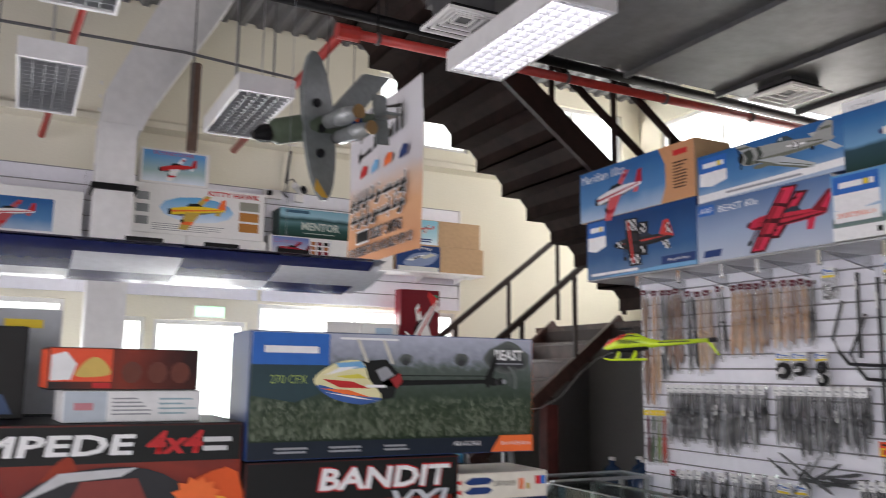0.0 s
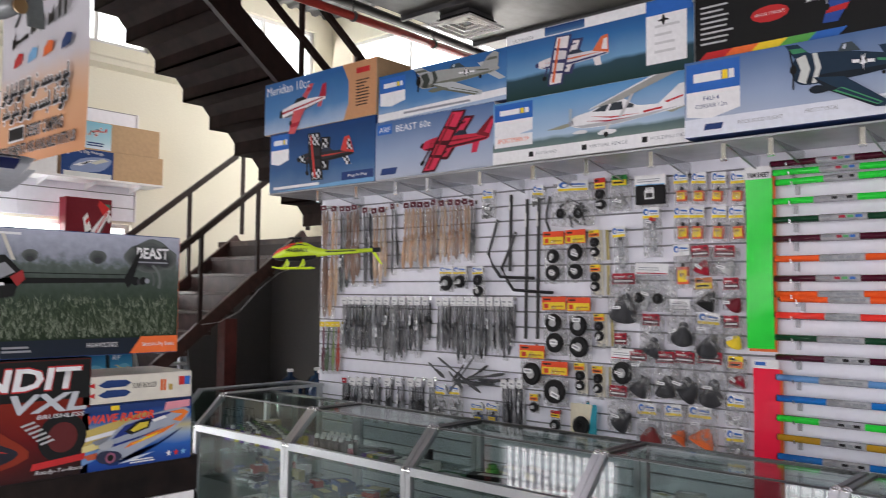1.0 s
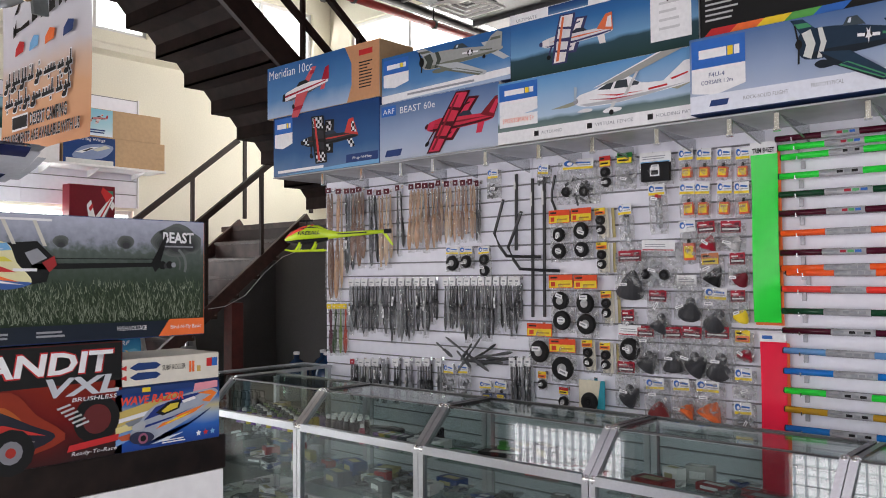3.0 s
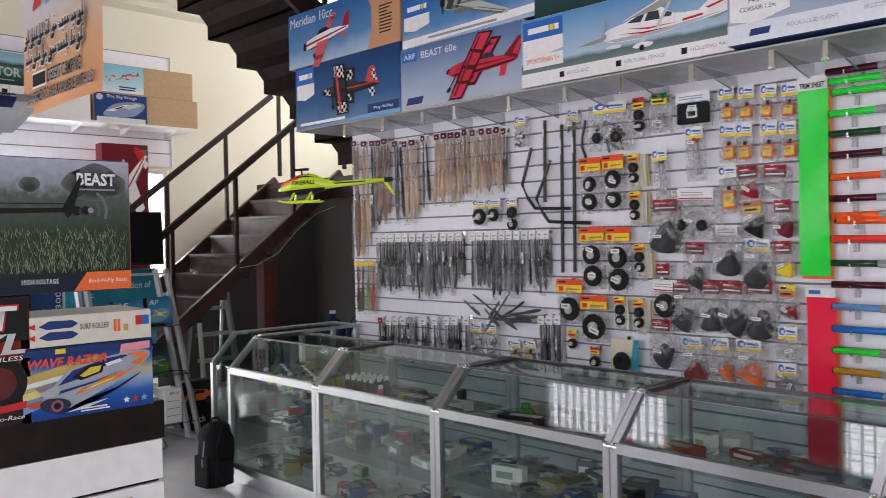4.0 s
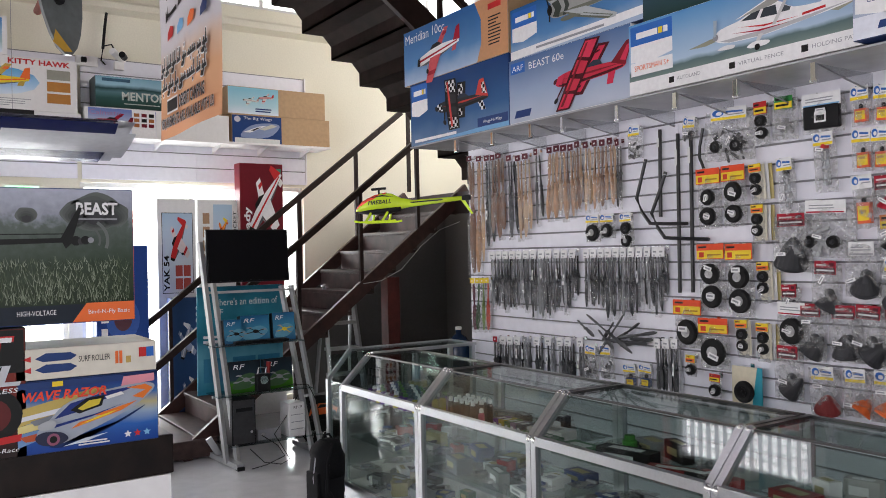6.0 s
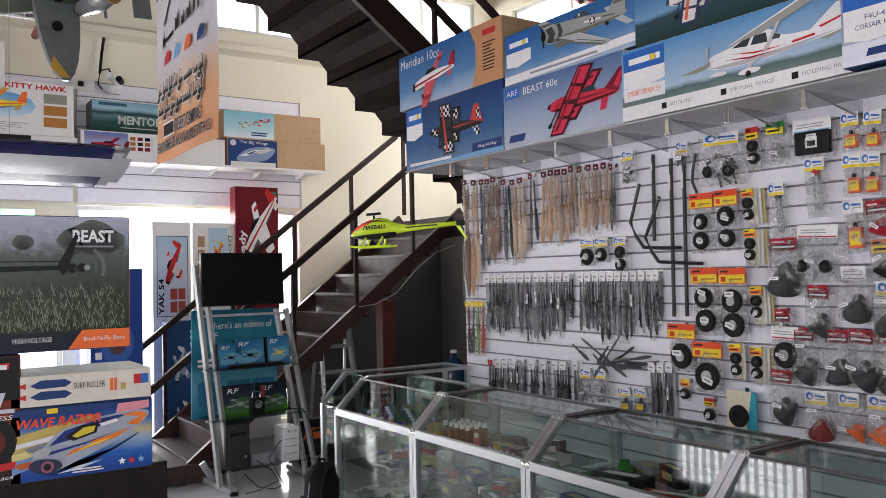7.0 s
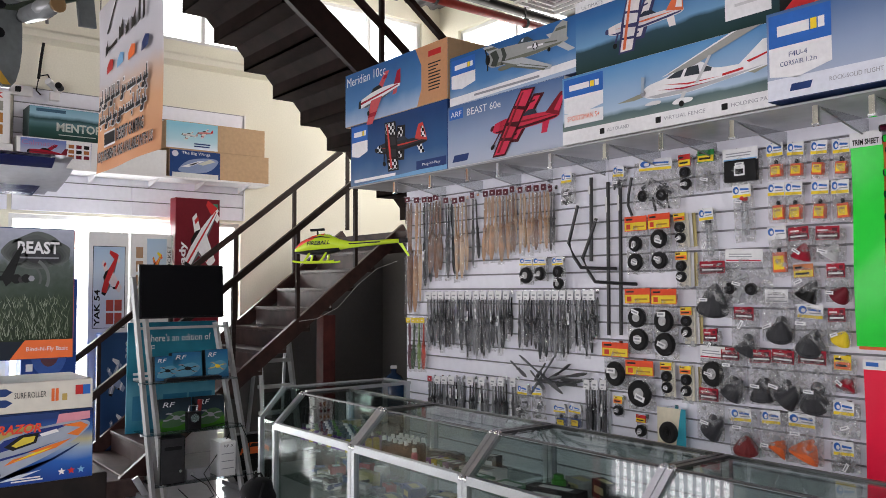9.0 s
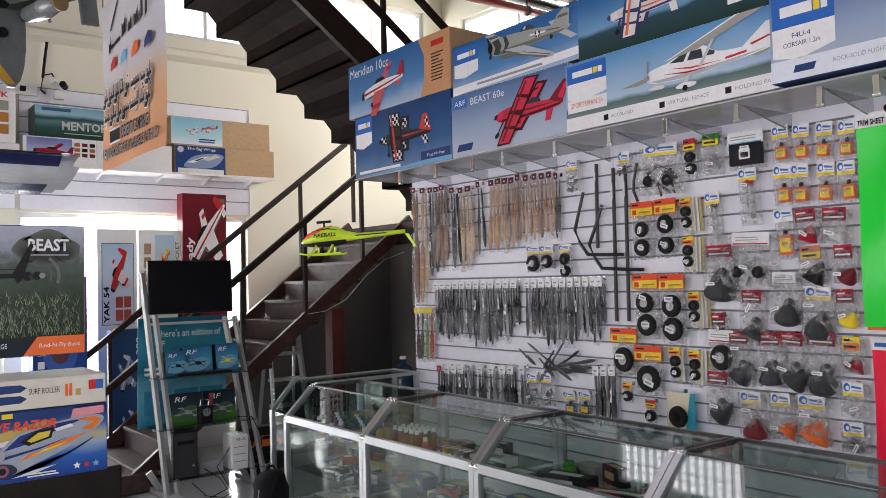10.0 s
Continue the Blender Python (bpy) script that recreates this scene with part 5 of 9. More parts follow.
def trim_sheet(y0, y1, z0, z1, m, label, title=True):
    c = thing("trim_sheet", pose(PEG_X, y1, z1, 0.6, 0, -90), label, "vinyl sheet", "hanging vinyl sheets")
    w, h, top = y1 - y0, z1 - z0, 0.062 if title else 0.04
    me = bmesh.new()
    n = 10
    rows = [[me.verts.new((u, 0.007 * math.sin(6.5 * k / n + u * 9) , -top - (h - top) * k / n)) for u in (0, w * 0.5, w)] for k in range(n + 1)]
    for a, b in zip(rows, rows[1:]):
        for i in range(2):
            me.faces.new((a[i], a[i + 1], b[i + 1], b[i]))
    part("vinyl", me, m, c, "", True)
    part("header_card", box(0, w, -0.006, -0.004, -top - 0.005, 0.0), WHITE, c)
    if title:
        words("TRIM SHEET", w * 0.08, w * 0.92, -0.058, 0.026, INKBLACK, c, 0.0075, bold=0.03)
    else:
        part("card_mark", rect(w * 0.1, w * 0.5, -0.03, -0.012, 0.0068), BLUE, c)
    part("backing", box(0.004, w + 0.012, 0.014, 0.016, -h - 0.015, -0.05), ORANGE, c)
    return c


def shelf_bracket(y):
    b = thing("shelf_bracket", pose(XW, y, 2.46), "clear plastic shelf bracket with a chrome clip", "shelf bracket", "brackets under the high shelf")
    part("arm", prism(((-0.44, -0.004), (-0.004, -0.004), (-0.004, -0.085)), -0.003, 0.003, "y"), FROST, b)
    part("edge", bar((-0.44, 0, -0.008), (-0.006, 0, -0.088), 0.008, 0.004), DULL, b)
    part("clip", box(-0.475, -0.452, -0.013, 0.013, -0.085, 0.0, 0.004), CHROME, b, "chrome clip")
    part("clip_foot", rod((-0.463, -0.017, -0.08), (-0.463, 0.017, -0.08), 0.011, 10), CHROME, b)
# the goods, from the stair end of the wall towards the south end
propeller(5.481, 2.404, 0.856, 0.064, WOODS[2], MAROON, "light maple propeller in a clear bag", n=2)
propeller(5.358, 2.391, 0.835, 0.062, WOODS[0], MAROON, "pale wooden propeller in a clear bag", n=2)
propeller(5.259, 2.385, 0.633, 0.058, GREYPROP, MAROON, "dark grey propeller in a clear bag", n=2)
propeller(5.187, 2.381, 0.533, 0.054, WOODS[1], MAROON, "dark walnut propeller in a clear bag", n=2)
propeller(5.117, 2.389, 0.577, 0.063, WOODS[1], MAROON, "dark walnut propeller in a clear bag", n=2)
propeller(4.995, 2.357, 0.546, 0.055, GREYPROP, MAROON, "dark grey propeller in a clear bag", n=2)
propeller(4.893, 2.346, 0.547, 0.054, WOODS[2], MAROON, "light maple propeller in a clear bag", n=2)
propeller(4.809, 2.350, 0.539, 0.060, WOODS[0], MAROON, "pale wooden propeller in a clear bag", n=2)
propeller(4.695, 2.367, 0.471, 0.039, CARBON, MAROON, "dark grey propeller in a clear bag", n=2)
propeller(4.551, 2.364, 0.441, 0.050, WOODS[0], MAROON, "pale wooden propeller in a clear bag", n=2)
propeller(4.480, 2.367, 0.438, 0.056, WOODS[0], MAROON, "pale wooden propeller in a clear bag", n=2)
propeller(4.412, 2.362, 0.447, 0.055, WOODS[1], MAROON, "dark walnut propeller in a clear bag", n=2)
propeller(4.345, 2.358, 0.427, 0.048, WOODS[0], MAROON, "pale wooden propeller in a clear bag", n=2)
propeller(4.282, 2.370, 0.395, 0.042, WOODS[1], MAROON, "dark walnut propeller in a clear bag", n=2)
propeller(4.203, 2.358, 0.396, 0.044, WOODS[0], MAROON, "pale wooden propeller in a clear bag", n=2)
propeller(4.121, 2.359, 0.392, 0.043, WOODS[0], MAROON, "pale wooden propeller in a clear bag", n=2)
propeller(4.053, 2.354, 0.373, 0.045, WOODS[1], MAROON, "dark walnut propeller in a clear bag", n=2)
propeller(3.988, 2.356, 0.370, 0.042, WOODS[0], MAROON, "pale wooden propeller in a clear bag", n=2)
propeller(3.927, 2.340, 0.369, 0.031, CARBON, MAROON, "dark grey propeller in a clear bag", n=2)
propeller(5.213, 1.668, 0.375, 0.050, GREYPROP, WHITE, "pair of grey nylon propellers in a clear bag", n=2)
propeller(5.135, 1.669, 0.359, 0.049, GREYPROP, WHITE, "pair of grey nylon propellers in a clear bag", n=2)
propeller(5.059, 1.669, 0.386, 0.049, GREYPROP, WHITE, "pair of grey nylon propellers in a clear bag", n=2)
propeller(4.976, 1.670, 0.358, 0.048, GREYPROP, WHITE, "pair of grey nylon propellers in a clear bag", n=2)
propeller(4.902, 1.670, 0.346, 0.047, GREYPROP, WHITE, "pair of grey nylon propellers in a clear bag", n=2)
propeller(4.822, 1.671, 0.377, 0.047, GREYPROP, WHITE, "pair of grey nylon propellers in a clear bag", n=2)
propeller(4.743, 1.671, 0.424, 0.046, GREYPROP, WHITE, "pair of grey nylon propellers in a clear bag", n=2)
propeller(4.659, 1.672, 0.409, 0.045, GREYPROP, WHITE, "pair of grey nylon propellers in a clear bag", n=2)
propeller(4.583, 1.672, 0.402, 0.044, GREYPROP, WHITE, "pair of grey nylon propellers in a clear bag", n=2)
propeller(4.501, 1.673, 0.346, 0.043, GREYPROP, WHITE, "pair of grey nylon propellers in a clear bag", n=2)
propeller(4.427, 1.673, 0.373, 0.043, GREYPROP, WHITE, "pair of grey nylon propellers in a clear bag", n=2)
propeller(4.348, 1.674, 0.275, 0.043, GREYPROP, WHITE, "pair of grey nylon propellers in a clear bag", n=2)
propeller(4.218, 1.674, 0.330, 0.040, GREYPROP, WHITE, "pair of grey nylon propellers in a clear bag", n=2)
propeller(4.154, 1.675, 0.322, 0.040, GREYPROP, WHITE, "pair of grey nylon propellers in a clear bag", n=2)
propeller(4.085, 1.675, 0.329, 0.040, GREYPROP, WHITE, "pair of grey nylon propellers in a clear bag", n=2)
propeller(4.023, 1.676, 0.393, 0.040, GREYPROP, WHITE, "pair of grey nylon propellers in a clear bag", n=2)
propeller(3.956, 1.676, 0.380, 0.039, GREYPROP, WHITE, "pair of grey nylon propellers in a clear bag", n=2)
propeller(3.896, 1.676, 0.375, 0.038, GREYPROP, WHITE, "pair of grey nylon propellers in a clear bag", n=2)
propeller(3.831, 1.677, 0.372, 0.037, GREYPROP, WHITE, "pair of grey nylon propellers in a clear bag", n=2)
propeller(3.766, 1.677, 0.315, 0.037, GREYPROP, WHITE, "pair of grey nylon propellers in a clear bag", n=2)
propeller(3.703, 1.678, 0.323, 0.036, GREYPROP, WHITE, "pair of grey nylon propellers in a clear bag", n=2)
propeller(3.641, 1.678, 0.348, 0.036, GREYPROP, WHITE, "pair of grey nylon propellers in a clear bag", n=2)
propeller(3.594, 1.678, 0.250, 0.035, GREYPROP, WHITE, "pair of grey nylon propellers in a clear bag", n=2)
propeller(5.473, 1.468, 0.354, 0.056, ink(0.12,0.03,0.05), YELLOW, "coloured plastic propeller in a clear bag")
propeller(5.406, 1.470, 0.352, 0.056, ink(0.06,0.10,0.05), YELLOW, "coloured plastic propeller in a clear bag")
propeller(5.347, 1.471, 0.350, 0.054, ink(0.20,0.30,0.08), YELLOW, "coloured plastic propeller in a clear bag")
propeller(5.289, 1.473, 0.348, 0.054, ink(0.5,0.06,0.03), YELLOW, "coloured plastic propeller in a clear bag")
propeller(5.198, 1.042, 0.260, 0.050, GREYPROP, CRIMSON, "grey propeller in a clear bag on the low row", n=2)
propeller(5.103, 1.048, 0.260, 0.049, GREYPROP, WHITE, "grey propeller in a clear bag on the low row", n=2)
propeller(5.024, 1.053, 0.266, 0.048, GREYPROP, WHITE, "grey propeller in a clear bag on the low row", n=2)
propeller(4.939, 1.059, 0.260, 0.047, GREYPROP, WHITE, "grey propeller in a clear bag on the low row", n=2)
propeller(4.855, 1.064, 0.274, 0.046, GREYPROP, GREYINK, "grey propeller in a clear bag on the low row", n=2)
propeller(4.724, 1.073, 0.272, 0.046, GREYPROP, WHITE, "grey propeller in a clear bag on the low row", n=2)
propeller(4.606, 1.081, 0.263, 0.044, GREYPROP, WHITE, "grey propeller in a clear bag on the low row", n=2)
propeller(4.487, 1.089, 0.283, 0.044, GREYPROP, WHITE, "grey propeller in a clear bag on the low row", n=2)
propeller(4.407, 1.094, 0.276, 0.043, GREYPROP, WHITE, "grey propeller in a clear bag on the low row", n=2)
propeller(4.291, 1.102, 0.263, 0.041, GREYPROP, WHITE, "grey propeller in a clear bag on the low row", n=2)
propeller(3.642, 1.144, 0.278, 0.036, GREYPROP, WHITE, "grey propeller in a clear bag on the low row", n=2)
propeller(3.578, 1.148, 0.287, 0.036, GREYPROP, WHITE, "grey propeller in a clear bag on the low row", n=2)
propeller(3.515, 1.153, 0.306, 0.035, GREYPROP, WHITE, "grey propeller in a clear bag on the low row", n=2)
pack(4.194, 1.061, 0.112, 0.198, WHITE, "clutter", GREYPROP, YELLOW, 0.052)
pack(4.065, 1.070, 0.109, 0.195, WHITE, "clutter", GREYPROP, YELLOW, 0.052)
pack(3.865, 0.967, 0.109, 0.130, WHITE, "can", NAVY, YELLOW, 0.035)
pack(3.736, 0.978, 0.106, 0.128, WHITE, "can", NAVY, YELLOW, 0.035)
big_wheel_pack(3.257, 2.096, 0.157, ((0.149, 0.044), (0.251, 0.049), ), "orange card with two small foam wheels")
big_wheel_pack(3.097, 2.100, 0.147, ((0.132, 0.053), (0.249, 0.048), ), "orange card with two foam wheels")
big_wheel_pack(3.252, 1.687, 0.178, ((0.155, 0.057), (0.278, 0.062), ), "orange card with two large foam wheels")
big_wheel_pack(3.072, 1.684, 0.166, ((0.166, 0.062), (0.293, 0.064), ), "orange card with two large foam wheels")
big_wheel_pack(3.418, 1.377, 0.193, ((0.172, 0.071), ), "orange card with one big foam wheel")
big_wheel_pack(3.246, 1.284, 0.194, ((0.176, 0.075), ), "orange card with one big foam wheel")
pack(2.963, 2.088, 0.077, 0.182, YELLOW, "wheels", None, None, 0.03, deep=3, label="yellow card with two small black wheels")
pack(2.954, 1.878, 0.077, 0.181, YELLOW, "wheels", None, None, 0.03, deep=3, label="yellow card with two small black wheels")
pack(2.929, 1.583, 0.076, 0.191, YELLOW, "wheels", None, None, 0.03, deep=3, label="yellow card with two small black wheels")
pack(3.066, 1.281, 0.079, 0.182, YELLOW, "wheels", None, None, 0.03, deep=1, label="yellow card with two small black wheels")
pack(2.940, 1.271, 0.076, 0.180, YELLOW, "wheels", None, None, 0.03, deep=3, label="yellow card with two small black wheels")
pack(3.401, 1.066, 0.067, 0.102, YELLOW, "wheel", None, None, 0.03)
pack(3.238, 0.978, 0.073, 0.114, RED, "wheel", None, None, 0.03)
pack(4.152, 1.886, 0.127, 0.155, WHITE, "wheel", None, YELLOW, 0.04, label="white and yellow card with spoked wheels")
pack(4.027, 1.884, 0.124, 0.134, WHITE, "wheel", None, YELLOW, 0.04, label="white and yellow card with spoked wheels")
pack(3.870, 1.882, 0.100, 0.190, WHITE, "wheels", None, YELLOW, 0.04, label="white and yellow card with spoked wheels")
pack(2.403, 2.389, 0.092, 0.161, WHITE, "can", ORANGE, YELLOW, 0.052, label="blue and white card with a small red pack")
pack(2.295, 2.380, 0.090, 0.158, WHITE, "can", ORANGE, YELLOW, 0.052, label="blue and white card with a small red pack")
pack(2.180, 2.370, 0.086, 0.156, WHITE, "can", ORANGE, YELLOW, 0.052, label="blue and white card with a small red pack")
pack(2.078, 2.362, 0.084, 0.154, WHITE, "can", ORANGE, YELLOW, 0.052, label="blue and white card with a small red pack")
pack(2.399, 2.195, 0.095, 0.179, WHITE, "can", ORANGE, YELLOW, 0.052, label="blue and white card with an orange pack")
pack(2.309, 2.190, 0.093, 0.178, WHITE, "can", ORANGE, YELLOW, 0.052, label="blue and white card with an orange pack")
pack(2.180, 2.183, 0.090, 0.175, WHITE, "can", ORANGE, YELLOW, 0.052, label="blue and white card with an orange pack")
pack(2.088, 2.177, 0.088, 0.172, WHITE, "can", ORANGE, YELLOW, 0.052, label="blue and white card with an orange pack")
pack(2.591, 2.391, 0.215, 0.171, WHITE, "pouch", None, None, 0.052, label="black zipped pouch with a white header")
pack(2.789, 2.408, 0.124, 0.196, ink(0.03,0.25,0.06), "clutter", ink(0.3,0.3,0.3), None, 0.052)
pack(2.923, 2.401, 0.081, 0.203, RED, "wheels", None, None, 0.052, label="red card with two black wheels")
pack(3.113, 2.402, 0.278, 0.257, WHITE, "clutter", CONE_DARK, YELLOW, 0.052, label="large clear bag of black struts and wheels")
pack(3.373, 2.393, 0.098, 0.111, WHITE, "clutter", CONE_DARK, YELLOW, 0.052)
pack(3.785, 2.401, 0.108, 0.178, WHITE, "clutter", CARBON, YELLOW, 0.052)
pack(2.796, 2.102, 0.094, 0.261, WHITE, "tube", INKBLACK, YELLOW, 0.052, label="clear plastic tank in a bag")
pack(2.587, 2.203, 0.111, 0.267, WHITE, "tube", RED, YELLOW, 0.052, label="clear syringe with a red cap in a bag")
pack(2.764, 1.824, 0.185, 0.269, CRIMSON, "cone", None, None, 0.052, label="dark spinner cone in a clear bag")
pack(2.580, 1.879, 0.258, 0.253, WHITE, "clutter", ink(0.4,0.42,0.43), None, 0.052, label="large clear bag of pale parts")
pack(2.587, 1.589, 0.133, 0.235, CRIMSON, "cone", None, None, 0.052, label="dark spinner cone in a clear bag")
pack(2.410, 1.677, 0.148, 0.231, WHITE, "cone", None, None, 0.052, label="dark spinner cone in a clear bag")
pack(2.242, 1.605, 0.155, 0.216, WHITE, "cone", None, YELLOW, 0.052, label="dark spinner cone in a clear bag")
pack(2.119, 1.592, 0.098, 0.156, CRIMSON, "cone", YELLOW, None, 0.052, label="yellow spinner cone in a clear bag")
pack(2.403, 1.983, 0.105, 0.225, WHITE, "can", ORANGE, WHITE, 0.052, label="orange card pack on a hook")
pack(2.292, 1.973, 0.123, 0.151, CRIMSON, "cone", CRIMSON, None, 0.052, label="dark red spinner cone in a bag")
pack(2.151, 1.969, 0.139, 0.148, CRIMSON, "cone", ink(0.6,0.6,0.6), None, 0.052, label="white spinner cone in a bag")
pack(2.272, 1.796, 0.122, 0.166, ink(0.55,0.2,0.08), "cone", INKBLACK, None, 0.052, label="dark spinner cone in a clear bag")
pack(2.118, 1.795, 0.104, 0.156, CRIMSON, "cone", MAROON, None, 0.052, label="dark red spinner cone in a bag")
pack(2.783, 1.473, 0.097, 0.082, CRIMSON, "clutter", None, None, 0.052, label="dark spinner cone in a clear bag")
pack(2.771, 1.385, 0.162, 0.196, WHITE, "wheel", None, None, 0.052, label="black foam wheel in a clear bag")
pack(2.669, 1.383, 0.128, 0.254, CRIMSON, "cone", None, None, 0.052, label="dark spinner cone in a clear bag")
pack(2.503, 1.381, 0.144, 0.246, CRIMSON, "cone", None, None, 0.052, label="dark spinner cone in a clear bag")
pack(2.383, 1.386, 0.140, 0.248, CRIMSON, "cone", None, None, 0.052, label="dark spinner cone in a clear bag")
pack(2.239, 1.393, 0.168, 0.269, CRIMSON, "cone", None, None, 0.052, label="dark spinner cone in a clear bag")
pack(2.097, 1.377, 0.097, 0.152, YELLOW, "cone", CRIMSON, None, 0.052, label="red spinner cone in a bag")
pack(2.798, 1.167, 0.139, 0.241, CRIMSON, "cone", None, None, 0.052, label="dark spinner cone in a clear bag")
pack(2.616, 1.083, 0.141, 0.215, WHITE, "cone", ink(0.22,0.03,0.03), YELLOW, 0.052, label="dark red spinner cone in a bag")
pack(2.453, 1.090, 0.121, 0.204, WHITE, "cone", ORANGE, YELLOW, 0.052, label="orange spinner cone in a bag")
pack(2.297, 1.094, 0.163, 0.216, WHITE, "cone", ORANGE, YELLOW, 0.052, label="large orange spinner cone in a bag")
pack(2.097, 1.173, 0.116, 0.149, WHITE, "clutter", ink(0.6,0.6,0.6), YELLOW, 0.052, label="clear bag of white fittings")
pack(2.104, 0.992, 0.116, 0.123, WHITE, "clutter", ink(0.2,0.2,0.2), YELLOW, 0.052, label="clear bag of small fittings")
c = thing("tyre_card", pose(PEG_X, 3.038, 1.050, 0, 0, -90), "teal and cream card with one black tyre", "wheel pack", "wheel packs")
part("card", box(-0.091, 0.091, 0, 0.003, -0.219, 0), TEAL, c)
part("card_panel", flat(((-0.091, -0.219), (0.027, -0.219), (0.063, 0), (-0.091, 0)), 0.001), ink(0.72, 0.66, 0.5), c)
peg(c)
hub_wheel(c, -0.01, -0.131, 0.058, -0.012, INKBLACK)
def vinyl(name, r, g, b):
    return mat(name, (r, g, b), 0.13, grain=0.03, scale=6, spec=0.22, bump=0.0)


WINE_FILM = vinyl("wine_vinyl", 0.075, 0.006, 0.02)
GREEN_FILM, DKGREEN, ORANGE_FILM, RED_FILM = vinyl("green_vinyl", 0.006, 0.78, 0.055), vinyl("dark_green_vinyl", 0.008, 0.06, 0.025), vinyl("orange_vinyl", 1.0, 0.12, 0.02), vinyl("red_vinyl", 1.0, 0.05, 0.035)
LTBLUE, BLUE_FILM, GOLD_FILM, PINK_FILM = vinyl("light_blue_vinyl", 0.14, 0.34, 0.66), vinyl("blue_vinyl", 0.008, 0.18, 0.60), vinyl("gold_vinyl", 0.55, 0.30, 0.02), vinyl("pink_vinyl", 0.95, 0.022, 0.065)
film_roll(1.238, 1.893, 2.394, WINE_FILM, "dark maroon covering film roll with a clear sleeve", 0.43)
film_roll(1.225, 1.881, 2.347, GREEN_FILM, "bright green covering film roll with a clear sleeve", 0.46)
film_roll(1.212, 1.868, 2.295, GREEN_FILM, "bright green covering film roll with a clear sleeve", -0.50)
film_roll(1.222, 1.880, 2.197, GREEN_FILM, "bright green covering film roll with a clear sleeve", 0.13)
film_roll(1.221, 1.879, 2.102, DKGREEN, "dark green covering film roll with a clear sleeve", 0.21)
film_roll(1.219, 1.879, 2.004, WINE_FILM, "dark maroon covering film roll with a clear sleeve", 0.01)
film_roll(1.217, 1.878, 1.900, ORANGE_FILM, "bright orange covering film roll with a clear sleeve", -0.39)
film_roll(1.216, 1.878, 1.800, WINE_FILM, "dark maroon covering film roll with a clear sleeve", -0.03)
film_roll(1.214, 1.877, 1.719, ORANGE_FILM, "bright orange covering film roll with a clear sleeve", -0.49)
film_roll(1.189, 1.853, 1.697, ORANGE_FILM, "bright orange covering film roll with a clear sleeve", 0.52)
film_roll(1.212, 1.877, 1.613, RED_FILM, "red orange covering film roll with a clear sleeve", 0.44)
film_roll(1.210, 1.876, 1.499, DKGREEN, "dark green covering film roll with a clear sleeve", 0.06)
film_roll(1.209, 1.875, 1.399, WINE_FILM, "dark maroon covering film roll with a clear sleeve", -0.24)
film_roll(1.207, 1.875, 1.296, LTBLUE, "light blue covering film roll with a clear sleeve", 0.49)
film_roll(1.205, 1.874, 1.191, BLUE_FILM, "bright blue covering film roll with a clear sleeve", 0.09)
film_roll(1.203, 1.874, 1.091, GREEN_FILM, "bright green covering film roll with a clear sleeve", 0.46)
film_roll(1.202, 1.873, 0.995, GOLD_FILM, "gold covering film roll with a clear sleeve", 0.42)
film_roll(1.200, 1.873, 0.898, BLUE_FILM, "bright blue covering film roll with a clear sleeve", 0.01)
trim_sheet(1.898, 2.038, 1.435, 2.391, GREEN_FILM, "glossy bright green vinyl sheet hanging from a hook")
trim_sheet(1.871, 2.007, 0.413, 1.380, PINK_FILM, "glossy pink red vinyl sheet hanging from a hook", False)
trim_sheet(1.067, 1.190, 1.445, 2.396, checks("red_white_checks", (0.5, 0.015, 0.025), (0.7, 0.66, 0.66)), "red and white chequered vinyl sheet")
trim_sheet(1.055, 1.172, 0.434, 1.401, checks("black_yellow_checks", (0.02, 0.02, 0.02), (0.75, 0.5, 0.03)), "black and yellow chequered vinyl sheet")
c = thing("carbon_tube", pose(XW - 0.03, 3.617, 1.859), "long dark carbon tube hung on the slatted wall", "tube", "carbon tubes")
part("tube", rod((0, 0, 0), (0.0, -0.008, 0.506), 0.011, 10), CARBON, c)
part("label", box(-0.0125, -0.0115, -0.008, 0.008, 0.405, 0.455), WHITE, c)
c = thing("carbon_tube", pose(XW - 0.03, 3.487, 1.422), "long dark carbon tube hung on the slatted wall", "tube", "carbon tubes")
part("tube", rod((0, 0, 0), (0.0, -0.008, 0.903), 0.011, 10), CARBON, c)
part("label", box(-0.0125, -0.0115, -0.008, 0.008, 0.722, 0.813), WHITE, c)
c = thing("carbon_tube", pose(XW - 0.03, 3.395, 1.426), "long dark carbon tube hung on the slatted wall", "tube", "carbon tubes")
part("tube", rod((0, 0, 0), (0.0, -0.008, 0.903), 0.011, 10), CARBON, c)
part("label", box(-0.0125, -0.0115, -0.008, 0.008, 0.722, 0.813), WHITE, c)
c = thing("landing_gear", pose(XW - 0.04, 3.712, 2.204), "bent black carbon landing gear strut hung on a hook", "landing gear", "landing gear struts")
part("strut", tube(((0, 0.000, 0.000), (0, 0.039, -0.113), (0, 0.078, -0.227), (0, 0.037, -0.312), (0, -0.024, -0.381), (0, -0.170, -0.389), (0, -0.295, -0.392)), 0.011, 6), CARBON, c)
part("hook", rod((0.035, 0, -0.02), (-0.02, 0, -0.015), 0.003, 6), CHROME, c)
c = thing("landing_gear", pose(XW - 0.04, 3.564, 2.115), "bent black carbon landing gear strut hung on a hook", "landing gear", "landing gear struts")
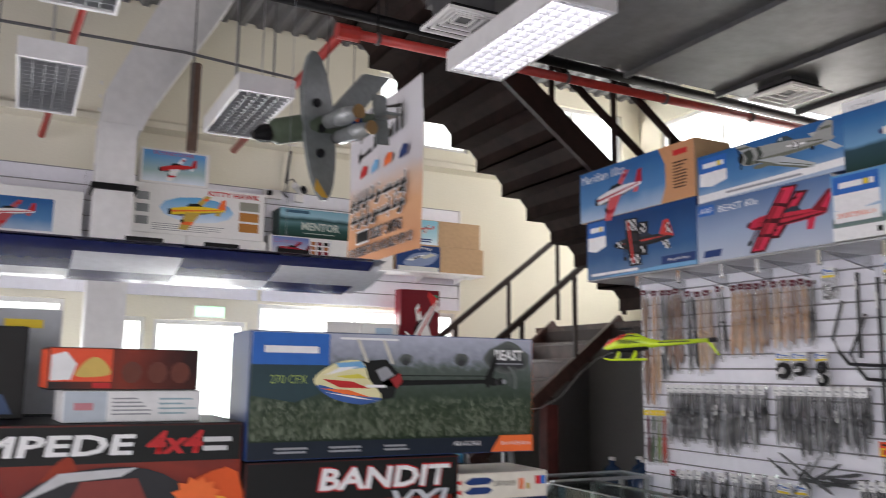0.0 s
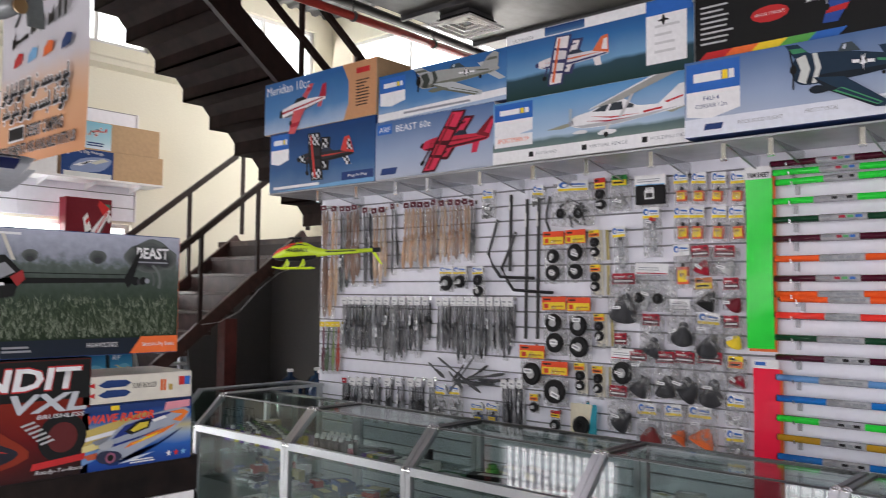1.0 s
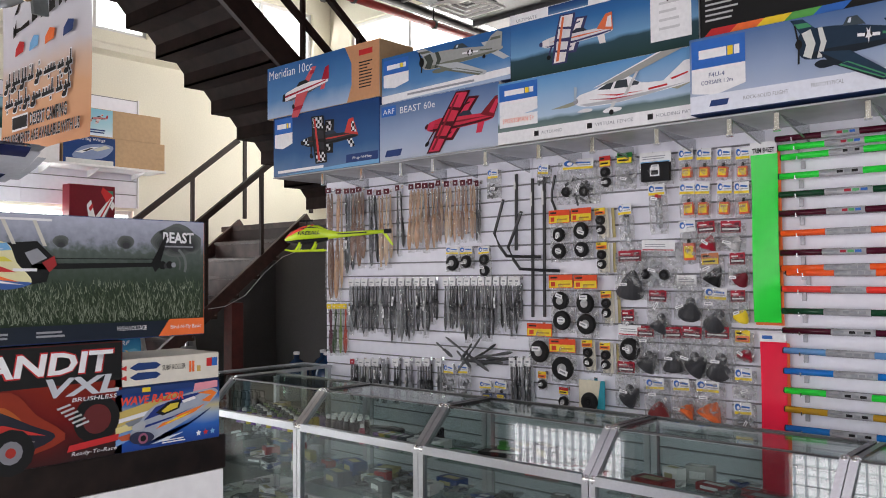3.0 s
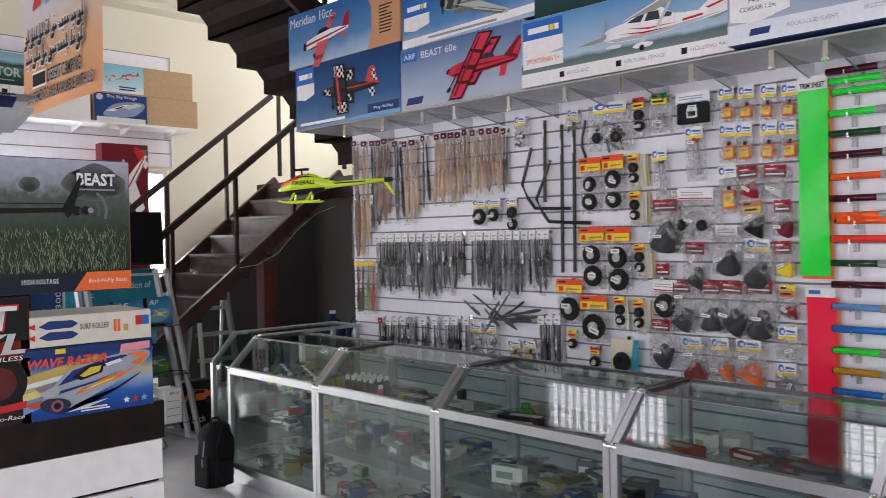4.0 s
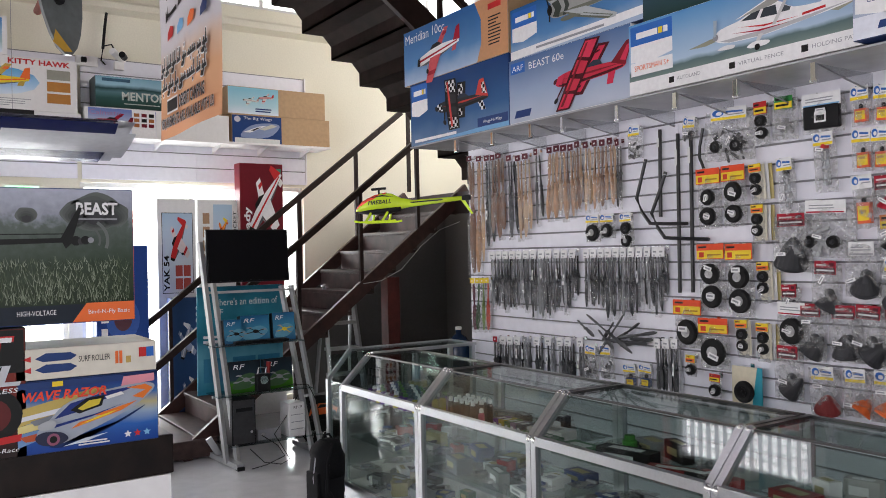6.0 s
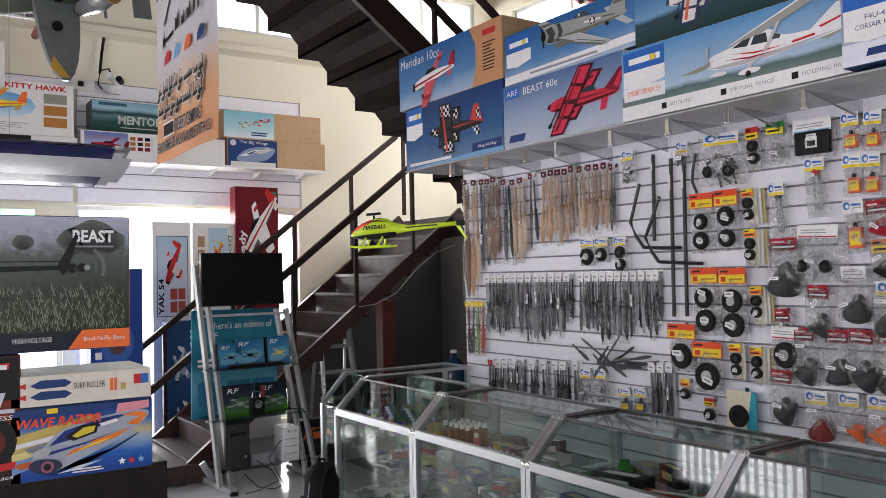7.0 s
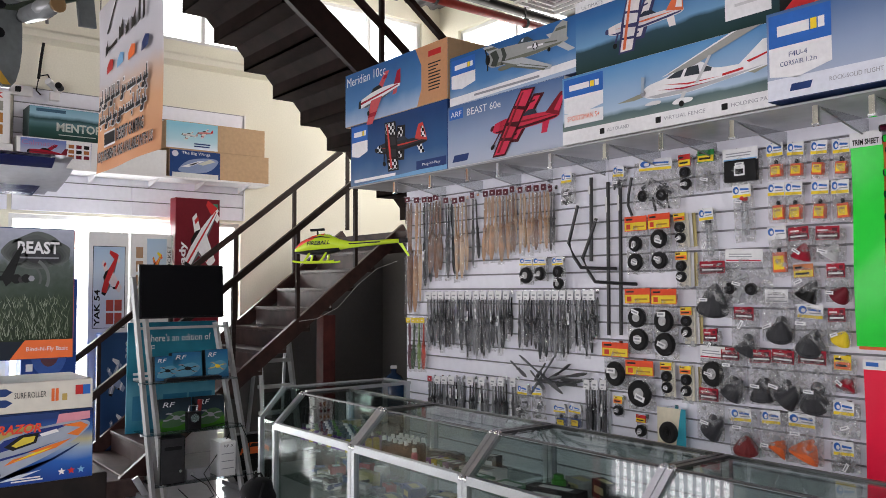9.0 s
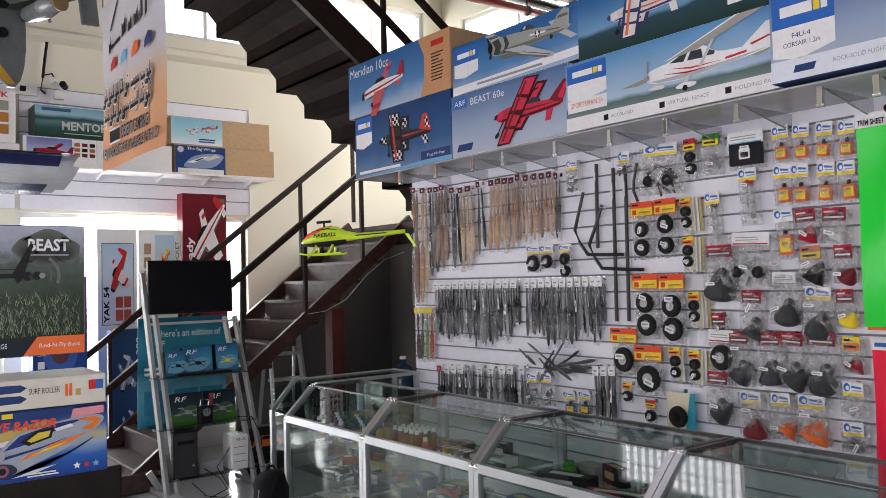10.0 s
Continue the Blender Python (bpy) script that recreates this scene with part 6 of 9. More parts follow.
part("strut", tube(((0, 0.000, 0.000), (0, 0.055, -0.122), (0, 0.112, -0.234), (0, 0.067, -0.318), (0, 0.015, -0.379), (0, -0.148, -0.389), (0, -0.293, -0.395)), 0.011, 6), CARBON, c)
part("hook", rod((0.035, 0, -0.02), (-0.02, 0, -0.015), 0.003, 6), CHROME, c)
c = thing("bent_strut", pose(XW - 0.03, 3.303, 2.333), "short bent grey strut hung on a hook", "strut")
part("strut", tube(((0, 0.000, 0.000), (0, 0.024, -0.099), (0, 0.028, -0.158), (0, -0.001, -0.224)), 0.009, 6), GREYPROP, c)
c = thing("loose_propeller", pose(XW - 0.061, 4.006, 1.149, 0, 0, -90), "loose grey propeller fanned out on a hook", "propeller", "loose propellers")
L = 0.335
shared("blade", ("loose", round(L, 2)), lambda: blade_mesh(L, 0.026), GREYPROP, c, pose(0, 0, 0, 0, 40, 0) @ Matrix.Translation((0, 0, L / 2)))
part("hook", rod((0, 0.05, 0), (0, -0.01, 0), 0.003, 6), CHROME, c)
c = thing("loose_propeller", pose(XW - 0.070, 4.018, 1.157, 0, 0, -90), "loose grey propeller fanned out on a hook", "propeller", "loose propellers")
L = 0.438
shared("blade", ("loose", round(L, 2)), lambda: blade_mesh(L, 0.026), GREYPROP, c, pose(0, 0, 0, 0, 119, 0) @ Matrix.Translation((0, 0, L / 2)))
part("hook", rod((0, 0.05, 0), (0, -0.01, 0), 0.003, 6), CHROME, c)
c = thing("loose_propeller", pose(XW - 0.062, 4.029, 1.168, 0, 0, -90), "loose grey propeller fanned out on a hook", "propeller", "loose propellers")
L = 0.153
shared("blade", ("loose", round(L, 2)), lambda: blade_mesh(L, 0.026), GREYPROP, c, pose(0, 0, 0, 0, 40, 0) @ Matrix.Translation((0, 0, L / 2)))
part("hook", rod((0, 0.05, 0), (0, -0.01, 0), 0.003, 6), CHROME, c)
c = thing("loose_propeller", pose(XW - 0.048, 3.892, 1.166, 0, 0, -90), "loose grey propeller fanned out on a hook", "propeller", "loose propellers")
L = 0.256
shared("blade", ("loose", round(L, 2)), lambda: blade_mesh(L, 0.026), GREYPROP, c, pose(0, 0, 0, 0, 59, 0) @ Matrix.Translation((0, 0, L / 2)))
part("hook", rod((0, 0.05, 0), (0, -0.01, 0), 0.003, 6), CHROME, c)
c = thing("loose_propeller", pose(XW - 0.055, 3.892, 1.113, 0, 0, -90), "loose grey propeller fanned out on a hook", "propeller", "loose propellers")
L = 0.344
shared("blade", ("loose", round(L, 2)), lambda: blade_mesh(L, 0.026), GREYPROP, c, pose(0, 0, 0, 0, 90, 0) @ Matrix.Translation((0, 0, L / 2)))
part("hook", rod((0, 0.05, 0), (0, -0.01, 0), 0.003, 6), CHROME, c)
c = thing("loose_propeller", pose(XW - 0.081, 3.772, 1.163, 0, 0, -90), "loose grey propeller fanned out on a hook", "propeller", "loose propellers")
L = 0.309
shared("blade", ("loose", round(L, 2)), lambda: blade_mesh(L, 0.026), GREYPROP, c, pose(0, 0, 0, 0, 80, 0) @ Matrix.Translation((0, 0, L / 2)))
part("hook", rod((0, 0.05, 0), (0, -0.01, 0), 0.003, 6), CHROME, c)
c = thing("loose_propeller", pose(XW - 0.042, 3.810, 1.114, 0, 0, -90), "loose grey propeller fanned out on a hook", "propeller", "loose propellers")
L = 0.285
shared("blade", ("loose", round(L, 2)), lambda: blade_mesh(L, 0.026), GREYPROP, c, pose(0, 0, 0, 0, 77, 0) @ Matrix.Translation((0, 0, L / 2)))
part("hook", rod((0, 0.05, 0), (0, -0.01, 0), 0.003, 6), CHROME, c)
c = thing("loose_propeller", pose(XW - 0.042, 3.732, 1.139, 0, 0, -90), "loose grey propeller fanned out on a hook", "propeller", "loose propellers")
L = 0.273
shared("blade", ("loose", round(L, 2)), lambda: blade_mesh(L, 0.026), GREYPROP, c, pose(0, 0, 0, 0, 86, 0) @ Matrix.Translation((0, 0, L / 2)))
part("hook", rod((0, 0.05, 0), (0, -0.01, 0), 0.003, 6), CHROME, c)
c = thing("loose_propeller", pose(XW - 0.071, 4.043, 1.118, 0, 0, -90), "loose grey propeller fanned out on a hook", "propeller", "loose propellers")
L = 0.167
shared("blade", ("loose", round(L, 2)), lambda: blade_mesh(L, 0.026), GREYPROP, c, pose(0, 0, 0, 0, 130, 0) @ Matrix.Translation((0, 0, L / 2)))
part("hook", rod((0, 0.05, 0), (0, -0.01, 0), 0.003, 6), CHROME, c)
c = thing("loose_propeller", pose(XW - 0.054, 4.238, 1.172, 0, 0, -90), "loose grey propeller fanned out on a hook", "propeller", "loose propellers")
L = 0.178
shared("blade", ("loose", round(L, 2)), lambda: blade_mesh(L, 0.026), GREYPROP, c, pose(0, 0, 0, 0, 122, 0) @ Matrix.Translation((0, 0, L / 2)))
part("hook", rod((0, 0.05, 0), (0, -0.01, 0), 0.003, 6), CHROME, c)
structure("high_shelf", box(3.70, XW - 0.002, 0.2, 5.62, 2.463, 2.472), mat("grey_acrylic_shelf", (0.42, 0.43, 0.45), 0.25, grain=0.08, scale=8), "long grey acrylic shelf under the model boxes")
for y in (5.06, 4.64, 4.25, 3.96, 3.52, 3.12, 2.76, 2.37, 1.98, 1.75, 1.35, 0.7):
    shelf_bracket(y)
# kit boxes stacked on the display stand


def kit(x, z, w, h, dep, front, label, body=None, y=PY - 0.03, turn=0.0):
    return carton("kit_box", x, y, z, w, h, dep, front, label, turn, body, "kit boxes on the display stand")


c = kit(0.645, PZ + 0.001, 0.27, 0.145, 0.19, WAVE, "blue kit box printed with a racing boat", NAVY)
words("WAVE RAZOR", 0.01, 0.165, 0.106, 0.019, ink(0.80, 0.08, 0.04), c, 0.0115, 0.25, bold=0.03)
part("title_band", rect(0.004, 0.2, 0.13, 0.142, 0.0025), NAVY, c)
part("title_mark", rect(0.065, 0.085, 0.131, 0.141, 0.0035), YELLOW, c)
part("corner_panel", flat(((0.195, 0.118), (0.262, 0.124), (0.262, 0.14), (0.2, 0.138)), 0.003), ink(0.75, 0.3, 0.35), c)
p = Print(c, 0.0016)
for k, (a, b, m) in enumerate(((0.62, 0.40, ink(0.55, 0.42, 0.12)), (0.40, 0.30, ink(0.72, 0.62, 0.26)), (0.52, 0.46, ink(0.75, 0.76, 0.78)), (0.30, 0.12, ink(0.16, 0.30, 0.55)))):
    p.put("speed_streak", ((0.01, b), (0.01, a), (0.55 + 0.1 * k, a + 0.22), (0.75 - 0.08 * k, a + 0.10)), m)
HULL, HULLBLUE, HOT = ink(0.36, 0.40, 0.47), ink(0.02, 0.04, 0.20), ink(0.82, 0.20, 0.03)
p.put("shadow", ((0.22, 0.10), (0.50, 0.16), (0.76, 0.36), (0.90, 0.52), (0.70, 0.34), (0.44, 0.12), (0.30, 0.06)), ink(0.01, 0.03, 0.12), True)
p.put("fin", ((0.09, 0.46), (0.24, 0.52), (0.27, 0.41), (0.12, 0.40)), ink(0.22, 0.24, 0.27))
p.put("fin", ((0.02, 0.26), (0.16, 0.30), (0.19, 0.20), (0.06, 0.19)), ink(0.50, 0.10, 0.04))
p.put("hull", ((0.13, 0.26), (0.23, 0.48), (0.36, 0.68), (0.64, 0.80), (0.90, 0.84), (0.97, 0.77), (0.88, 0.60), (0.71, 0.42), (0.45, 0.22), (0.26, 0.11)), HULL, True)
p.put("deck", ((0.25, 0.46), (0.36, 0.65), (0.62, 0.77), (0.84, 0.81), (0.60, 0.66), (0.40, 0.52)), HULLBLUE)
p.put("nose", ((0.76, 0.79), (0.90, 0.82), (0.955, 0.76), (0.88, 0.62), (0.80, 0.66), (0.90, 0.74)), HOT)
p.put("flame", ((0.36, 0.30), (0.72, 0.48), (0.84, 0.60), (0.62, 0.50), (0.50, 0.46), (0.60, 0.44), (0.42, 0.38)), HOT)
p.put("flame", ((0.42, 0.34), (0.62, 0.44), (0.70, 0.50), (0.54, 0.43)), YELLOW)
p.put("cockpit", ((0.36, 0.56), (0.47, 0.70), (0.60, 0.72), (0.58, 0.58), (0.42, 0.50)), INKBLACK)
p.put("cockpit_glass", ((0.41, 0.57), (0.49, 0.67), (0.575, 0.68), (0.56, 0.60), (0.44, 0.54)), ink(0.66, 0.52, 0.05))
p.put("side_line", ((0.24, 0.34), (0.50, 0.44), (0.74, 0.58), (0.52, 0.47), (0.24, 0.38)), HULLBLUE)
p.put("deck_number", ((0.60, 0.70), (0.72, 0.75), (0.74, 0.71), (0.62, 0.66)), WHITE)
p.put("engine", ((0.12, 0.24), (0.18, 0.30), (0.30, 0.27), (0.34, 0.17), (0.25, 0.10), (0.15, 0.14)), ink(0.03, 0.035, 0.07), True)
p.disc("nozzle", 0.24, 0.19, 0.045, ink(0.30, 0.10, 0.16))
p.disc("nozzle_core", 0.24, 0.19, 0.026, INKBLACK)
p.put("engine_side", ((0.14, 0.40), (0.22, 0.46), (0.26, 0.42), (0.24, 0.34), (0.16, 0.33)), ink(0.42, 0.44, 0.46), True)
p.put("spray", ((0.30, 0.08), (0.46, 0.16), (0.62, 0.20), (0.44, 0.10)), ink(0.6, 0.68, 0.78))
for u, m in ((0.205, WHITE), (0.224, RED), (0.243, SKYBLUE)):
    part("printed_star", flat([(u + 0.008 * (1 if k % 2 == 0 else 0.45) * math.sin(k * 0.6283), 0.02 + 0.008 * (1 if k % 2 == 0 else 0.45) * math.cos(k * 0.6283)) for k in range(10)], 0.0115), m, c)
bars(c, 0.11, 0.195, 0.008, 0.018, 2, WHITE, 0.0115, 4)
c = kit(0.645, PZ + 0.147, 0.268, 0.062, 0.18, ink(0.72, 0.68, 0.58), "cream kit box of a small boat motor", mat("cream_card", (0.72, 0.67, 0.57), 0.5))
words("SURF ROLLER", 0.115, 0.175, 0.03, 0.012, INKBLACK, c, 0.003)
for v in (0.042, 0.02):
    part("printed_hull", flat(((0.035, v), (0.055, v + 0.01), (0.1, v + 0.009), (0.112, v + 0.002), (0.1, v - 0.006), (0.05, v - 0.007)), 0.002), NAVY, c)
    part("printed_arrow", flat(((0.012, v), (0.028, v + 0.006), (0.028, v - 0.006)), 0.002), RED, c)
part("logo_block", rect(0.232, 0.247, 0.03, 0.05, 0.002), RED, c)
part("logo_block", rect(0.247, 0.262, 0.03, 0.05, 0.002), BLUE, c)
for u in (0.185, 0.193):
    part("printed_cell", rect(u, u + 0.006, 0.02, 0.046, 0.002), ORANGE, c)
part("printed_motor", rect(0.206, 0.216, 0.02, 0.034, 0.002), ink(0.5, 0.35, 0.1), c)

c = kit(0.165, PZ + 0.001, 0.50, 0.252, 0.2, FIRE, "black and red truck kit box with bold lettering", BLACK)
part("title_panel", rect(0.004, 0.496, 0.165, 0.248, 0.002), INKBLACK, c)
words("BANDIT", 0.155, 0.48, 0.185, 0.052, RED, c, 0.0032, 0.12, bold=0.045)
words("BANDIT", 0.16, 0.476, 0.188, 0.046, WHITE, c, 0.004, 0.12, bold=0.03)
words("VXL", 0.33, 0.49, 0.14, 0.04, ink(0.55, 0.57, 0.6), c, 0.004, 0.2, bold=0.03)
words("BRUSHLESS", 0.385, 0.485, 0.127, 0.009, WHITE, c, 0.004, 0.15)
part("printed_tyre", flat([(0.44 + 0.052 * math.cos(k * 0.3491), 0.085 + 0.052 * math.sin(k * 0.3491)) for k in range(18)], 0.003), INKBLACK, c)
part("printed_rim", flat([(0.44 + 0.032 * math.cos(k * 0.3491), 0.085 + 0.032 * math.sin(k * 0.3491)) for k in range(18)], 0.0036), ink(0.12, 0.02, 0.02), c)
p = Print(c, 0.0042)
p.put("flame", ((0.02, 0.10), (0.06, 0.50), (0.16, 0.66), (0.34, 0.60), (0.52, 0.64), (0.62, 0.44), (0.74, 0.20), (0.4, 0.06)), ink(0.26, 0.03, 0.012), True)
p.put("flame", ((0.06, 0.14), (0.12, 0.42), (0.24, 0.54), (0.40, 0.50), (0.50, 0.52), (0.58, 0.30), (0.4, 0.12)), ink(0.42, 0.10, 0.02), True)
p.put("body", ((0.03, 0.20), (0.10, 0.42), (0.26, 0.58), (0.42, 0.54), (0.60, 0.36), (0.70, 0.24), (0.56, 0.14), (0.28, 0.12)), ink(0.02, 0.02, 0.03), True)
p.put("canopy", ((0.20, 0.42), (0.28, 0.55), (0.38, 0.53), (0.40, 0.42)), ink(0.08, 0.09, 0.12), True)
p.put("body_trim", ((0.10, 0.36), (0.28, 0.44), (0.50, 0.38), (0.66, 0.26), (0.48, 0.32), (0.26, 0.36)), ink(0.55, 0.04, 0.03))
p.put("body_trim", ((0.30, 0.30), (0.46, 0.30), (0.62, 0.22), (0.44, 0.24)), ink(0.55, 0.50, 0.48))
for u, v, r in ((0.12, 0.16, 0.085), (0.52, 0.16, 0.095)):
    p.disc("tyre", u, v, r, INKBLACK)
    p.disc("rim", u, v, r * 0.5, ink(0.22, 0.22, 0.24))
    p.disc("rim_centre", u, v, r * 0.22, ink(0.35, 0.03, 0.02))
for k in range(6):
    part("printed_spring_coil", flat(((0.35 + k * 0.008, 0.118 - k * 0.008), (0.378 + k * 0.008, 0.126 - k * 0.008), (0.38 + k * 0.008, 0.122 - k * 0.008), (0.352 + k * 0.008, 0.114 - k * 0.008)), 0.0105), ink(0.5, 0.5, 0.5), c)
part("logo_bar", flat(((0.375, 0.022), (0.488, 0.032), (0.49, 0.046), (0.38, 0.036)), 0.0036), RED, c)
words("Ready-To-Race", 0.385, 0.485, 0.01, 0.011, WHITE, c, 0.0036, 0.2)
part("printed_panel", rect(0.0, 0.12, 0.005, 0.04, 0.003), ink(0.25, 0.27, 0.04), c)

BZ = PZ + 0.255
c = kit(0.165, BZ, 0.706, 0.272, 0.17, GRASS, "helicopter kit box printed with a grass field", NAVY)
part("side_edge", box(0.7, 0.7062, 0.001, 0.168, 0.002, 0.27), ORANGE, c, "orange box edge")
part("strip", rect(0.002, 0.704, 0.002, 0.038, 0.0022), ink(0.012, 0.018, 0.03), c)
part("corner_panel", flat(((0.585, 0.002), (0.704, 0.002), (0.704, 0.04), (0.612, 0.04)), 0.0032), ORANGE, c)
words("Bind-N-Fly Basic", 0.615, 0.695, 0.015, 0.011, WHITE, c, 0.0045)
words("HIGH-VOLTAGE", 0.485, 0.555, 0.019, 0.010, WHITE, c, 0.0045)
words("BEAST", 0.595, 0.675, 0.218, 0.026, WHITE, c, 0.0035, bold=0.03)
for k, u in enumerate((0.06, 0.18, 0.31)):
    bars(c, u, u + 0.08, 0.012, 0.028, 2, GREYINK, 0.0035, 5 + k)
bars(c, 0.595, 0.675, 0.207, 0.213, 1, GREYINK, 0.0035, 2)
part("badge", rect(0.004, 0.175, 0.2, 0.268, 0.0024), BLUE, c)
part("badge_shield", flat(((0.004, 0.135), (0.1, 0.12), (0.175, 0.145), (0.175, 0.2), (0.004, 0.2)), 0.0024), ink(0.03, 0.06, 0.07), c)
part("logo_bar", rect(0.03, 0.15, 0.225, 0.24, 0.0035), WHITE, c)
words("270 CFX", 0.045, 0.125, 0.16, 0.018, ink(0.3, 0.4, 0.1), c, 0.0035)
for tone, seed in ((ink(0.02, 0.035, 0.015), 1), (ink(0.09, 0.12, 0.07), 2), (ink(0.26, 0.30, 0.22), 3)):
    rr, bm = random.Random(seed), bmesh.new()
    for k in range(1100):
        u, v = rr.uniform(0.006, 0.695), 0.04 + 0.085 * rr.random() ** 1.3
        hh, ww, lean_ = rr.uniform(0.006, 0.02) * (1.3 - 5 * (v - 0.04)), rr.uniform(0.0008, 0.002), rr.uniform(-0.008, 0.008)
        bm.faces.new([bm.verts.new(p) for p in ((u, -0.0016 - 0.0001 * seed, v), (u + ww, -0.0016 - 0.0001 * seed, v), (u + lean_, -0.0016 - 0.0001 * seed, v + hh))])
    tagged(part("printed_grass", bm, tone, c), "", "", "", "stuff")
for u, v, r in ((0.36, 0.216, 0.010), (0.505, 0.218, 0.012), (0.60, 0.222, 0.020), (0.632, 0.224, 0.030), (0.665, 0.220, 0.020)):
    for k, tone in enumerate((0.12, 0.10, 0.08, 0.06, 0.045)):
        part("printed_tree", flat(smooth([(u + r * (1.7 - 0.24 * k) * math.cos(a * 0.5236) * random.uniform(0.9, 1.08), v - 0.002 * k + r * (1.3 - 0.18 * k) * math.sin(a * 0.5236) * random.uniform(0.9, 1.08)) for a in range(12)]), 0.0014 + 0.0002 * k), ink(tone, tone * 1.12, tone * 1.05), c)
for k, (u, v, r) in enumerate(((0.594, 0.166, 0.010), (0.604, 0.165, 0.007), (0.612, 0.167, 0.009), (0.622, 0.167, 0.006))):
    part("printed_tail_gear", flat([(u + r * math.cos(a * 0.6283), v + r * math.sin(a * 0.6283)) for a in range(10)], 0.0034 + 0.0002 * k), (INKBLACK, DARK, INKBLACK, GREYINK)[k], c)
for r, tone in ((0.046, 0.15), (0.030, 0.11)):
    part("printed_rotor_sweep", flat([(0.612 + r * math.cos(a * 0.2), 0.167 + r * math.sin(a * 0.2)) for a in range(-2, 6)] + [(0.612 + r * 0.86 * math.cos(a * 0.2), 0.167 + r * 0.86 * math.sin(a * 0.2)) for a in range(5, -3, -1)], 0.0026), ink(tone, tone * 1.1, tone * 1.05), c)
part("printed_boom", flat(((0.3, 0.168), (0.585, 0.172), (0.585, 0.163), (0.3, 0.155)), 0.0032), INKBLACK, c)
part("printed_boom_strut", flat(((0.33, 0.18), (0.58, 0.181), (0.58, 0.179), (0.33, 0.178)), 0.0032), INKBLACK, c)
part("printed_fin", flat(((0.565, 0.17), (0.6, 0.235), (0.606, 0.232), (0.585, 0.16), (0.575, 0.15)), 0.0038), INKBLACK, c)
part("printed_rotor_mast", flat(((0.2, 0.262), (0.34, 0.262), (0.34, 0.257), (0.2, 0.257)), 0.0032), WHITE, c)
part("printed_gearbox", flat(((0.24, 0.15), (0.25, 0.21), (0.31, 0.215), (0.345, 0.18), (0.33, 0.13), (0.27, 0.12)), 0.0032), INKBLACK, c)
part("printed_canopy", flat(smooth(((0.14, 0.168), (0.19, 0.205), (0.25, 0.21), (0.27, 0.17), (0.3, 0.13), (0.24, 0.12), (0.18, 0.135))), 0.0038), ink(0.75, 0.7, 0.4), c)
part("printed_canopy_trim", flat(smooth(((0.15, 0.158), (0.24, 0.135), (0.3, 0.128), (0.25, 0.115), (0.18, 0.13))), 0.0044), ink(0.05, 0.12, 0.35), c)
part("printed_canopy_trim", flat(((0.19, 0.205), (0.25, 0.21), (0.26, 0.196), (0.2, 0.19)), 0.0044), SKYBLUE, c)
for k, (q, m) in enumerate(((((0.165, 0.178), (0.20, 0.196), (0.245, 0.198), (0.20, 0.186)), WHITE), (((0.155, 0.150), (0.22, 0.147), (0.275, 0.130), (0.21, 0.138)), ORANGE), (((0.19, 0.176), (0.245, 0.182), (0.262, 0.172), (0.22, 0.172)), ink(0.70, 0.62, 0.08)), (((0.165, 0.142), (0.23, 0.134), (0.285, 0.124), (0.24, 0.128)), WHITE))):
    part("printed_canopy_trim", flat(q, 0.0050 + 0.0003 * k), m, c)
for q in (((0.238, 0.258), (0.246, 0.258), (0.268, 0.208), (0.260, 0.208)), ((0.300, 0.258), (0.308, 0.258), (0.330, 0.205), (0.322, 0.205))):
    part("printed_skid", flat(q, 0.0036), ink(0.62, 0.60, 0.52), c)
for q, m in ((((0.285, 0.19), (0.31, 0.20), (0.33, 0.18), (0.30, 0.165)), GREYINK), (((0.32, 0.17), (0.345, 0.185), (0.35, 0.165), (0.335, 0.15)), ink(0.35, 0.03, 0.03)), (((0.262, 0.158), (0.31, 0.158), (0.31, 0.152), (0.262, 0.152)), WHITE)):
    part("printed_gear", flat(q, 0.0048), m, c)
part("printed_canopy_trim", flat(((0.16, 0.17), (0.23, 0.165), (0.27, 0.15), (0.2, 0.152)), 0.0044), RED, c)

c = kit(-0.62, PZ + 0.001, 0.78, 0.335, 0.3, FIRE, "black and red monster truck kit box", BLACK, PY - 0.02)
part("title_panel", rect(0.004, 0.776, 0.26, 0.33, 0.002), INKBLACK, c)
words("STAMPEDE", 0.13, 0.57, 0.275, 0.04, WHITE, c, 0.004, 0.1, bold=0.03)
words("4x4", 0.59, 0.7, 0.275, 0.045, RED, c, 0.004, 0.2, bold=0.03)
bars(c, 0.7, 0.77, 0.275, 0.31, 2, ink(0.6, 0.6, 0.6), 0.004, 3)
p = Print(c, 0.0024)
for k, (u, v) in enumerate(((0.30, 0.30), (0.42, 0.62), (0.58, 0.70), (0.78, 0.60), (0.92, 0.38))):
    p.put("flame", ((u - 0.10, v - 0.22), (u - 0.05, v + 0.02), (u, v + 0.12), (u + 0.03, v), (u + 0.10, v - 0.2)), (ink(0.30, 0.035, 0.012), ink(0.22, 0.012, 0.01))[k % 2], True)
p.put("fire", ((0.74, 0.10), (0.76, 0.46), (0.84, 0.62), (0.99, 0.70), (0.99, 0.06)), ink(0.70, 0.10, 0.02), True)
p.put("fire", ((0.80, 0.16), (0.84, 0.44), (0.92, 0.56), (0.98, 0.50), (0.98, 0.14)), ink(0.85, 0.42, 0.04), True)
p.put("bonnet", ((0.20, 0.30), (0.30, 0.46), (0.46, 0.58), (0.58, 0.56), (0.60, 0.34), (0.36, 0.22)), ink(0.22, 0.22, 0.23), True)
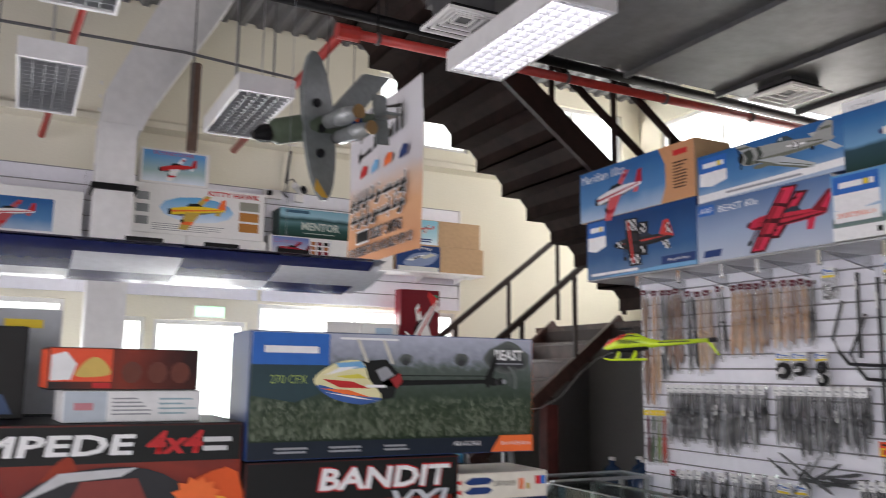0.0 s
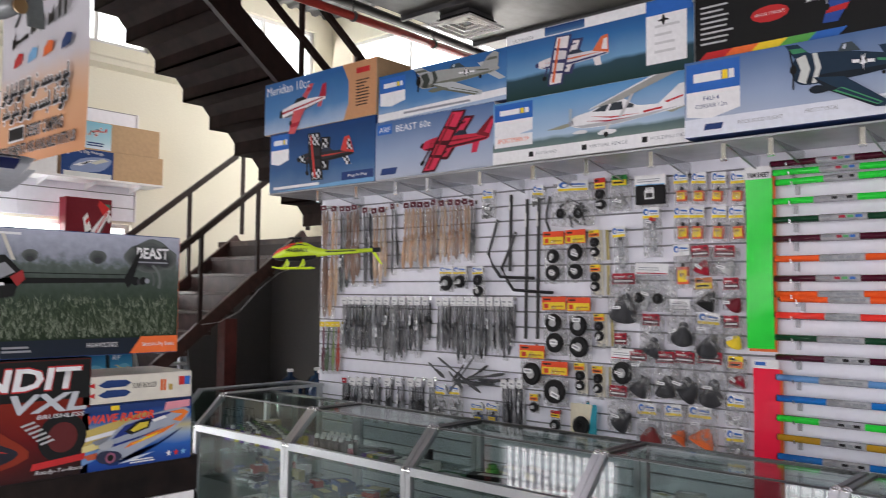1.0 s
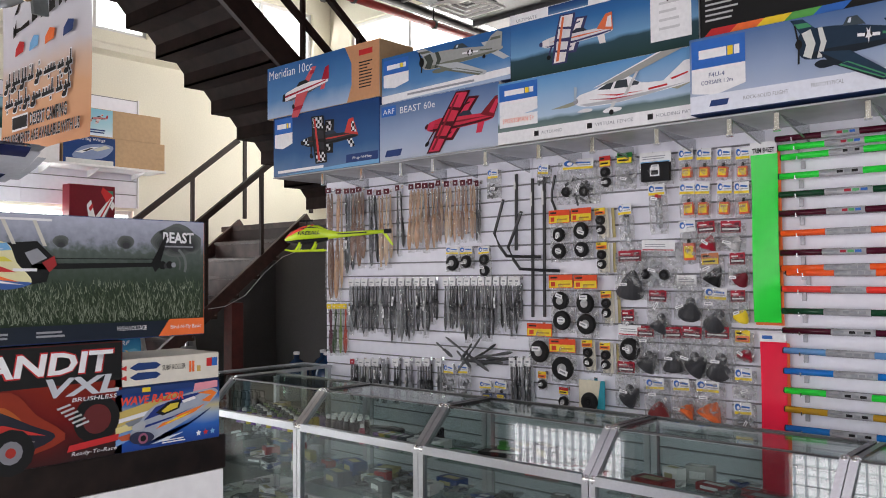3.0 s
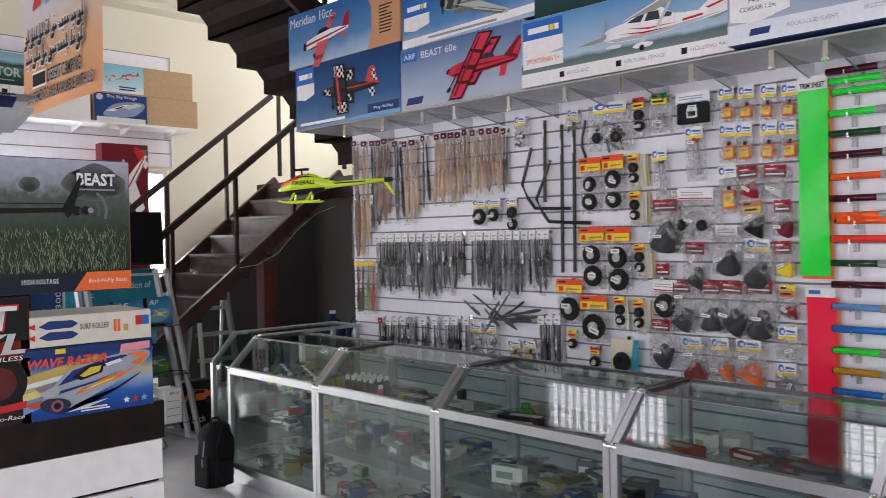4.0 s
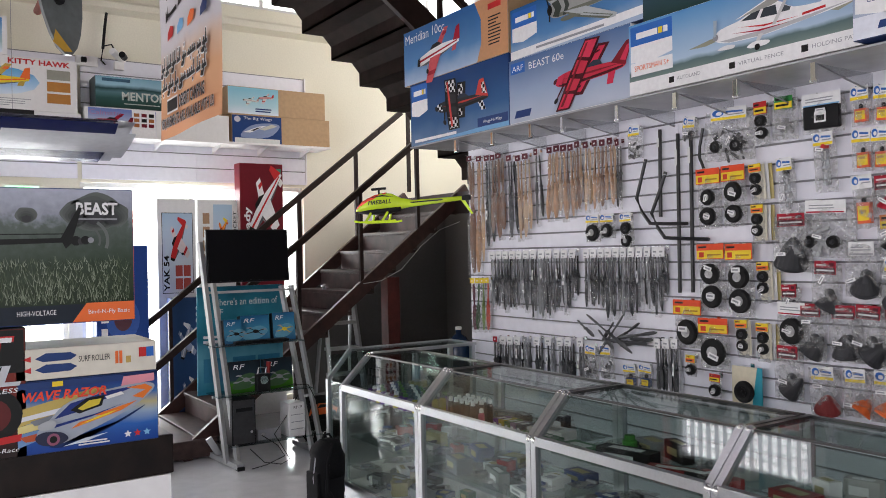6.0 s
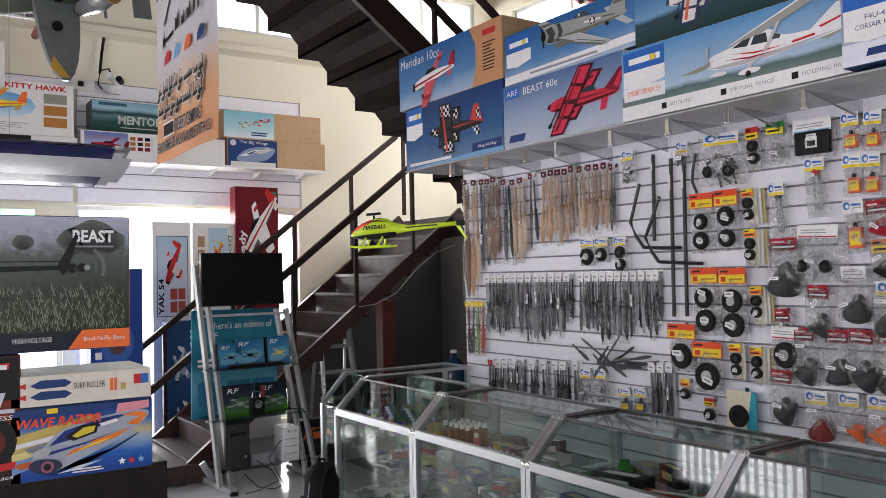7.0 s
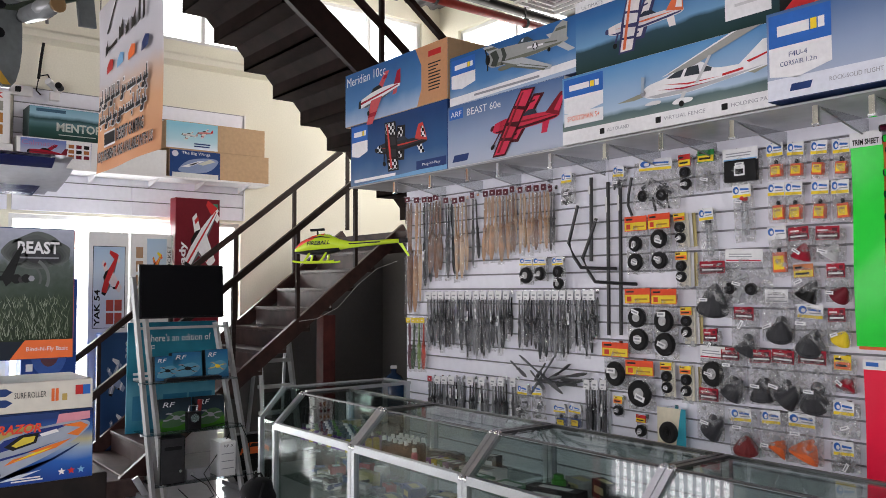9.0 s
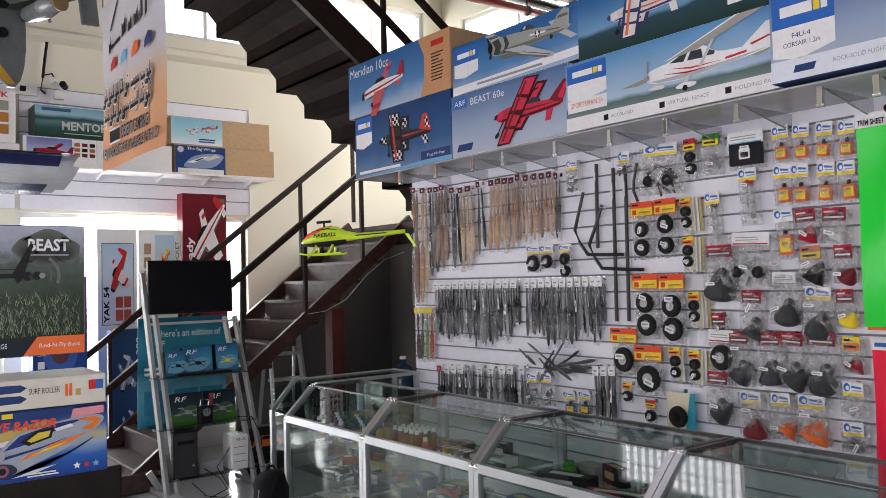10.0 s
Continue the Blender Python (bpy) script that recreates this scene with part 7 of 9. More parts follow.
p.put("cab", ((0.40, 0.24), (0.44, 0.52), (0.56, 0.72), (0.76, 0.74), (0.90, 0.54), (0.96, 0.28), (0.74, 0.18)), ink(0.03, 0.028, 0.032), True)
p.put("roof", ((0.46, 0.56), (0.56, 0.73), (0.74, 0.75), (0.70, 0.70), (0.58, 0.68)), ink(0.55, 0.55, 0.56))
p.put("window", ((0.58, 0.54), (0.61, 0.68), (0.74, 0.69), (0.77, 0.54)), ink(0.24, 0.05, 0.04))
p.put("name_panel", ((0.55, 0.40), (0.56, 0.47), (0.80, 0.38), (0.80, 0.31)), ink(0.62, 0.6, 0.6))
p.put("stripe", ((0.44, 0.38), (0.74, 0.52), (0.95, 0.40), (0.95, 0.32), (0.74, 0.42), (0.45, 0.30)), ink(0.55, 0.03, 0.03))
p.put("grille", ((0.48, 0.30), (0.62, 0.36), (0.62, 0.26), (0.49, 0.22)), ink(0.25, 0.25, 0.27))
for u in (0.50, 0.86):
    p.disc("tyre", u, 0.16, 0.075, INKBLACK)
    p.disc("rim", u, 0.16, 0.042, ink(0.30, 0.30, 0.32))
    p.disc("rim_centre", u, 0.16, 0.022, ink(0.05, 0.05, 0.05))
part("printed_burst", flat([(0.69 + 0.05 * (1 if k % 2 else 0.75) * math.cos(k * 0.2618), 0.19 + 0.04 * (1 if k % 2 else 0.75) * math.sin(k * 0.2618)) for k in range(24)], 0.0095), ORANGE, c)
c = kit(-0.185, PZ + 0.337, 0.265, 0.062, 0.13, WHITE, "white printed carton of spare parts", WHITE_CARD, PY + 0.0, 4)
part("printed_panel", rect(0.002, 0.08, 0.002, 0.06, 0.002), ink(0.50, 0.56, 0.62), c)
part("printed_mark", rect(0.02, 0.055, 0.024, 0.038, 0.003), ink(0.6, 0.25, 0.28), c)
bars(c, 0.09, 0.17, 0.012, 0.05, 5, GREYINK, 0.003, 6, 0.35)
bars(c, 0.18, 0.255, 0.012, 0.05, 4, ink(0.3, 0.45, 0.5), 0.003, 8, 0.35)
c = kit(-0.215, PZ + 0.400, 0.285, 0.082, 0.13, ramp_mat("dark_red_print", ((0.0, (0.02, 0.01, 0.01)), (0.5, (0.22, 0.03, 0.015)), (1.0, (0.03, 0.01, 0.01))), 0.3, "X", 0.3, 8.0), "black and orange carton of a radio car", INKBLACK, PY - 0.01, 4)
part("end_print", box(-0.0015, 0.0, 0.004, 0.126, 0.004, 0.078), ink(0.75, 0.1, 0.04), c, "orange box end")
part("printed_panel", rect(0.002, 0.115, 0.016, 0.08, 0.002), ink(0.80, 0.10, 0.04), c, "bright orange end panel")
part("printed_flash", flat(((0.004, 0.018), (0.004, 0.066), (0.03, 0.074), (0.05, 0.05), (0.04, 0.02)), 0.0026), WHITE, c)
part("printed_car", flat(smooth(((0.05, 0.026), (0.06, 0.05), (0.08, 0.064), (0.10, 0.055), (0.11, 0.03))), 0.0032), ink(0.65, 0.45, 0.12), c)
part("printed_bar", rect(0.08, 0.114, 0.004, 0.014, 0.0026), RED, c)
for u in (0.13, 0.18, 0.225):
    part("printed_part", flat([(u + 0.022 + 0.02 * math.cos(k * 0.6283), 0.035 + 0.022 * math.sin(k * 0.6283)) for k in range(10)], 0.003), ink(0.15, 0.045, 0.03), c)
c = kit(-0.75, PZ + 0.337, 0.5, 0.19, 0.14, INKBLACK, "black box with a silver cross emblem", BLACK, PY + 0.17)
for s in (-1, 1):
    part("printed_cross", flat(((0.3 - s * 0.1, 0.16), (0.32 - s * 0.1, 0.16), (0.32 + s * 0.1, 0.05), (0.3 + s * 0.1, 0.05)), 0.003 + 0.0005 * s), ink(0.6, 0.55, 0.55), c)
part("printed_car", flat(((0.25, 0.01), (0.28, 0.05), (0.36, 0.07), (0.46, 0.05), (0.48, 0.01)), 0.0045), ink(0.06, 0.1, 0.2), c)
c = kit(-0.8, PZ + 0.337, 0.62, 0.24, 0.14, ink(0.45, 0.47, 0.5), "grey box with a blue panel and badge", WHITE_CARD, PY + 0.36)
part("printed_panel", rect(0.2, 0.45, 0.19, 0.225, 0.002), NAVY, c)
part("printed_badge", rect(0.5, 0.58, 0.195, 0.215, 0.002), YELLOW, c)
c = kit(-0.85, PZ + 0.001, 0.7, 0.335, 0.26, None, "plain dark kit box behind the others", BLACK, PY + 0.3)
# along the glazed wall: shelf, boxes, column, banner, camera, standing boxes
SZ = 2.862
sh = thing("wall_shelf", pose(0, 0, SZ), "long white laminate shelf above the shop windows", "shelf")
part("board", box(-2.4, 4.5, 8.6, 8.976, -0.022, 0.0, 0.003), WHITE_PAINT, sh)
for x in (-1.2, -0.3, 0.7, 1.5, 2.2, 2.7, 3.3, 3.8, 4.3):
    part("bracket", prism(((8.66, -0.022), (8.976, -0.022), (8.976, -0.09)), x - 0.008, x + 0.008, "x"), STEEL_WHITE, sh)
structure("cladding_edge", box(4.36, 4.375, 8.965, YB - 0.001, 2.47, 3.67), WHITE_PAINT, "white edge strip of the slatted cladding")


def shelf_box(x0, x1, z0, z1, front, label, body=None, dep=0.28, y=8.69):
    return carton("model_box", x0, y, z0, x1 - x0, z1 - z0, dep, front, label, NORTH, body, "model boxes above the shop windows")


c = shelf_box(3.41, 4.53, SZ, SZ + 0.305, None, "brown cardboard model box with a blue picture label", CARD)
part("picture_label", rect(0.004, 0.55, 0.008, 0.298, 0.0016), ink(0.02, 0.06, 0.2), c)
words("The Big Wings", 0.13, 0.44, 0.245, 0.04, WHITE, c, 0.003)
part("printed_glow", flat(smooth(((0.1, 0.07), (0.2, 0.19), (0.42, 0.23), (0.53, 0.2), (0.4, 0.08))), 0.0024), ink(0.25, 0.32, 0.5), c)
part("printed_seal", flat([(0.06 + 0.035 * math.cos(a * 0.5236), 0.255 + 0.032 * math.sin(a * 0.5236)) for a in range(12)], 0.003), ink(0.6, 0.6, 0.66), c)
part("printed_wing", flat(((0.12, 0.12), (0.3, 0.19), (0.38, 0.2), (0.2, 0.12)), 0.003), WHITE, c)
part("printed_wing_panel", flat(((0.2, 0.14), (0.28, 0.175), (0.32, 0.18), (0.24, 0.14)), 0.0036), INKBLACK, c)
part("printed_wing", flat(((0.3, 0.16), (0.44, 0.22), (0.5, 0.2), (0.36, 0.15)), 0.003), ink(0.6, 0.6, 0.5), c)
part("printed_strip", rect(0.03, 0.53, 0.012, 0.06, 0.003), ink(0.7, 0.72, 0.7), c)
c = shelf_box(3.37, 4.48, SZ + 0.306, SZ + 0.6, None, "brown cardboard model box with a pale sky label", CARD)
part("picture_label", rect(0.004, 0.56, 0.008, 0.288, 0.0016), clouded("sky_print_d", (0.25, 0.55, 0.68), (0.45, 0.68, 0.75)), c)
aeroplane(c, 0.42, 0.19, 0.17, ink(0.6, 0.3, 0.3), ink(0.7, 0.6, 0.6), RED, 4)
aeroplane(c, 0.25, 0.15, 0.17, ink(0.7, 0.72, 0.7), ink(0.6, 0.72, 0.72), ink(0.5, 0.3, 0.3), -4)
bars(c, 0.3, 0.5, 0.03, 0.08, 2, NAVY, 0.003, 5)
c = shelf_box(1.98, 3.38, SZ, SZ + 0.275, WHITE_CARD, "white trainer aeroplane box with a picture label", WHITE_CARD)
part("picture_label", rect(0.03, 0.66, 0.012, 0.265, 0.0016), clouded("sky_print_e", (0.16, 0.22, 0.5), (0.55, 0.56, 0.62)), c)
words("Calmato", 0.04, 0.33, 0.2, 0.045, ink(0.4, 0.2, 0.35), c)
aeroplane(c, 0.26, 0.13, 0.34, CRIMSON, CRIMSON, MAROON, -4)
part("side_panel", rect(0.43, 0.655, 0.012, 0.265, 0.0024), WHITE, c)
for i in range(9):
    part("printed_photo", rect(0.45 + 0.07 * (i % 3), 0.5 + 0.07 * (i % 3), 0.1 + 0.05 * (i // 3), 0.135 + 0.05 * (i // 3), 0.0034), random.choice((MAROON, INKBLACK, ink(0.4, 0.15, 0.05))), c)
c = shelf_box(2.08, 3.1, SZ + 0.277, SZ + 0.575, ramp_mat("lake_print", ((0.0, (0.02, 0.05, 0.04)), (0.3, (0.03, 0.09, 0.08)), (0.5, (0.1, 0.2, 0.22)), (0.62, (0.02, 0.06, 0.06)), (0.75, (0.3, 0.5, 0.6)), (1.0, (0.2, 0.4, 0.5))), 0.35, "Z", 0.08, 6.0), "dark green aeroplane kit box with a lake picture", ink(0.04, 0.08, 0.08))
words("MENTOR", 0.24, 0.66, 0.075, 0.085, ink(0.55, 0.6, 0.55), c, bold=0.03)
bars(c, 0.26, 0.75, 0.035, 0.05, 1, ink(0.5, 0.55, 0.5), 0.003, 3)
part("title_bar", rect(0.06, 0.32, 0.25, 0.28, 0.003), ink(0.05, 0.12, 0.18), c)
c = shelf_box(0.62, 1.92, SZ + 0.19, SZ + 0.68, WHITE_CARD, "large white warbird model box with a yellow aeroplane", WHITE_CARD, 0.25)
words("KITTY HAWK", 0.72, 1.24, 0.42, 0.05, RED, c, bold=0.03)
part("picture_label", flat([(0.62 + 0.36 * math.cos(k * 0.5236), 0.26 + 0.13 * math.sin(k * 0.5236)) for k in range(12)], 0.0016), clouded("sky_print_f", (0.12, 0.4, 0.7), (0.4, 0.6, 0.8)), c)
aeroplane(c, 0.62, 0.25, 0.55, YELLOW, ink(0.55, 0.38, 0.08), ORANGE, 5)
for i in range(3):
    part("printed_photo", rect(1.04, 1.24, 0.08 + 0.11 * i, 0.17 + 0.11 * i, 0.003), random.choice((ink(0.3, 0.3, 0.25), ink(0.45, 0.2, 0.05))), c)
    part("printed_photo", rect(0.04, 0.16, 0.08 + 0.12 * i, 0.16 + 0.12 * i, 0.003), ink(0.25, 0.27, 0.28), c)
bars(c, 0.2, 0.95, 0.03, 0.11, 4, GREYINK, 0.003, 13, 0.3)
c = shelf_box(0.68, 1.34, SZ + 0.682, SZ + 1.03, WHITE_CARD, "white model box with a picture of a red aeroplane", WHITE_CARD, 0.25)
part("picture_label", rect(0.02, 0.62, 0.02, 0.33, 0.0016), clouded("sky_print_g", (0.1, 0.3, 0.6), (0.35, 0.5, 0.5)), c)
words("FLYING STAR", 0.12, 0.5, 0.29, 0.035, RED, c)
aeroplane(c, 0.35, 0.17, 0.36, RED, WHITE, RED, 8)
shelf_box(0.6, 1.15, SZ, SZ + 0.1, ink(0.22, 0.03, 0.03), "flat dark red model box", MAROON)
shelf_box(1.16, 1.95, SZ, SZ + 0.188, None, "plain white model box", WHITE_CARD)
shelf_box(0.62, 1.15, SZ + 0.101, SZ + 0.188, None, "plain white flat box", WHITE_CARD)
c = shelf_box(-0.95, 0.2, SZ, SZ + 0.52, None, "white model box with a blue aeroplane picture", WHITE_CARD)
part("picture_label", rect(0.25, 0.9, 0.12, 0.42, 0.0016), SKY_A, c)
aeroplane(c, 0.55, 0.27, 0.4, WHITE, ink(0.5, 0.1, 0.1), RED, 5)
shelf_box(-2.2, -1.0, SZ, SZ + 0.45, None, "plain white model box", WHITE_CARD)

col = thing("steel_column", pose(0.43, 8.5, 0), "white painted steel column with a curved haunch and rafter", "column")
part("shaft", box(-0.17, 0.17, -0.15, 0.2, 0, 4.0, 0.01), STEEL_WHITE, col)
part("band", box(-0.2, 0.2, -0.18, 0.23, 3.36, 3.42, 0.01), BLACK, col, "black cable tie band")
part("haunch", prism(((-0.17, 3.9), (0.17, 3.9), (0.30, 4.25), (0.98, 5.46), (0.38, 5.46), (-0.13, 4.3)), -0.14, 0.19, "y"), STEEL_WHITE, col)
part("stiffener", prism(((0.18, 3.95), (0.2, 3.95), (0.33, 4.25), (1.01, 5.46), (0.98, 5.46), (0.30, 4.25)), -0.18, 0.23, "y"), STEEL_WHITE, col)
for k in range(7):
    part("bolt", rod((-0.165, -0.08, 3.6 + k * 0.13), (-0.18, -0.08, 3.6 + k * 0.13), 0.018, 8), STEEL_WHITE, col)

BANNER = ramp_mat("banner_print", ((0.0, (0.62, 0.30, 0.15)), (0.3, (0.68, 0.38, 0.21)), (0.42, (0.68, 0.48, 0.35)), (0.52, (0.60, 0.57, 0.59)), (0.75, (0.66, 0.66, 0.70)), (1.0, (0.72, 0.72, 0.75))), 0.55, "Z", 0.08, 2.0)
b = thing("hanging_banner", pose(2.32, 7.32, 2.65, 0, 0, -90), "orange and white advertising banner hanging from the ceiling", "banner")
BW, BH = 1.52, 1.35
bm = bmesh.new()
for i in range(12):
    for j in range(10):
        bm.faces.new([bm.verts.new((BW * a / 12, 0.014 * math.sin(2.2 * a / 12 * 3 + b_ * 0.3), BH * b_ / 10)) for a, b_ in ((i, j), (i + 1, j), (i + 1, j + 1), (i, j + 1))])
bmesh.ops.remove_doubles(bm, verts=bm.verts, dist=0.0005)
part("sheet", bm, BANNER, b, "", True)
for tone, fat, d_ in ((WHITE, 0.06, 0.019), (INKBLACK, 0.018, 0.0205)):
    words("DESERT CAMPING", 0.60, 1.22, 0.185, 0.10, tone, b, d_, bold=fat)
    words("REQUIREMENTS ARE AVAILABLE WITH US", 0.10, 1.42, 0.055, 0.10, tone, b, d_, bold=fat)
part("name_bar", rect(0.27, 0.56, 0.175, 0.295, 0.019), WHITE, b)
part("name_bar", rect(0.28, 0.55, 0.19, 0.28, 0.0205), INKBLACK, b)
rb = random.Random(8)


def script_line(v, h):
    """A line of flowing script as plain black strokes with white borders."""
    u = 0.14
    while u < 1.30:
        n = rb.choice((2, 3, 4))
        w_ = n * 0.05
        shapes = [((u, v), (u + w_, v + 0.008), (u + w_, v + 0.034), (u, v + 0.028))]
        for k in range(n):
            t, a = rb.choice((0.4, 0.5, 0.55, 0.95)) * h, u + 0.012 + k * 0.048
            shapes.append(((a, v + 0.01), (a + 0.022, v + 0.01), (a + 0.026, v + t), (a + 0.008, v + t * 1.04)))
        if rb.random() < 0.6:
            shapes.append(smooth(((u - 0.03, v - 0.04), (u + 0.03, v - 0.045), (u + 0.06, v + 0.02), (u + 0.03, v + 0.03), (u + 0.02, v - 0.01), (u - 0.01, v - 0.01))))
        a = u + rb.uniform(0.02, w_)
        t = v + rb.choice((-0.04, h * 0.8))
        shapes.append(((a, t), (a + 0.02, t + 0.006), (a + 0.018, t + 0.026), (a - 0.004, t + 0.02)))
        for q in shapes:
            cu, cv = sum(p[0] for p in q) / len(q), sum(p[1] for p in q) / len(q)
            fat = [(x + math.copysign(0.008, x - cu), y + math.copysign(0.009, y - cv)) for x, y in q]
            part("script_border", flat(fat, 0.019), WHITE, b)
            part("script_stroke", flat(q, 0.0205 + 0.0002 * rb.random()), INKBLACK, b)
        u += w_ + rb.uniform(0.015, 0.05)


script_line(0.53, 0.115)
script_line(0.37, 0.115)
part("logo_stroke", flat(((0.55, 1.32), (0.6, 1.34), (0.35, 1.08), (0.3, 1.08)), 0.02), INKBLACK, b)
part("logo_stroke", flat(((0.58, 1.34), (0.62, 1.32), (1.2, 1.2), (1.18, 1.17)), 0.02), INKBLACK, b)
for u, v, w_, h_ in ((0.3, 0.93, 0.28, 0.06), (0.62, 0.96, 0.1, 0.16), (0.78, 0.96, 0.08, 0.12), (0.92, 0.97, 0.1, 0.14), (1.08, 0.98, 0.05, 0.3), (1.18, 0.98, 0.045, 0.28), (0.28, 0.9, 0.06, 0.14)):
    part("logo_stroke", flat(((u, v), (u + w_, v + 0.02), (u + w_ * 0.95, v + h_), (u + w_ * 0.4, v + h_ * 0.55), (u, v + h_ * 0.7)), 0.02), INKBLACK, b)
for u, m in ((0.32, RED), (0.58, SKYBLUE), (0.85, ORANGE), (1.15, NAVY)):
    part("sponsor_mark", flat(((u, 0.75), (u + 0.15, 0.77), (u + 0.17, 0.84), (u + 0.08, 0.86), (u + 0.01, 0.81)), 0.02), m, b)
for u in (0.05, BW - 0.05):
    part("cord", rod((u, 0, BH), (u, 0.0, BH + 1.5), 0.004, 6), BLACK, b)

cc = thing("security_camera", pose(2.35, 8.98, 3.66), "small white security camera with black cables", "security camera")
part("mount", box(-0.04, 0.05, -0.06, 0.0, -0.1, -0.02, 0.006), WHITE_PAINT, cc)
part("camera_body", rod((-0.08, -0.14, 0.06), (0.05, -0.02, 0.0), 0.035, 14), WHITE_PAINT, cc)
part("lens", rod((-0.0, -0.2, 0.02), (0.04, -0.12, 0.01), 0.032, 14), BLACK, cc)
part("cable", tube(((0.0, -0.01, 0.05), (-0.06, -0.03, 0.15), (-0.14, -0.04, 0.12), (-0.16, -0.03, -0.02), (-0.12, -0.03, -0.06)), 0.008), BLACK, cc)
part("cable", tube(((-0.14, -0.02, 0.1), (-0.12, -0.02, 0.3), (-0.1, -0.02, 0.46)), 0.014), BLACK, cc)
sk = thing("wall_socket", pose(2.0, 8.98, 3.6), "white twin wall socket with a black plug", "wall socket")
part("plate", box(-0.04, 0.16, -0.035, 0, -0.03, 0.07, 0.006), WHITE_PAINT, sk)
part("plug", box(0.0, 0.05, -0.08, -0.035, 0.0, 0.05, 0.008), BLACK, sk)
ex = thing("exit_sign", pose(1.32, 8.96, 2.27), "lit green exit sign above the door", "exit sign")
part("case", box(0, 0.3, -0.02, 0.035, 0, 0.12, 0.005), WHITE_PAINT, ex)
part("face", rect(0.01, 0.29, 0.01, 0.11, 0.022), glow("exit_green", (0.25, 0.9, 0.35), 2.2), ex)


def upright(x0, x1, z0, z1, y, front, label, body=None, dep=0.16):
    return carton("standing_box", x0, y, z0, x1 - x0, z1 - z0, dep, front, label, NORTH, body, "boxes standing in the window")


c = upright(2.64, 3.02, 0.0, 2.27, 8.72, WHITE_CARD, "tall white aeroplane box standing in the window", WHITE_CARD)
part("picture_label", rect(0.04, 0.35, 1.32, 2.13, 0.0016), INKBLACK, c)
part("picture_panel", rect(0.046, 0.344, 1.326, 2.124, 0.0024), ramp_mat("pale_sky_print", ((0.0, (0.7, 0.7, 0.7)), (0.4, (0.62, 0.68, 0.74)), (1.0, (0.4, 0.55, 0.7))), 0.3, "Z", 0.1), c)
aeroplane(c, 0.21, 1.85, 0.42, RED, ink(0.7, 0.6, 0.6), RED, 70)
words("YAK 54", 1.34, 1.7, 0.11, 0.055, INKBLACK, c, 0.004, upright=True, bold=0.03)
for i in range(4):
    part("printed_photo", rect(0.17 + 0.08 * (i % 2), 0.24 + 0.08 * (i % 2), 1.36 + 0.13 * (i // 2), 1.47 + 0.13 * (i // 2), 0.0034), ink(0.45, 0.08, 0.06), c)
c = upright(2.70, 3.0, 0.0, 1.28, 8.5, ramp_mat("blue_model_print", ((0.0, (0.02, 0.05, 0.14)), (0.5, (0.03, 0.08, 0.2)), (1.0, (0.03, 0.07, 0.17))), 0.35, "Z", 0.1), "dark blue aeroplane box standing in the window", NAVY)
words("extra 300", 0.75, 1.2, 0.285, 0.05, WHITE, c, 0.004, upright=True)
aeroplane(c, 0.14, 0.85, 0.34, ink(0.4, 0.45, 0.55), ink(0.3, 0.36, 0.5), WHITE, 75)
aeroplane(c, 0.14, 0.35, 0.28, ink(0.3, 0.36, 0.5), ink(0.25, 0.3, 0.42), WHITE, 60)
c = upright(3.05, 3.47, 0.0, 2.27, 8.74, WHITE_CARD, "tall white aeroplane box with an orange picture", WHITE_CARD)
part("picture_panel", rect(0.16, 0.36, 1.4, 2.22, 0.0024), ramp_mat("pale_sky_print", ()), c)
aeroplane(c, 0.26, 1.95, 0.24, ORANGE, ORANGE, YELLOW, 65)
words("RADIAL ROCKET", 1.6, 2.15, 0.405, 0.035, INKBLACK, c, 0.004, upright=True)
for i in range(4):
    part("printed_photo", rect(0.05, 0.12, 1.6 + 0.14 * i, 1.71 + 0.14 * i, 0.0034), ink(0.4, 0.25, 0.15), c)
c = upright(3.49, 3.97, 1.3, 2.66, 8.71, ink(0.16, 0.012, 0.02), "dark red aeroplane box with a white glider picture", MAROON)
aeroplane(c, 0.29, 0.95, 0.7, WHITE, WHITE, RED, 60)
words("Ready", 0.5, 0.9, 0.13, 0.09, WHITE, c, 0.004, upright=True, bold=0.03)
part("corner_label", rect(0.4, 0.46, 1.24, 1.31, 0.003), ink(0.05, 0.25, 0.15), c)
st_ = thing("box_support", pose(3.73, 8.85, 0), "plain white plinth behind the stairs", "plinth")
part("body", box(-0.24, 0.24, -0.14, 0.1, 0, 1.298, 0.004), WHITE_PAINT, st_)
c = upright(1.98, 2.44, 0.0, 1.80, 8.32, None, "blue bodied toy packaging with a rounded top", ink(0.02, 0.06, 0.25), 0.2)
part("printed_ring", flat([(0.23 + 0.15 * math.cos(k * 0.3491), 1.12 + 0.2 * math.sin(k * 0.3491)) for k in range(18)], 0.003), ink(0.05, 0.12, 0.4), c)
part("printed_core", flat([(0.23 + 0.08 * math.cos(k * 0.3491), 1.12 + 0.11 * math.sin(k * 0.3491)) for k in range(18)], 0.004), ink(0.12, 0.05, 0.06), c)
bars(c, 0.04, 0.12, 0.95, 1.3, 3, WHITE, 0.004, 3)
# overhead: lamps, pipes, ducts, hanging models


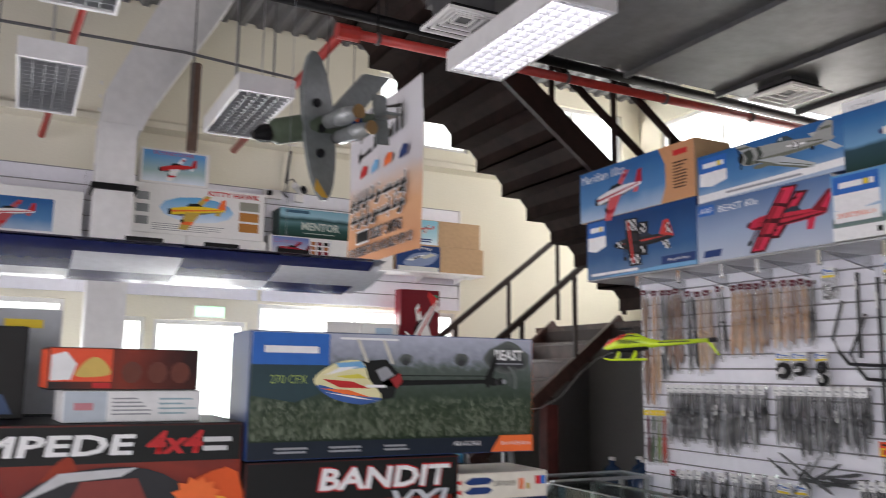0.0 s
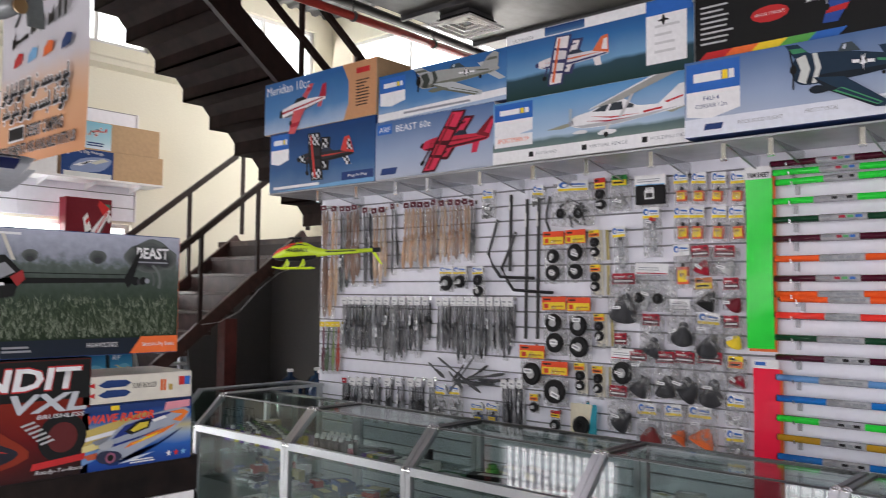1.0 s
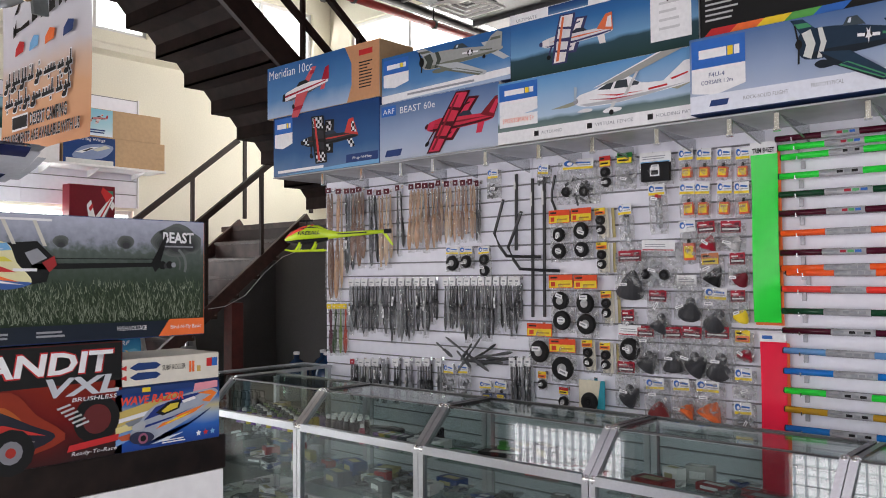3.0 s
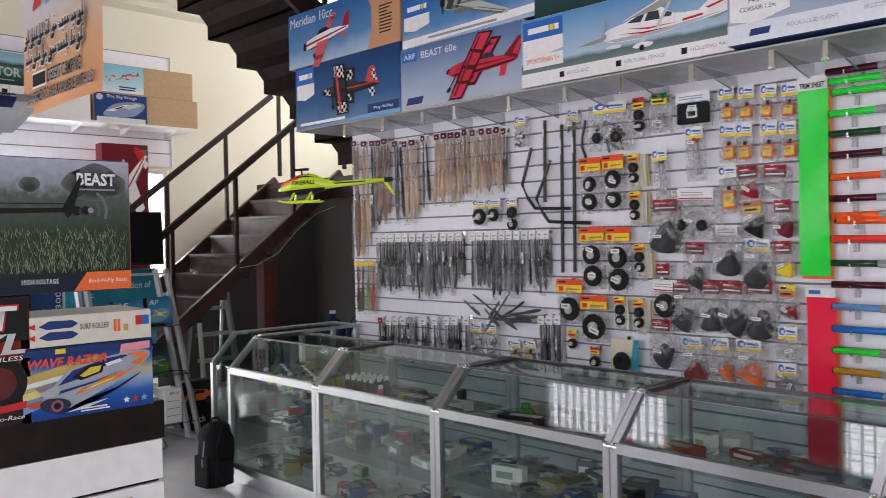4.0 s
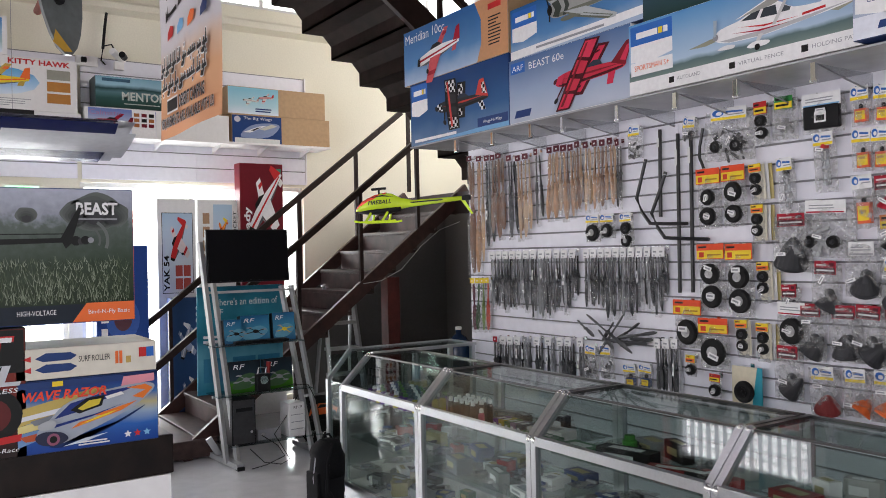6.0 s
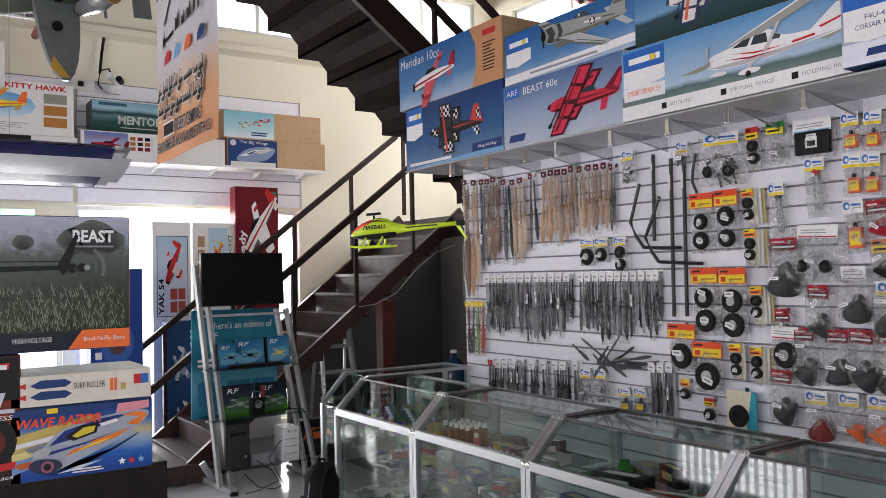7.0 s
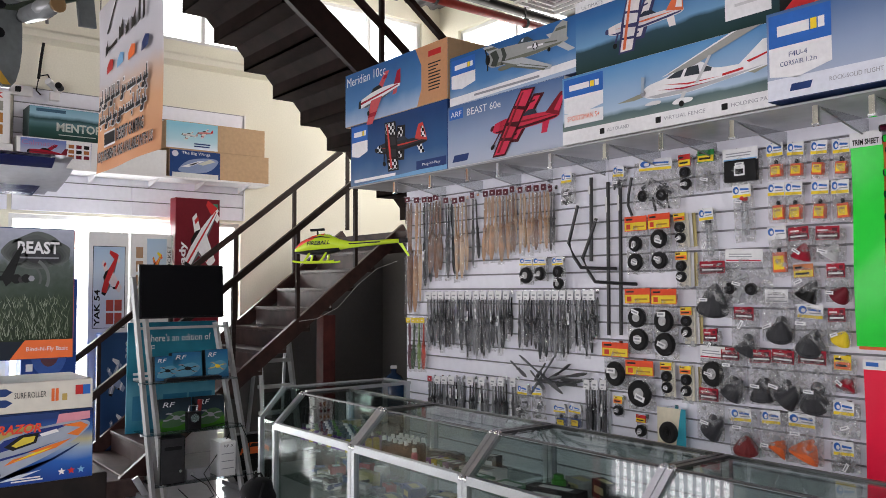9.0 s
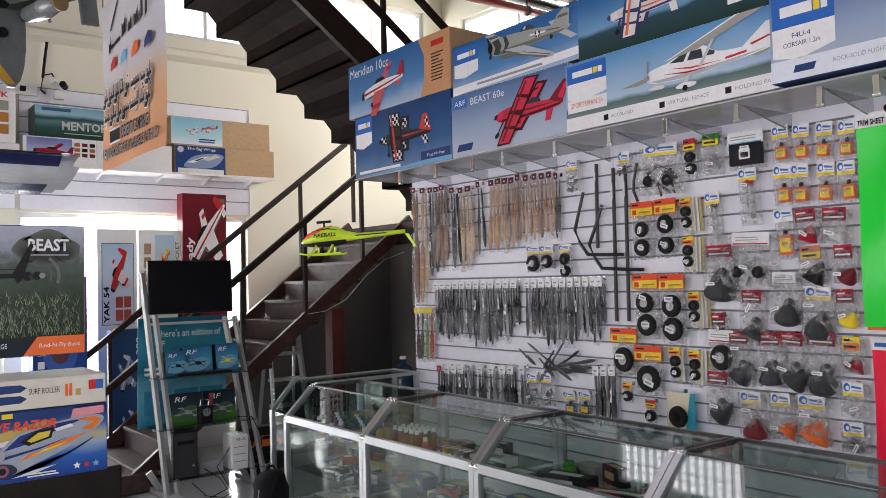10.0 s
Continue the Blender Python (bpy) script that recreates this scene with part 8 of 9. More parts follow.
def louvre_lamp(x, y, z, lit, tilt=0.0):
    w, L, h = 0.42, 1.26, 0.12
    c = thing("louvre_light", pose(x, y, z, 0, tilt, 0), "white louvred fluorescent light, " + ("lit" if lit else "switched off"), "ceiling light", "hanging fluorescent lights")
    bm = bmesh.new()
    for a in ((-w / 2, -w / 2 + 0.02, -L / 2, L / 2), (w / 2 - 0.02, w / 2, -L / 2, L / 2), (-w / 2 + 0.02, w / 2 - 0.02, -L / 2, -L / 2 + 0.03), (-w / 2 + 0.02, w / 2 - 0.02, L / 2 - 0.03, L / 2)):
        add_box(bm, *a, 0, h)
    add_box(bm, -w / 2, w / 2, -L / 2, L / 2, h, h + 0.012)
    part("housing", bm, STEEL_WHITE, c)
    for s in (-0.13, -0.045, 0.045, 0.13):
        part("tube", rod((s, -L / 2 + 0.05, h - 0.03), (s, L / 2 - 0.05, h - 0.03), 0.014, 10), glow("lit_tube", (1.0, 0.98, 0.95), 6.0) if lit else WHITE_PAINT, c)
    # Glow panel added behind the louvres in place of a tube-lit reflector.
    if lit:
        part("diffuser", box(-w / 2 + 0.022, w / 2 - 0.022, -L / 2 + 0.032, L / 2 - 0.032, 0.056, 0.06), glow("lit_reflector_glow", (1.0, 0.98, 0.95), 6.0), c, "added glow panel standing in for the tube-lit reflector")
    lv = ALU
    for k in range(15):
        y_ = -L / 2 + 0.06 + k * (L - 0.12) / 14
        part("louvre", box(-w / 2 + 0.02, w / 2 - 0.02, y_ - 0.002, y_ + 0.002, 0.004, 0.05), lv, c)
    for s in (-0.11, -0.037, 0.037, 0.11):
        part("divider", box(s - 0.002, s + 0.002, -L / 2 + 0.03, L / 2 - 0.03, 0.006, 0.048), lv, c)
    for y_ in (-0.45, 0.45):
        part("rod", rod((0, y_, h), (0, y_, HC - z - 0.03), 0.004, 6), ALU, c)
    return c


louvre_lamp(2.36, 4.45, 3.74, True)
louvre_lamp(2.42, 1.9, 3.74, True)
# This lit lamp is unseen, added to carry the row on.
louvre_lamp(2.42, -0.8, 3.74, True)
louvre_lamp(1.22, 6.75, 3.74, False)
louvre_lamp(-0.2, 6.8, 3.74, False)
louvre_lamp(-0.1, 4.75, 3.80, False)


pp = thing("sprinkler_pipe", pose(0, 0, 4.03), "red painted fire sprinkler pipe with elbows", "pipe")
part("pipe", rod((1.55, 5.45, 0), (7.1, 5.45, 0), 0.035, 12), RED_PIPE, pp, "", True)
part("pipe", rod((1.55, 5.45, 0), (1.62, 8.9, 0.0), 0.035, 12), RED_PIPE, pp, "", True)
part("elbow", rod((1.5, 5.45, 0), (1.66, 5.45, 0), 0.055, 12), RED_PIPE, pp)
for x in (1.8, 2.5, 3.4, 4.4, 5.4):
    part("hanger", rod((x, 5.45, 0.03), (x, 5.45, HC - 4.06), 0.006, 6), BLACK, pp)
    part("clamp", rod((x - 0.012, 5.45, 0), (x + 0.012, 5.45, 0), 0.045, 12), GALV, pp)
for a, b in (((0.05, 6.0), (-0.2, 8.9)),):
    part("branch", rod((a[0], a[1], 0.5), (b[0], b[1], -0.1), 0.03, 10), RED_PIPE, pp)
for x, y in ((3.3, 3.2), (5.9, 4.7)):
    part("drop", rod((x, y, 0.1), (x, y, 0.6), 0.025, 10), RED_PIPE, pp)
ct = thing("cable_conduit", pose(0, 0, 4.14), "long black insulated pipe below the ceiling", "pipe")
part("conduit", rod((-1.0, 5.56, 0.12), (7.1, 5.5, -0.02), 0.04, 10), BLACK, ct, "", True)
for x in (0.2, 1.9, 3.7, 5.2):
    part("hanger", rod((x, 5.54, 0.1), (x, 5.54, HC - 4.17), 0.005, 6), BLACK, ct)
c = thing("wall_conduit", pose(0, 0, 0), "thin grey conduit run with vertical drops", "pipe")
part("conduit", tube(((-1.5, 7.9, 4.6), (0.9, 7.9, 4.62), (2.0, 7.9, 4.55), (2.05, 7.9, 4.0)), 0.014), GALV, c)
for x in (-0.9, -0.6, 1.0, 1.4, 1.75):
    part("drop", rod((x, 7.95, 3.9), (x, 7.95, HC), 0.009, 6), GALV, c)
part("post", rod((1.05, 8.1, 3.75), (1.05, 8.1, 4.6), 0.05, 10), mat("rusty_pipe", (0.12, 0.07, 0.05), 0.6, grain=0.2), c)

du = thing("air_duct", pose(0, 0, 4.0), "galvanised rectangular air duct with flanged joints", "air duct")
part("trunk", box(2.5, 7.0, 3.3, 5.15, 0.05, 0.5, 0.004), GALV, du)
for x in (2.8, 3.75, 4.7, 5.65):
    part("flange", box(x, x + 0.035, 3.26, 5.19, 0.012, 0.54, 0.003), GALV, du)
part("branch", box(2.0, 2.5, 4.6, 5.1, 0.15, 0.42, 0.004), GALV, du)
for x in (3.2, 4.3, 5.9):
    part("hanger", rod((x, 3.25, 0.3), (x, 3.25, 1.5), 0.006, 6), ALU, du)
    part("hanger", rod((x, 5.2, 0.3), (x, 5.2, 1.5), 0.006, 6), ALU, du)


def diffuser(x, y, z, s):
    d_ = thing("ceiling_vent", pose(x, y, z), "white square air diffuser on a short duct", "vent", "air diffusers")
    part("neck", box(-s * 0.36, s * 0.36, -s * 0.36, s * 0.36, 0.04, 0.3), GALV, d_)
    for k in range(4):
        a = s / 2 - k * s * 0.11
        bm = bmesh.new()
        t = s * 0.045
        for q in ((-a, a, -a, -a + t), (-a, a, a - t, a), (-a, -a + t, -a + t, a - t), (a - t, a, -a + t, a - t)):
            add_box(bm, *q, 0.01 * k, 0.01 * k + 0.02)
        part("vent_ring", bm, WHITE_PAINT, d_)
    part("backing", box(-s * 0.4, s * 0.4, -s * 0.4, s * 0.4, 0.05, 0.06), BLACK, d_)
    return d_


diffuser(2.15, 4.85, 3.97, 0.42)
diffuser(5.05, 4.75, 3.95, 0.45)
diffuser(0.1, 5.0, 4.35, 0.42)

# the chequered wing of a large hanging model
w_ = thing("hanging_wing", pose(1.3, 4.2, 2.29), "large blue and white chequered model wing hung on cords", "model wing")
n = 7
WINGW, WINGB = mat("white_film_covering", (0.62, 0.64, 0.68), 0.16, coat=0.2), mat("navy_film_covering", (0.010, 0.016, 0.085), 0.25, spec=0.2)


def wing_panel(x0, x1, a, b, m, nm):
    """A piece of the wing between spans x0 and x1 and chord stations a and b."""
    def pt(x, s, top):
        th = 0.055 * math.sin(math.pi * min(1.0, s ** 0.6 * 0.97 + 0.03))
        return (x, 0.46 * s, -0.13 * s + (th * 0.7 if top else -th * 0.5) - 0.012 * abs(x) * 0.0)
    bm = bmesh.new()
    ss = [a + (b - a) * i / 3 for i in range(4)]
    for top in (False, True):
        for s0, s1 in zip(ss, ss[1:]):
            bm.faces.new([bm.verts.new(pt(x, s, top)) for x, s in ((x0, s0), (x1, s0), (x1, s1), (x0, s1))])
    bmesh.ops.remove_doubles(bm, verts=bm.verts, dist=0.0004)
    part(nm, bm, m, w_, "", True)


for i in range(n):
    for j, (a, b) in enumerate(((0.0, 0.14), (0.14, 0.62), (0.62, 1.0))):
        wing_panel(-0.46 * (i + 1), -0.46 * i, a, b, WINGB if j == 0 or (i + j) % 2 == 0 else WINGW, "wing_panel")
wing_panel(0.0, 0.05, 0.04, 0.93, WINGW, "wing_tip")
wing_panel(0.05, 0.09, 0.12, 0.80, WINGW, "wing_tip")
for k in range(3):
    part("aileron_gap", box(-0.5 - k * 0.34, -0.34 - k * 0.34, -0.004, 0.004, 0.012, 0.03), BLACK, w_)
for x in (-0.4, -2.2):
    part("cord", rod((x, 0.2, -0.05), (x, 0.2, HC - 2.29), 0.0012, 6), GREYINK, w_)

# a grey warbird model hung on its side
OLIVE = mat("grey_warbird_paint", (0.16, 0.18, 0.18), 0.3, grain=0.12, coat=0.3)
pl = thing("hanging_aeroplane", pose(1.09, 4.65, 3.08, 0, -7, 18), "grey warbird model aeroplane hanging on its side", "model aeroplane")
part("fuselage", lathe(((0.03, -0.3), (0.07, -0.24), (0.075, -0.05), (0.06, 0.15), (0.035, 0.4), (0.015, 0.55)), 14, pose(0, 0, 0, 0, 78, 0)), ink(0.10, 0.13, 0.09), pl, "", True)
bm = bmesh.new()
N = 22
for sx in (-0.012, 0.012):
    bm.faces.new([bm.verts.new((0.13 * math.cos(2 * math.pi * k / N) + 0.02, sx - 0.04 + 0.25 * 0.13 * math.cos(2 * math.pi * k / N), 0.42 * math.sin(2 * math.pi * k / N))) for k in range(N)])
bm.verts.ensure_lookup_table()
for k in range(N):
    bm.faces.new((bm.verts[k], bm.verts[(k + 1) % N], bm.verts[N + (k + 1) % N], bm.verts[N + k]))
part("wing", bm, OLIVE, pl)
part("wing_tip", flat(((-0.06, -0.36), (-0.01, -0.405), (0.03, -0.405), (-0.04, -0.30)), 0.07), ink(0.6, 0.35, 0.05), pl)
for u, v in ((0.0, 0.12), (0.02, -0.02), (0.0, -0.16)):
    part("wheel_well", rod((u, -0.075, v), (u, -0.06, v), 0.025, 10), BLACK, pl)
part("roundel", rod((0.26, -0.085, 0.05), (0.26, -0.07, 0.05), 0.04, 16), NAVY, pl)
part("roundel_core", rod((0.26, -0.088, 0.05), (0.26, -0.07, 0.05), 0.016, 12), ORANGE, pl)
part("tailplane", box(0.46, 0.56, -0.02, 0.0, -0.06, 0.24, 0.006), OLIVE, pl)
part("fin", box(0.45, 0.56, -0.14, 0.0, 0.09, 0.11, 0.006), OLIVE, pl)
part("spinner", lathe(((0.05, 0), (0.045, 0.04), (0.02, 0.09)), 12, pose(-0.29, 0, -0.062, 0, -102, 0)), BLACK, pl)
part("cord", rod((0.1, 0, 0.05), (0.5, 0.1, HC - 3.13), 0.003, 6), BLACK, pl)
POD = mat("silver_pod_plastic", (0.30, 0.32, 0.32), 0.25, 0.3, grain=0.1, coat=0.4)
for x, z in ((0.06, 0.02), (0.14, -0.06)):
    part("pod", lathe(((0.02, -0.16), (0.045, -0.08), (0.05, 0.06), (0.036, 0.15)), 12, Matrix.Translation((x, -0.16, z)) @ pose(0, 0, 0, 90)), POD, pl, "", True)
    part("pod_ring", lathe(((0.034, 0), (0.04, 0.02), (0.028, 0.022)), 12, Matrix.Translation((x, -0.33, z)) @ pose(0, 0, 0, 90)), mat("brass_exhaust", (0.35, 0.22, 0.1), 0.35, 0.7), pl)
part("outer_wing", prism(((0.0, -0.03), (0.42, 0.36), (0.62, 0.36), (0.18, -0.06)), 0.0, 0.03, "y"), OLIVE, pl)
# the media stand, goods by the stairs, and the bag
s = thing("media_stand", pose(0, 0, 0), "silver tubular media stand with glass shelves", "media stand")
SIL = mat("silver_powder_coat", (0.48, 0.49, 0.5), 0.35, 0.6, grain=0.05)
for x0, x1, zt in ((2.53, 2.43, 1.80), (2.62, 2.50, 1.75), (3.27, 3.13, 1.42), (3.36, 3.22, 1.42)):
    part("upright", bar((x0, 6.72, 0.03), (x1, 6.98, zt), 0.035, 0.035), SIL, s)
for x in (2.58, 3.32):
    part("foot", bar((x, 6.54, 0.03), (x - 0.04, 7.10, 0.03), 0.06, 0.04), SIL, s)
    part("foot_pad", box(x - 0.03, x + 0.03, 6.52, 6.58, 0.0, 0.03, 0.005), BLACK, s)
    part("strut", bar((x - 0.02, 6.95, 0.03), (x - 0.12, 6.95, 0.2), 0.02, 0.05), SIL, s)
for z, x0, x1 in ((0.155, 2.54, 3.36), (0.56, 2.47, 3.28), (0.965, 2.45, 3.22)):
    part("shelf", box(x0, x1, 6.70, 7.02, z - 0.008, z, 0.003), glass("stand_glass", (0.62, 0.70, 0.70), 0.2), s)
    part("shelf_rail", bar((x0, 6.86, z - 0.016), (x1, 6.86, z - 0.016), 0.025, 0.016), SIL, s)
part("top_bar", bar((2.46, 6.95, 1.385), (3.2, 6.95, 1.385), 0.03, 0.02), SIL, s)
tv = thing("television", pose(2.80, 6.90, 1.40, -4, 0, 0), "black flat screen television switched off on the stand", "television")
part("casing", box(-0.355, 0.355, 0.0, 0.045, 0, 0.44, 0.006), BLACK, tv)
part("screen", box(-0.343, 0.343, -0.003, 0.0, 0.014, 0.428), mat("dark_screen", (0.003, 0.003, 0.004), 0.35, grain=0.02, spec=0.15), tv)
po = thing("poster_board", pose(2.42, 7.08, 0.53, 2, 0, 0), "teal promotional poster board behind the shelves", "poster")
part("board", box(0, 0.75, 0, 0.01, 0, 0.9), ramp_mat("teal_poster", ((0.0, (0.015, 0.16, 0.24)), (0.3, (0.10, 0.32, 0.42)), (0.5, (0.012, 0.15, 0.22)), (0.75, (0.03, 0.24, 0.33)), (1.0, (0.008, 0.11, 0.17))), 0.3, "Z", 0.2, 4.0), po)
words("here's an edition of", 0.19, 0.70, 0.74, 0.06, WHITE, po, 0.004)
words("F", 0.19, 0.22, 0.66, 0.05, WHITE, po, 0.004)
for u in (0.05, 0.3, 0.52):
    part("printed_box", rect(u, u + 0.2, 0.1, 0.3, 0.003), ink(0.03, 0.18, 0.3), po)
bars(po, 0.05, 0.65, 0.42, 0.5, 2, WHITE, 0.003, 4)


def software_box(x, z, w, h, m, label, quad):
    c = carton("software_box", x, 6.80, z, w, h, 0.07, m, label, NORTH, INKBLACK, "software boxes on the media stand", -8)
    words("RF", w * 0.12, w * 0.5, h * 0.74, h * 0.15, WHITE, c, 0.003, 0.25)
    part("printed_haze", flat(smooth(((w * 0.08, h * 0.16), (w * 0.3, h * 0.5), (w * 0.7, h * 0.6), (w * 0.94, h * 0.4), (w * 0.6, h * 0.14))), 0.0022), ink(0.12, 0.36, 0.50) if m is RFB else ink(0.05, 0.12, 0.05), c)
    for k, (a, b_) in enumerate(((0.2, 0.34), (0.8, 0.46), (0.3, 0.54), (0.74, 0.28))):
        part("printed_rotor", flat([(w * (a + 0.10 * math.cos(q * 0.6283)), h * (b_ + 0.025 * math.sin(q * 0.6283))) for q in range(10)], 0.003 + 0.0002 * k), GREYINK, c)
    for a, b_ in (((0.2, 0.34), (0.8, 0.46)), ((0.3, 0.54), (0.74, 0.28))):
        part("printed_arm", flat(((w * a[0], h * (a[1] - 0.015)), (w * b_[0], h * (b_[1] - 0.015)), (w * b_[0], h * (b_[1] + 0.015)), (w * a[0], h * (a[1] + 0.015))), 0.004), quad, c)
    part("printed_hull", flat(smooth(((w * 0.4, h * 0.4), (w * 0.48, h * 0.47), (w * 0.6, h * 0.44), (w * 0.62, h * 0.36), (w * 0.48, h * 0.34))), 0.0046), quad, c)
    return c


RFB = ramp_mat("blue_software_print", ((0.0, (0.03, 0.12, 0.24)), (0.5, (0.05, 0.26, 0.42)), (1.0, (0.02, 0.12, 0.26))), 0.25, "Z", 0.2, 6.0, 0.3)
RFG = ramp_mat("field_software_print", ((0.0, (0.02, 0.10, 0.01)), (0.3, (0.06, 0.22, 0.02)), (0.42, (0.03, 0.05, 0.07)), (1.0, (0.01, 0.015, 0.02))), 0.25, "Z", 0.1, 6.0, 0.3)
software_box(2.56, 0.966, 0.2, 0.2, RFB, "teal flight simulator software box", INKBLACK)
software_box(2.70, 0.966, 0.25, 0.225, RFB, "teal software box with a quadcopter picture", INKBLACK)
software_box(2.98, 0.966, 0.2, 0.235, RFB, "teal software box with a yellow drone picture", YELLOW)
software_box(2.60, 0.561, 0.27, 0.26, RFG, "black and green flight simulator box", GREYINK)
software_box(2.90, 0.561, 0.25, 0.26, RFG, "black and green flight simulator box", GREYINK)
kb = thing("keyboard", pose(2.62, 6.71, 0.967), "black computer keyboard on the glass shelf", "keyboard")
part("case", box(0, 0.46, 0, 0.06, 0, 0.022, 0.004), BLACK, kb)
for k in range(14):
    part("key", box(0.015 + k * 0.031, 0.04 + k * 0.031, 0.01, 0.05, 0.022, 0.027), DARK, kb)
ro = thing("transmitter", pose(2.86, 6.73, 0.562), "black handheld radio transmitter with silver sticks", "transmitter")
part("body", box(-0.06, 0.06, 0, 0.06, 0, 0.15, 0.012), BLACK, ro)
part("dial", rod((0, -0.012, 0.1), (0, 0.0, 0.1), 0.035, 16), CHROME, ro)
part("handle", tube(((-0.04, 0.03, 0.15), (-0.04, 0.02, 0.2), (0.03, 0.02, 0.2), (0.03, 0.03, 0.15)), 0.008), CHROME, ro)
part("antenna", rod((0.05, 0.04, 0.15), (0.06, 0.04, 0.24), 0.02, 8), ink(0.25, 0.02, 0.02), ro)
pc = thing("computer_tower", pose(2.58, 6.72, 0.156), "black desktop computer tower on the lowest shelf", "computer")
part("case", box(0, 0.2, 0, 0.3, 0, 0.37, 0.006), BLACK, pc)
part("front_panel", box(0.01, 0.19, -0.008, 0.0, 0.01, 0.36, 0.003), DARK, pc)
part("drive_slot", box(0.03, 0.17, -0.012, -0.008, 0.27, 0.3), BLACK, pc)
part("power_button", rod((0.16, -0.012, 0.1), (0.16, -0.008, 0.1), 0.012, 10), CHROME, pc)
wb = carton("software_box", 3.08, 6.74, 0.156, 0.14, 0.28, 0.2, WHITE_CARD, "white software carton on the lowest shelf", NORTH, WHITE_CARD, "software boxes on the media stand")
for k in range(3):
    part("print_line", rect(0.015, 0.125, 0.06 + 0.06 * k, 0.066 + 0.06 * k, 0.003), GREYINK, wb)
words("RF-X", 0.04, 0.12, 0.235, 0.022, INKBLACK, wb)
pb = thing("power_supply", pose(2.82, 6.78, 0.156), "small grey power supply on the lowest shelf", "power supply")
part("case", box(0, 0.2, 0, 0.12, 0, 0.09, 0.006), GREYINK, pb)
part("lamp", rod((0.04, -0.006, 0.05), (0.04, 0, 0.05), 0.015, 10), CHROME, pb)
for k, pts in enumerate((((2.75, 6.78, 0.1), (2.8, 6.6, 0.02), (2.9, 6.5, 0.01), (3.02, 6.6, 0.01), (2.95, 6.75, 0.2), (3.1, 6.8, 0.35), (3.25, 6.9, 0.5)), ((2.85, 6.78, 0.2), (2.95, 6.68, 0.12), (3.0, 6.66, 0.03), (2.8, 6.55, 0.01), (2.66, 6.5, 0.01)), ((2.95, 6.75, 0.57), (3.1, 6.7, 0.6), (3.25, 6.72, 0.58), (3.36, 6.78, 0.4), (3.38, 6.8, 0.1)))):
    cb = thing("power_cable", pose(0, 0, 0), "loose black cable trailing from the stand", "cable", "loose cables")
    part("cord", tube(pts, 0.004, 6), BLACK, cb)
for o in bpy.data.objects:
    if not o.parent and o.name.split(".")[0] in ("media_stand", "television", "poster_board", "software_box", "keyboard", "transmitter", "computer_tower", "power_supply", "power_cable"):
        o.location += Vector((0.11 + (0.02 if o.name == "television" else 0.0), 0.07, 0.065 if o.name == "television" else 0.0))
c = carton("toy_car_box", 3.42, 7.0, 0.0, 0.34, 0.22, 0.12, INKBLACK, "black toy car box on the floor", NORTH, BLACK, "toy car boxes by the stairs")
words("Touch", 0.05, 0.22, 0.08, 0.06, WHITE, c)
c = carton("toy_car_box", 3.42, 7.0, 0.221, 0.34, 0.22, 0.12, INKBLACK, "black box with an orange truck picture", NORTH, BLACK, "toy car boxes by the stairs")
part("printed_truck", flat(((0.03, 0.05), (0.05, 0.11), (0.12, 0.15), (0.24, 0.14), (0.31, 0.09), (0.3, 0.05)), 0.003), ORANGE, c)
part("printed_window", flat(((0.12, 0.11), (0.14, 0.14), (0.22, 0.135), (0.22, 0.11)), 0.004), INKBLACK, c)
for u in (0.08, 0.26):
    part("printed_wheel", flat([(u + 0.035 * math.cos(k * 0.5236), 0.045 + 0.035 * math.sin(k * 0.5236)) for k in range(12)], 0.0045), DARK, c)

bp = thing("backpack", pose(2.86, 5.40, 0, 0, 0, 8), "black fabric backpack standing against the glass counter", "backpack")
FAB = mat("black_nylon_fabric", (0.008, 0.008, 0.009), 0.75, spec=0.2, grain=0.25, scale=120, bump=0.4)
bm = bmesh.new()
bmesh.ops.create_icosphere(bm, subdivisions=3, radius=1)
for v in bm.verts:
    sq = [math.copysign(abs(k) ** 0.62, k) for k in v.co]
    v.co = (0.115 * sq[0] + 0.01 * math.sin(9 * v.co.z), 0.09 * sq[1], 0.225 + 0.22 * sq[2])
part("body", bm, FAB, bp, "", True)
part("front_pocket", box(-0.125, -0.1, -0.07, 0.07, 0.03, 0.24, 0.012), FAB, bp)
part("side_pocket", box(-0.075, 0.07, -0.10, -0.08, 0.03, 0.2, 0.012), FAB, bp)
part("strap", tube(((0.0, -0.07, 0.42), (-0.06, -0.095, 0.3), (-0.06, -0.10, 0.12), (0.0, -0.09, 0.03)), 0.012), FAB, bp)
part("handle", tube(((-0.04, 0, 0.435), (-0.02, 0, 0.47), (0.02, 0, 0.47), (0.04, 0, 0.435)), 0.008), FAB, bp)
part("zip", tube(((-0.11, -0.03, 0.06), (-0.125, -0.02, 0.2), (-0.1, -0.02, 0.36)), 0.004), GREYINK, bp)

la = thing("step_ladder", pose(4.2, 7.75, 0), "folded aluminium step ladder under the stairs", "ladder")
for x in (-0.2, 0.2):
    part("rail", bar((x, -0.1, 0), (x * 0.75, 0.15, 1.35), 0.03, 0.06), ALU, la)
    part("back_leg", bar((x, 0.35, 0), (x * 0.75, 0.16, 1.3), 0.025, 0.03), ALU, la)
for k in range(5):
    z = 0.22 + k * 0.25
    part("step", box(-0.2 + 0.01 * k, 0.2 - 0.01 * k, -0.12 + z * 0.18, -0.02 + z * 0.18, z, z + 0.03), ALU, la)


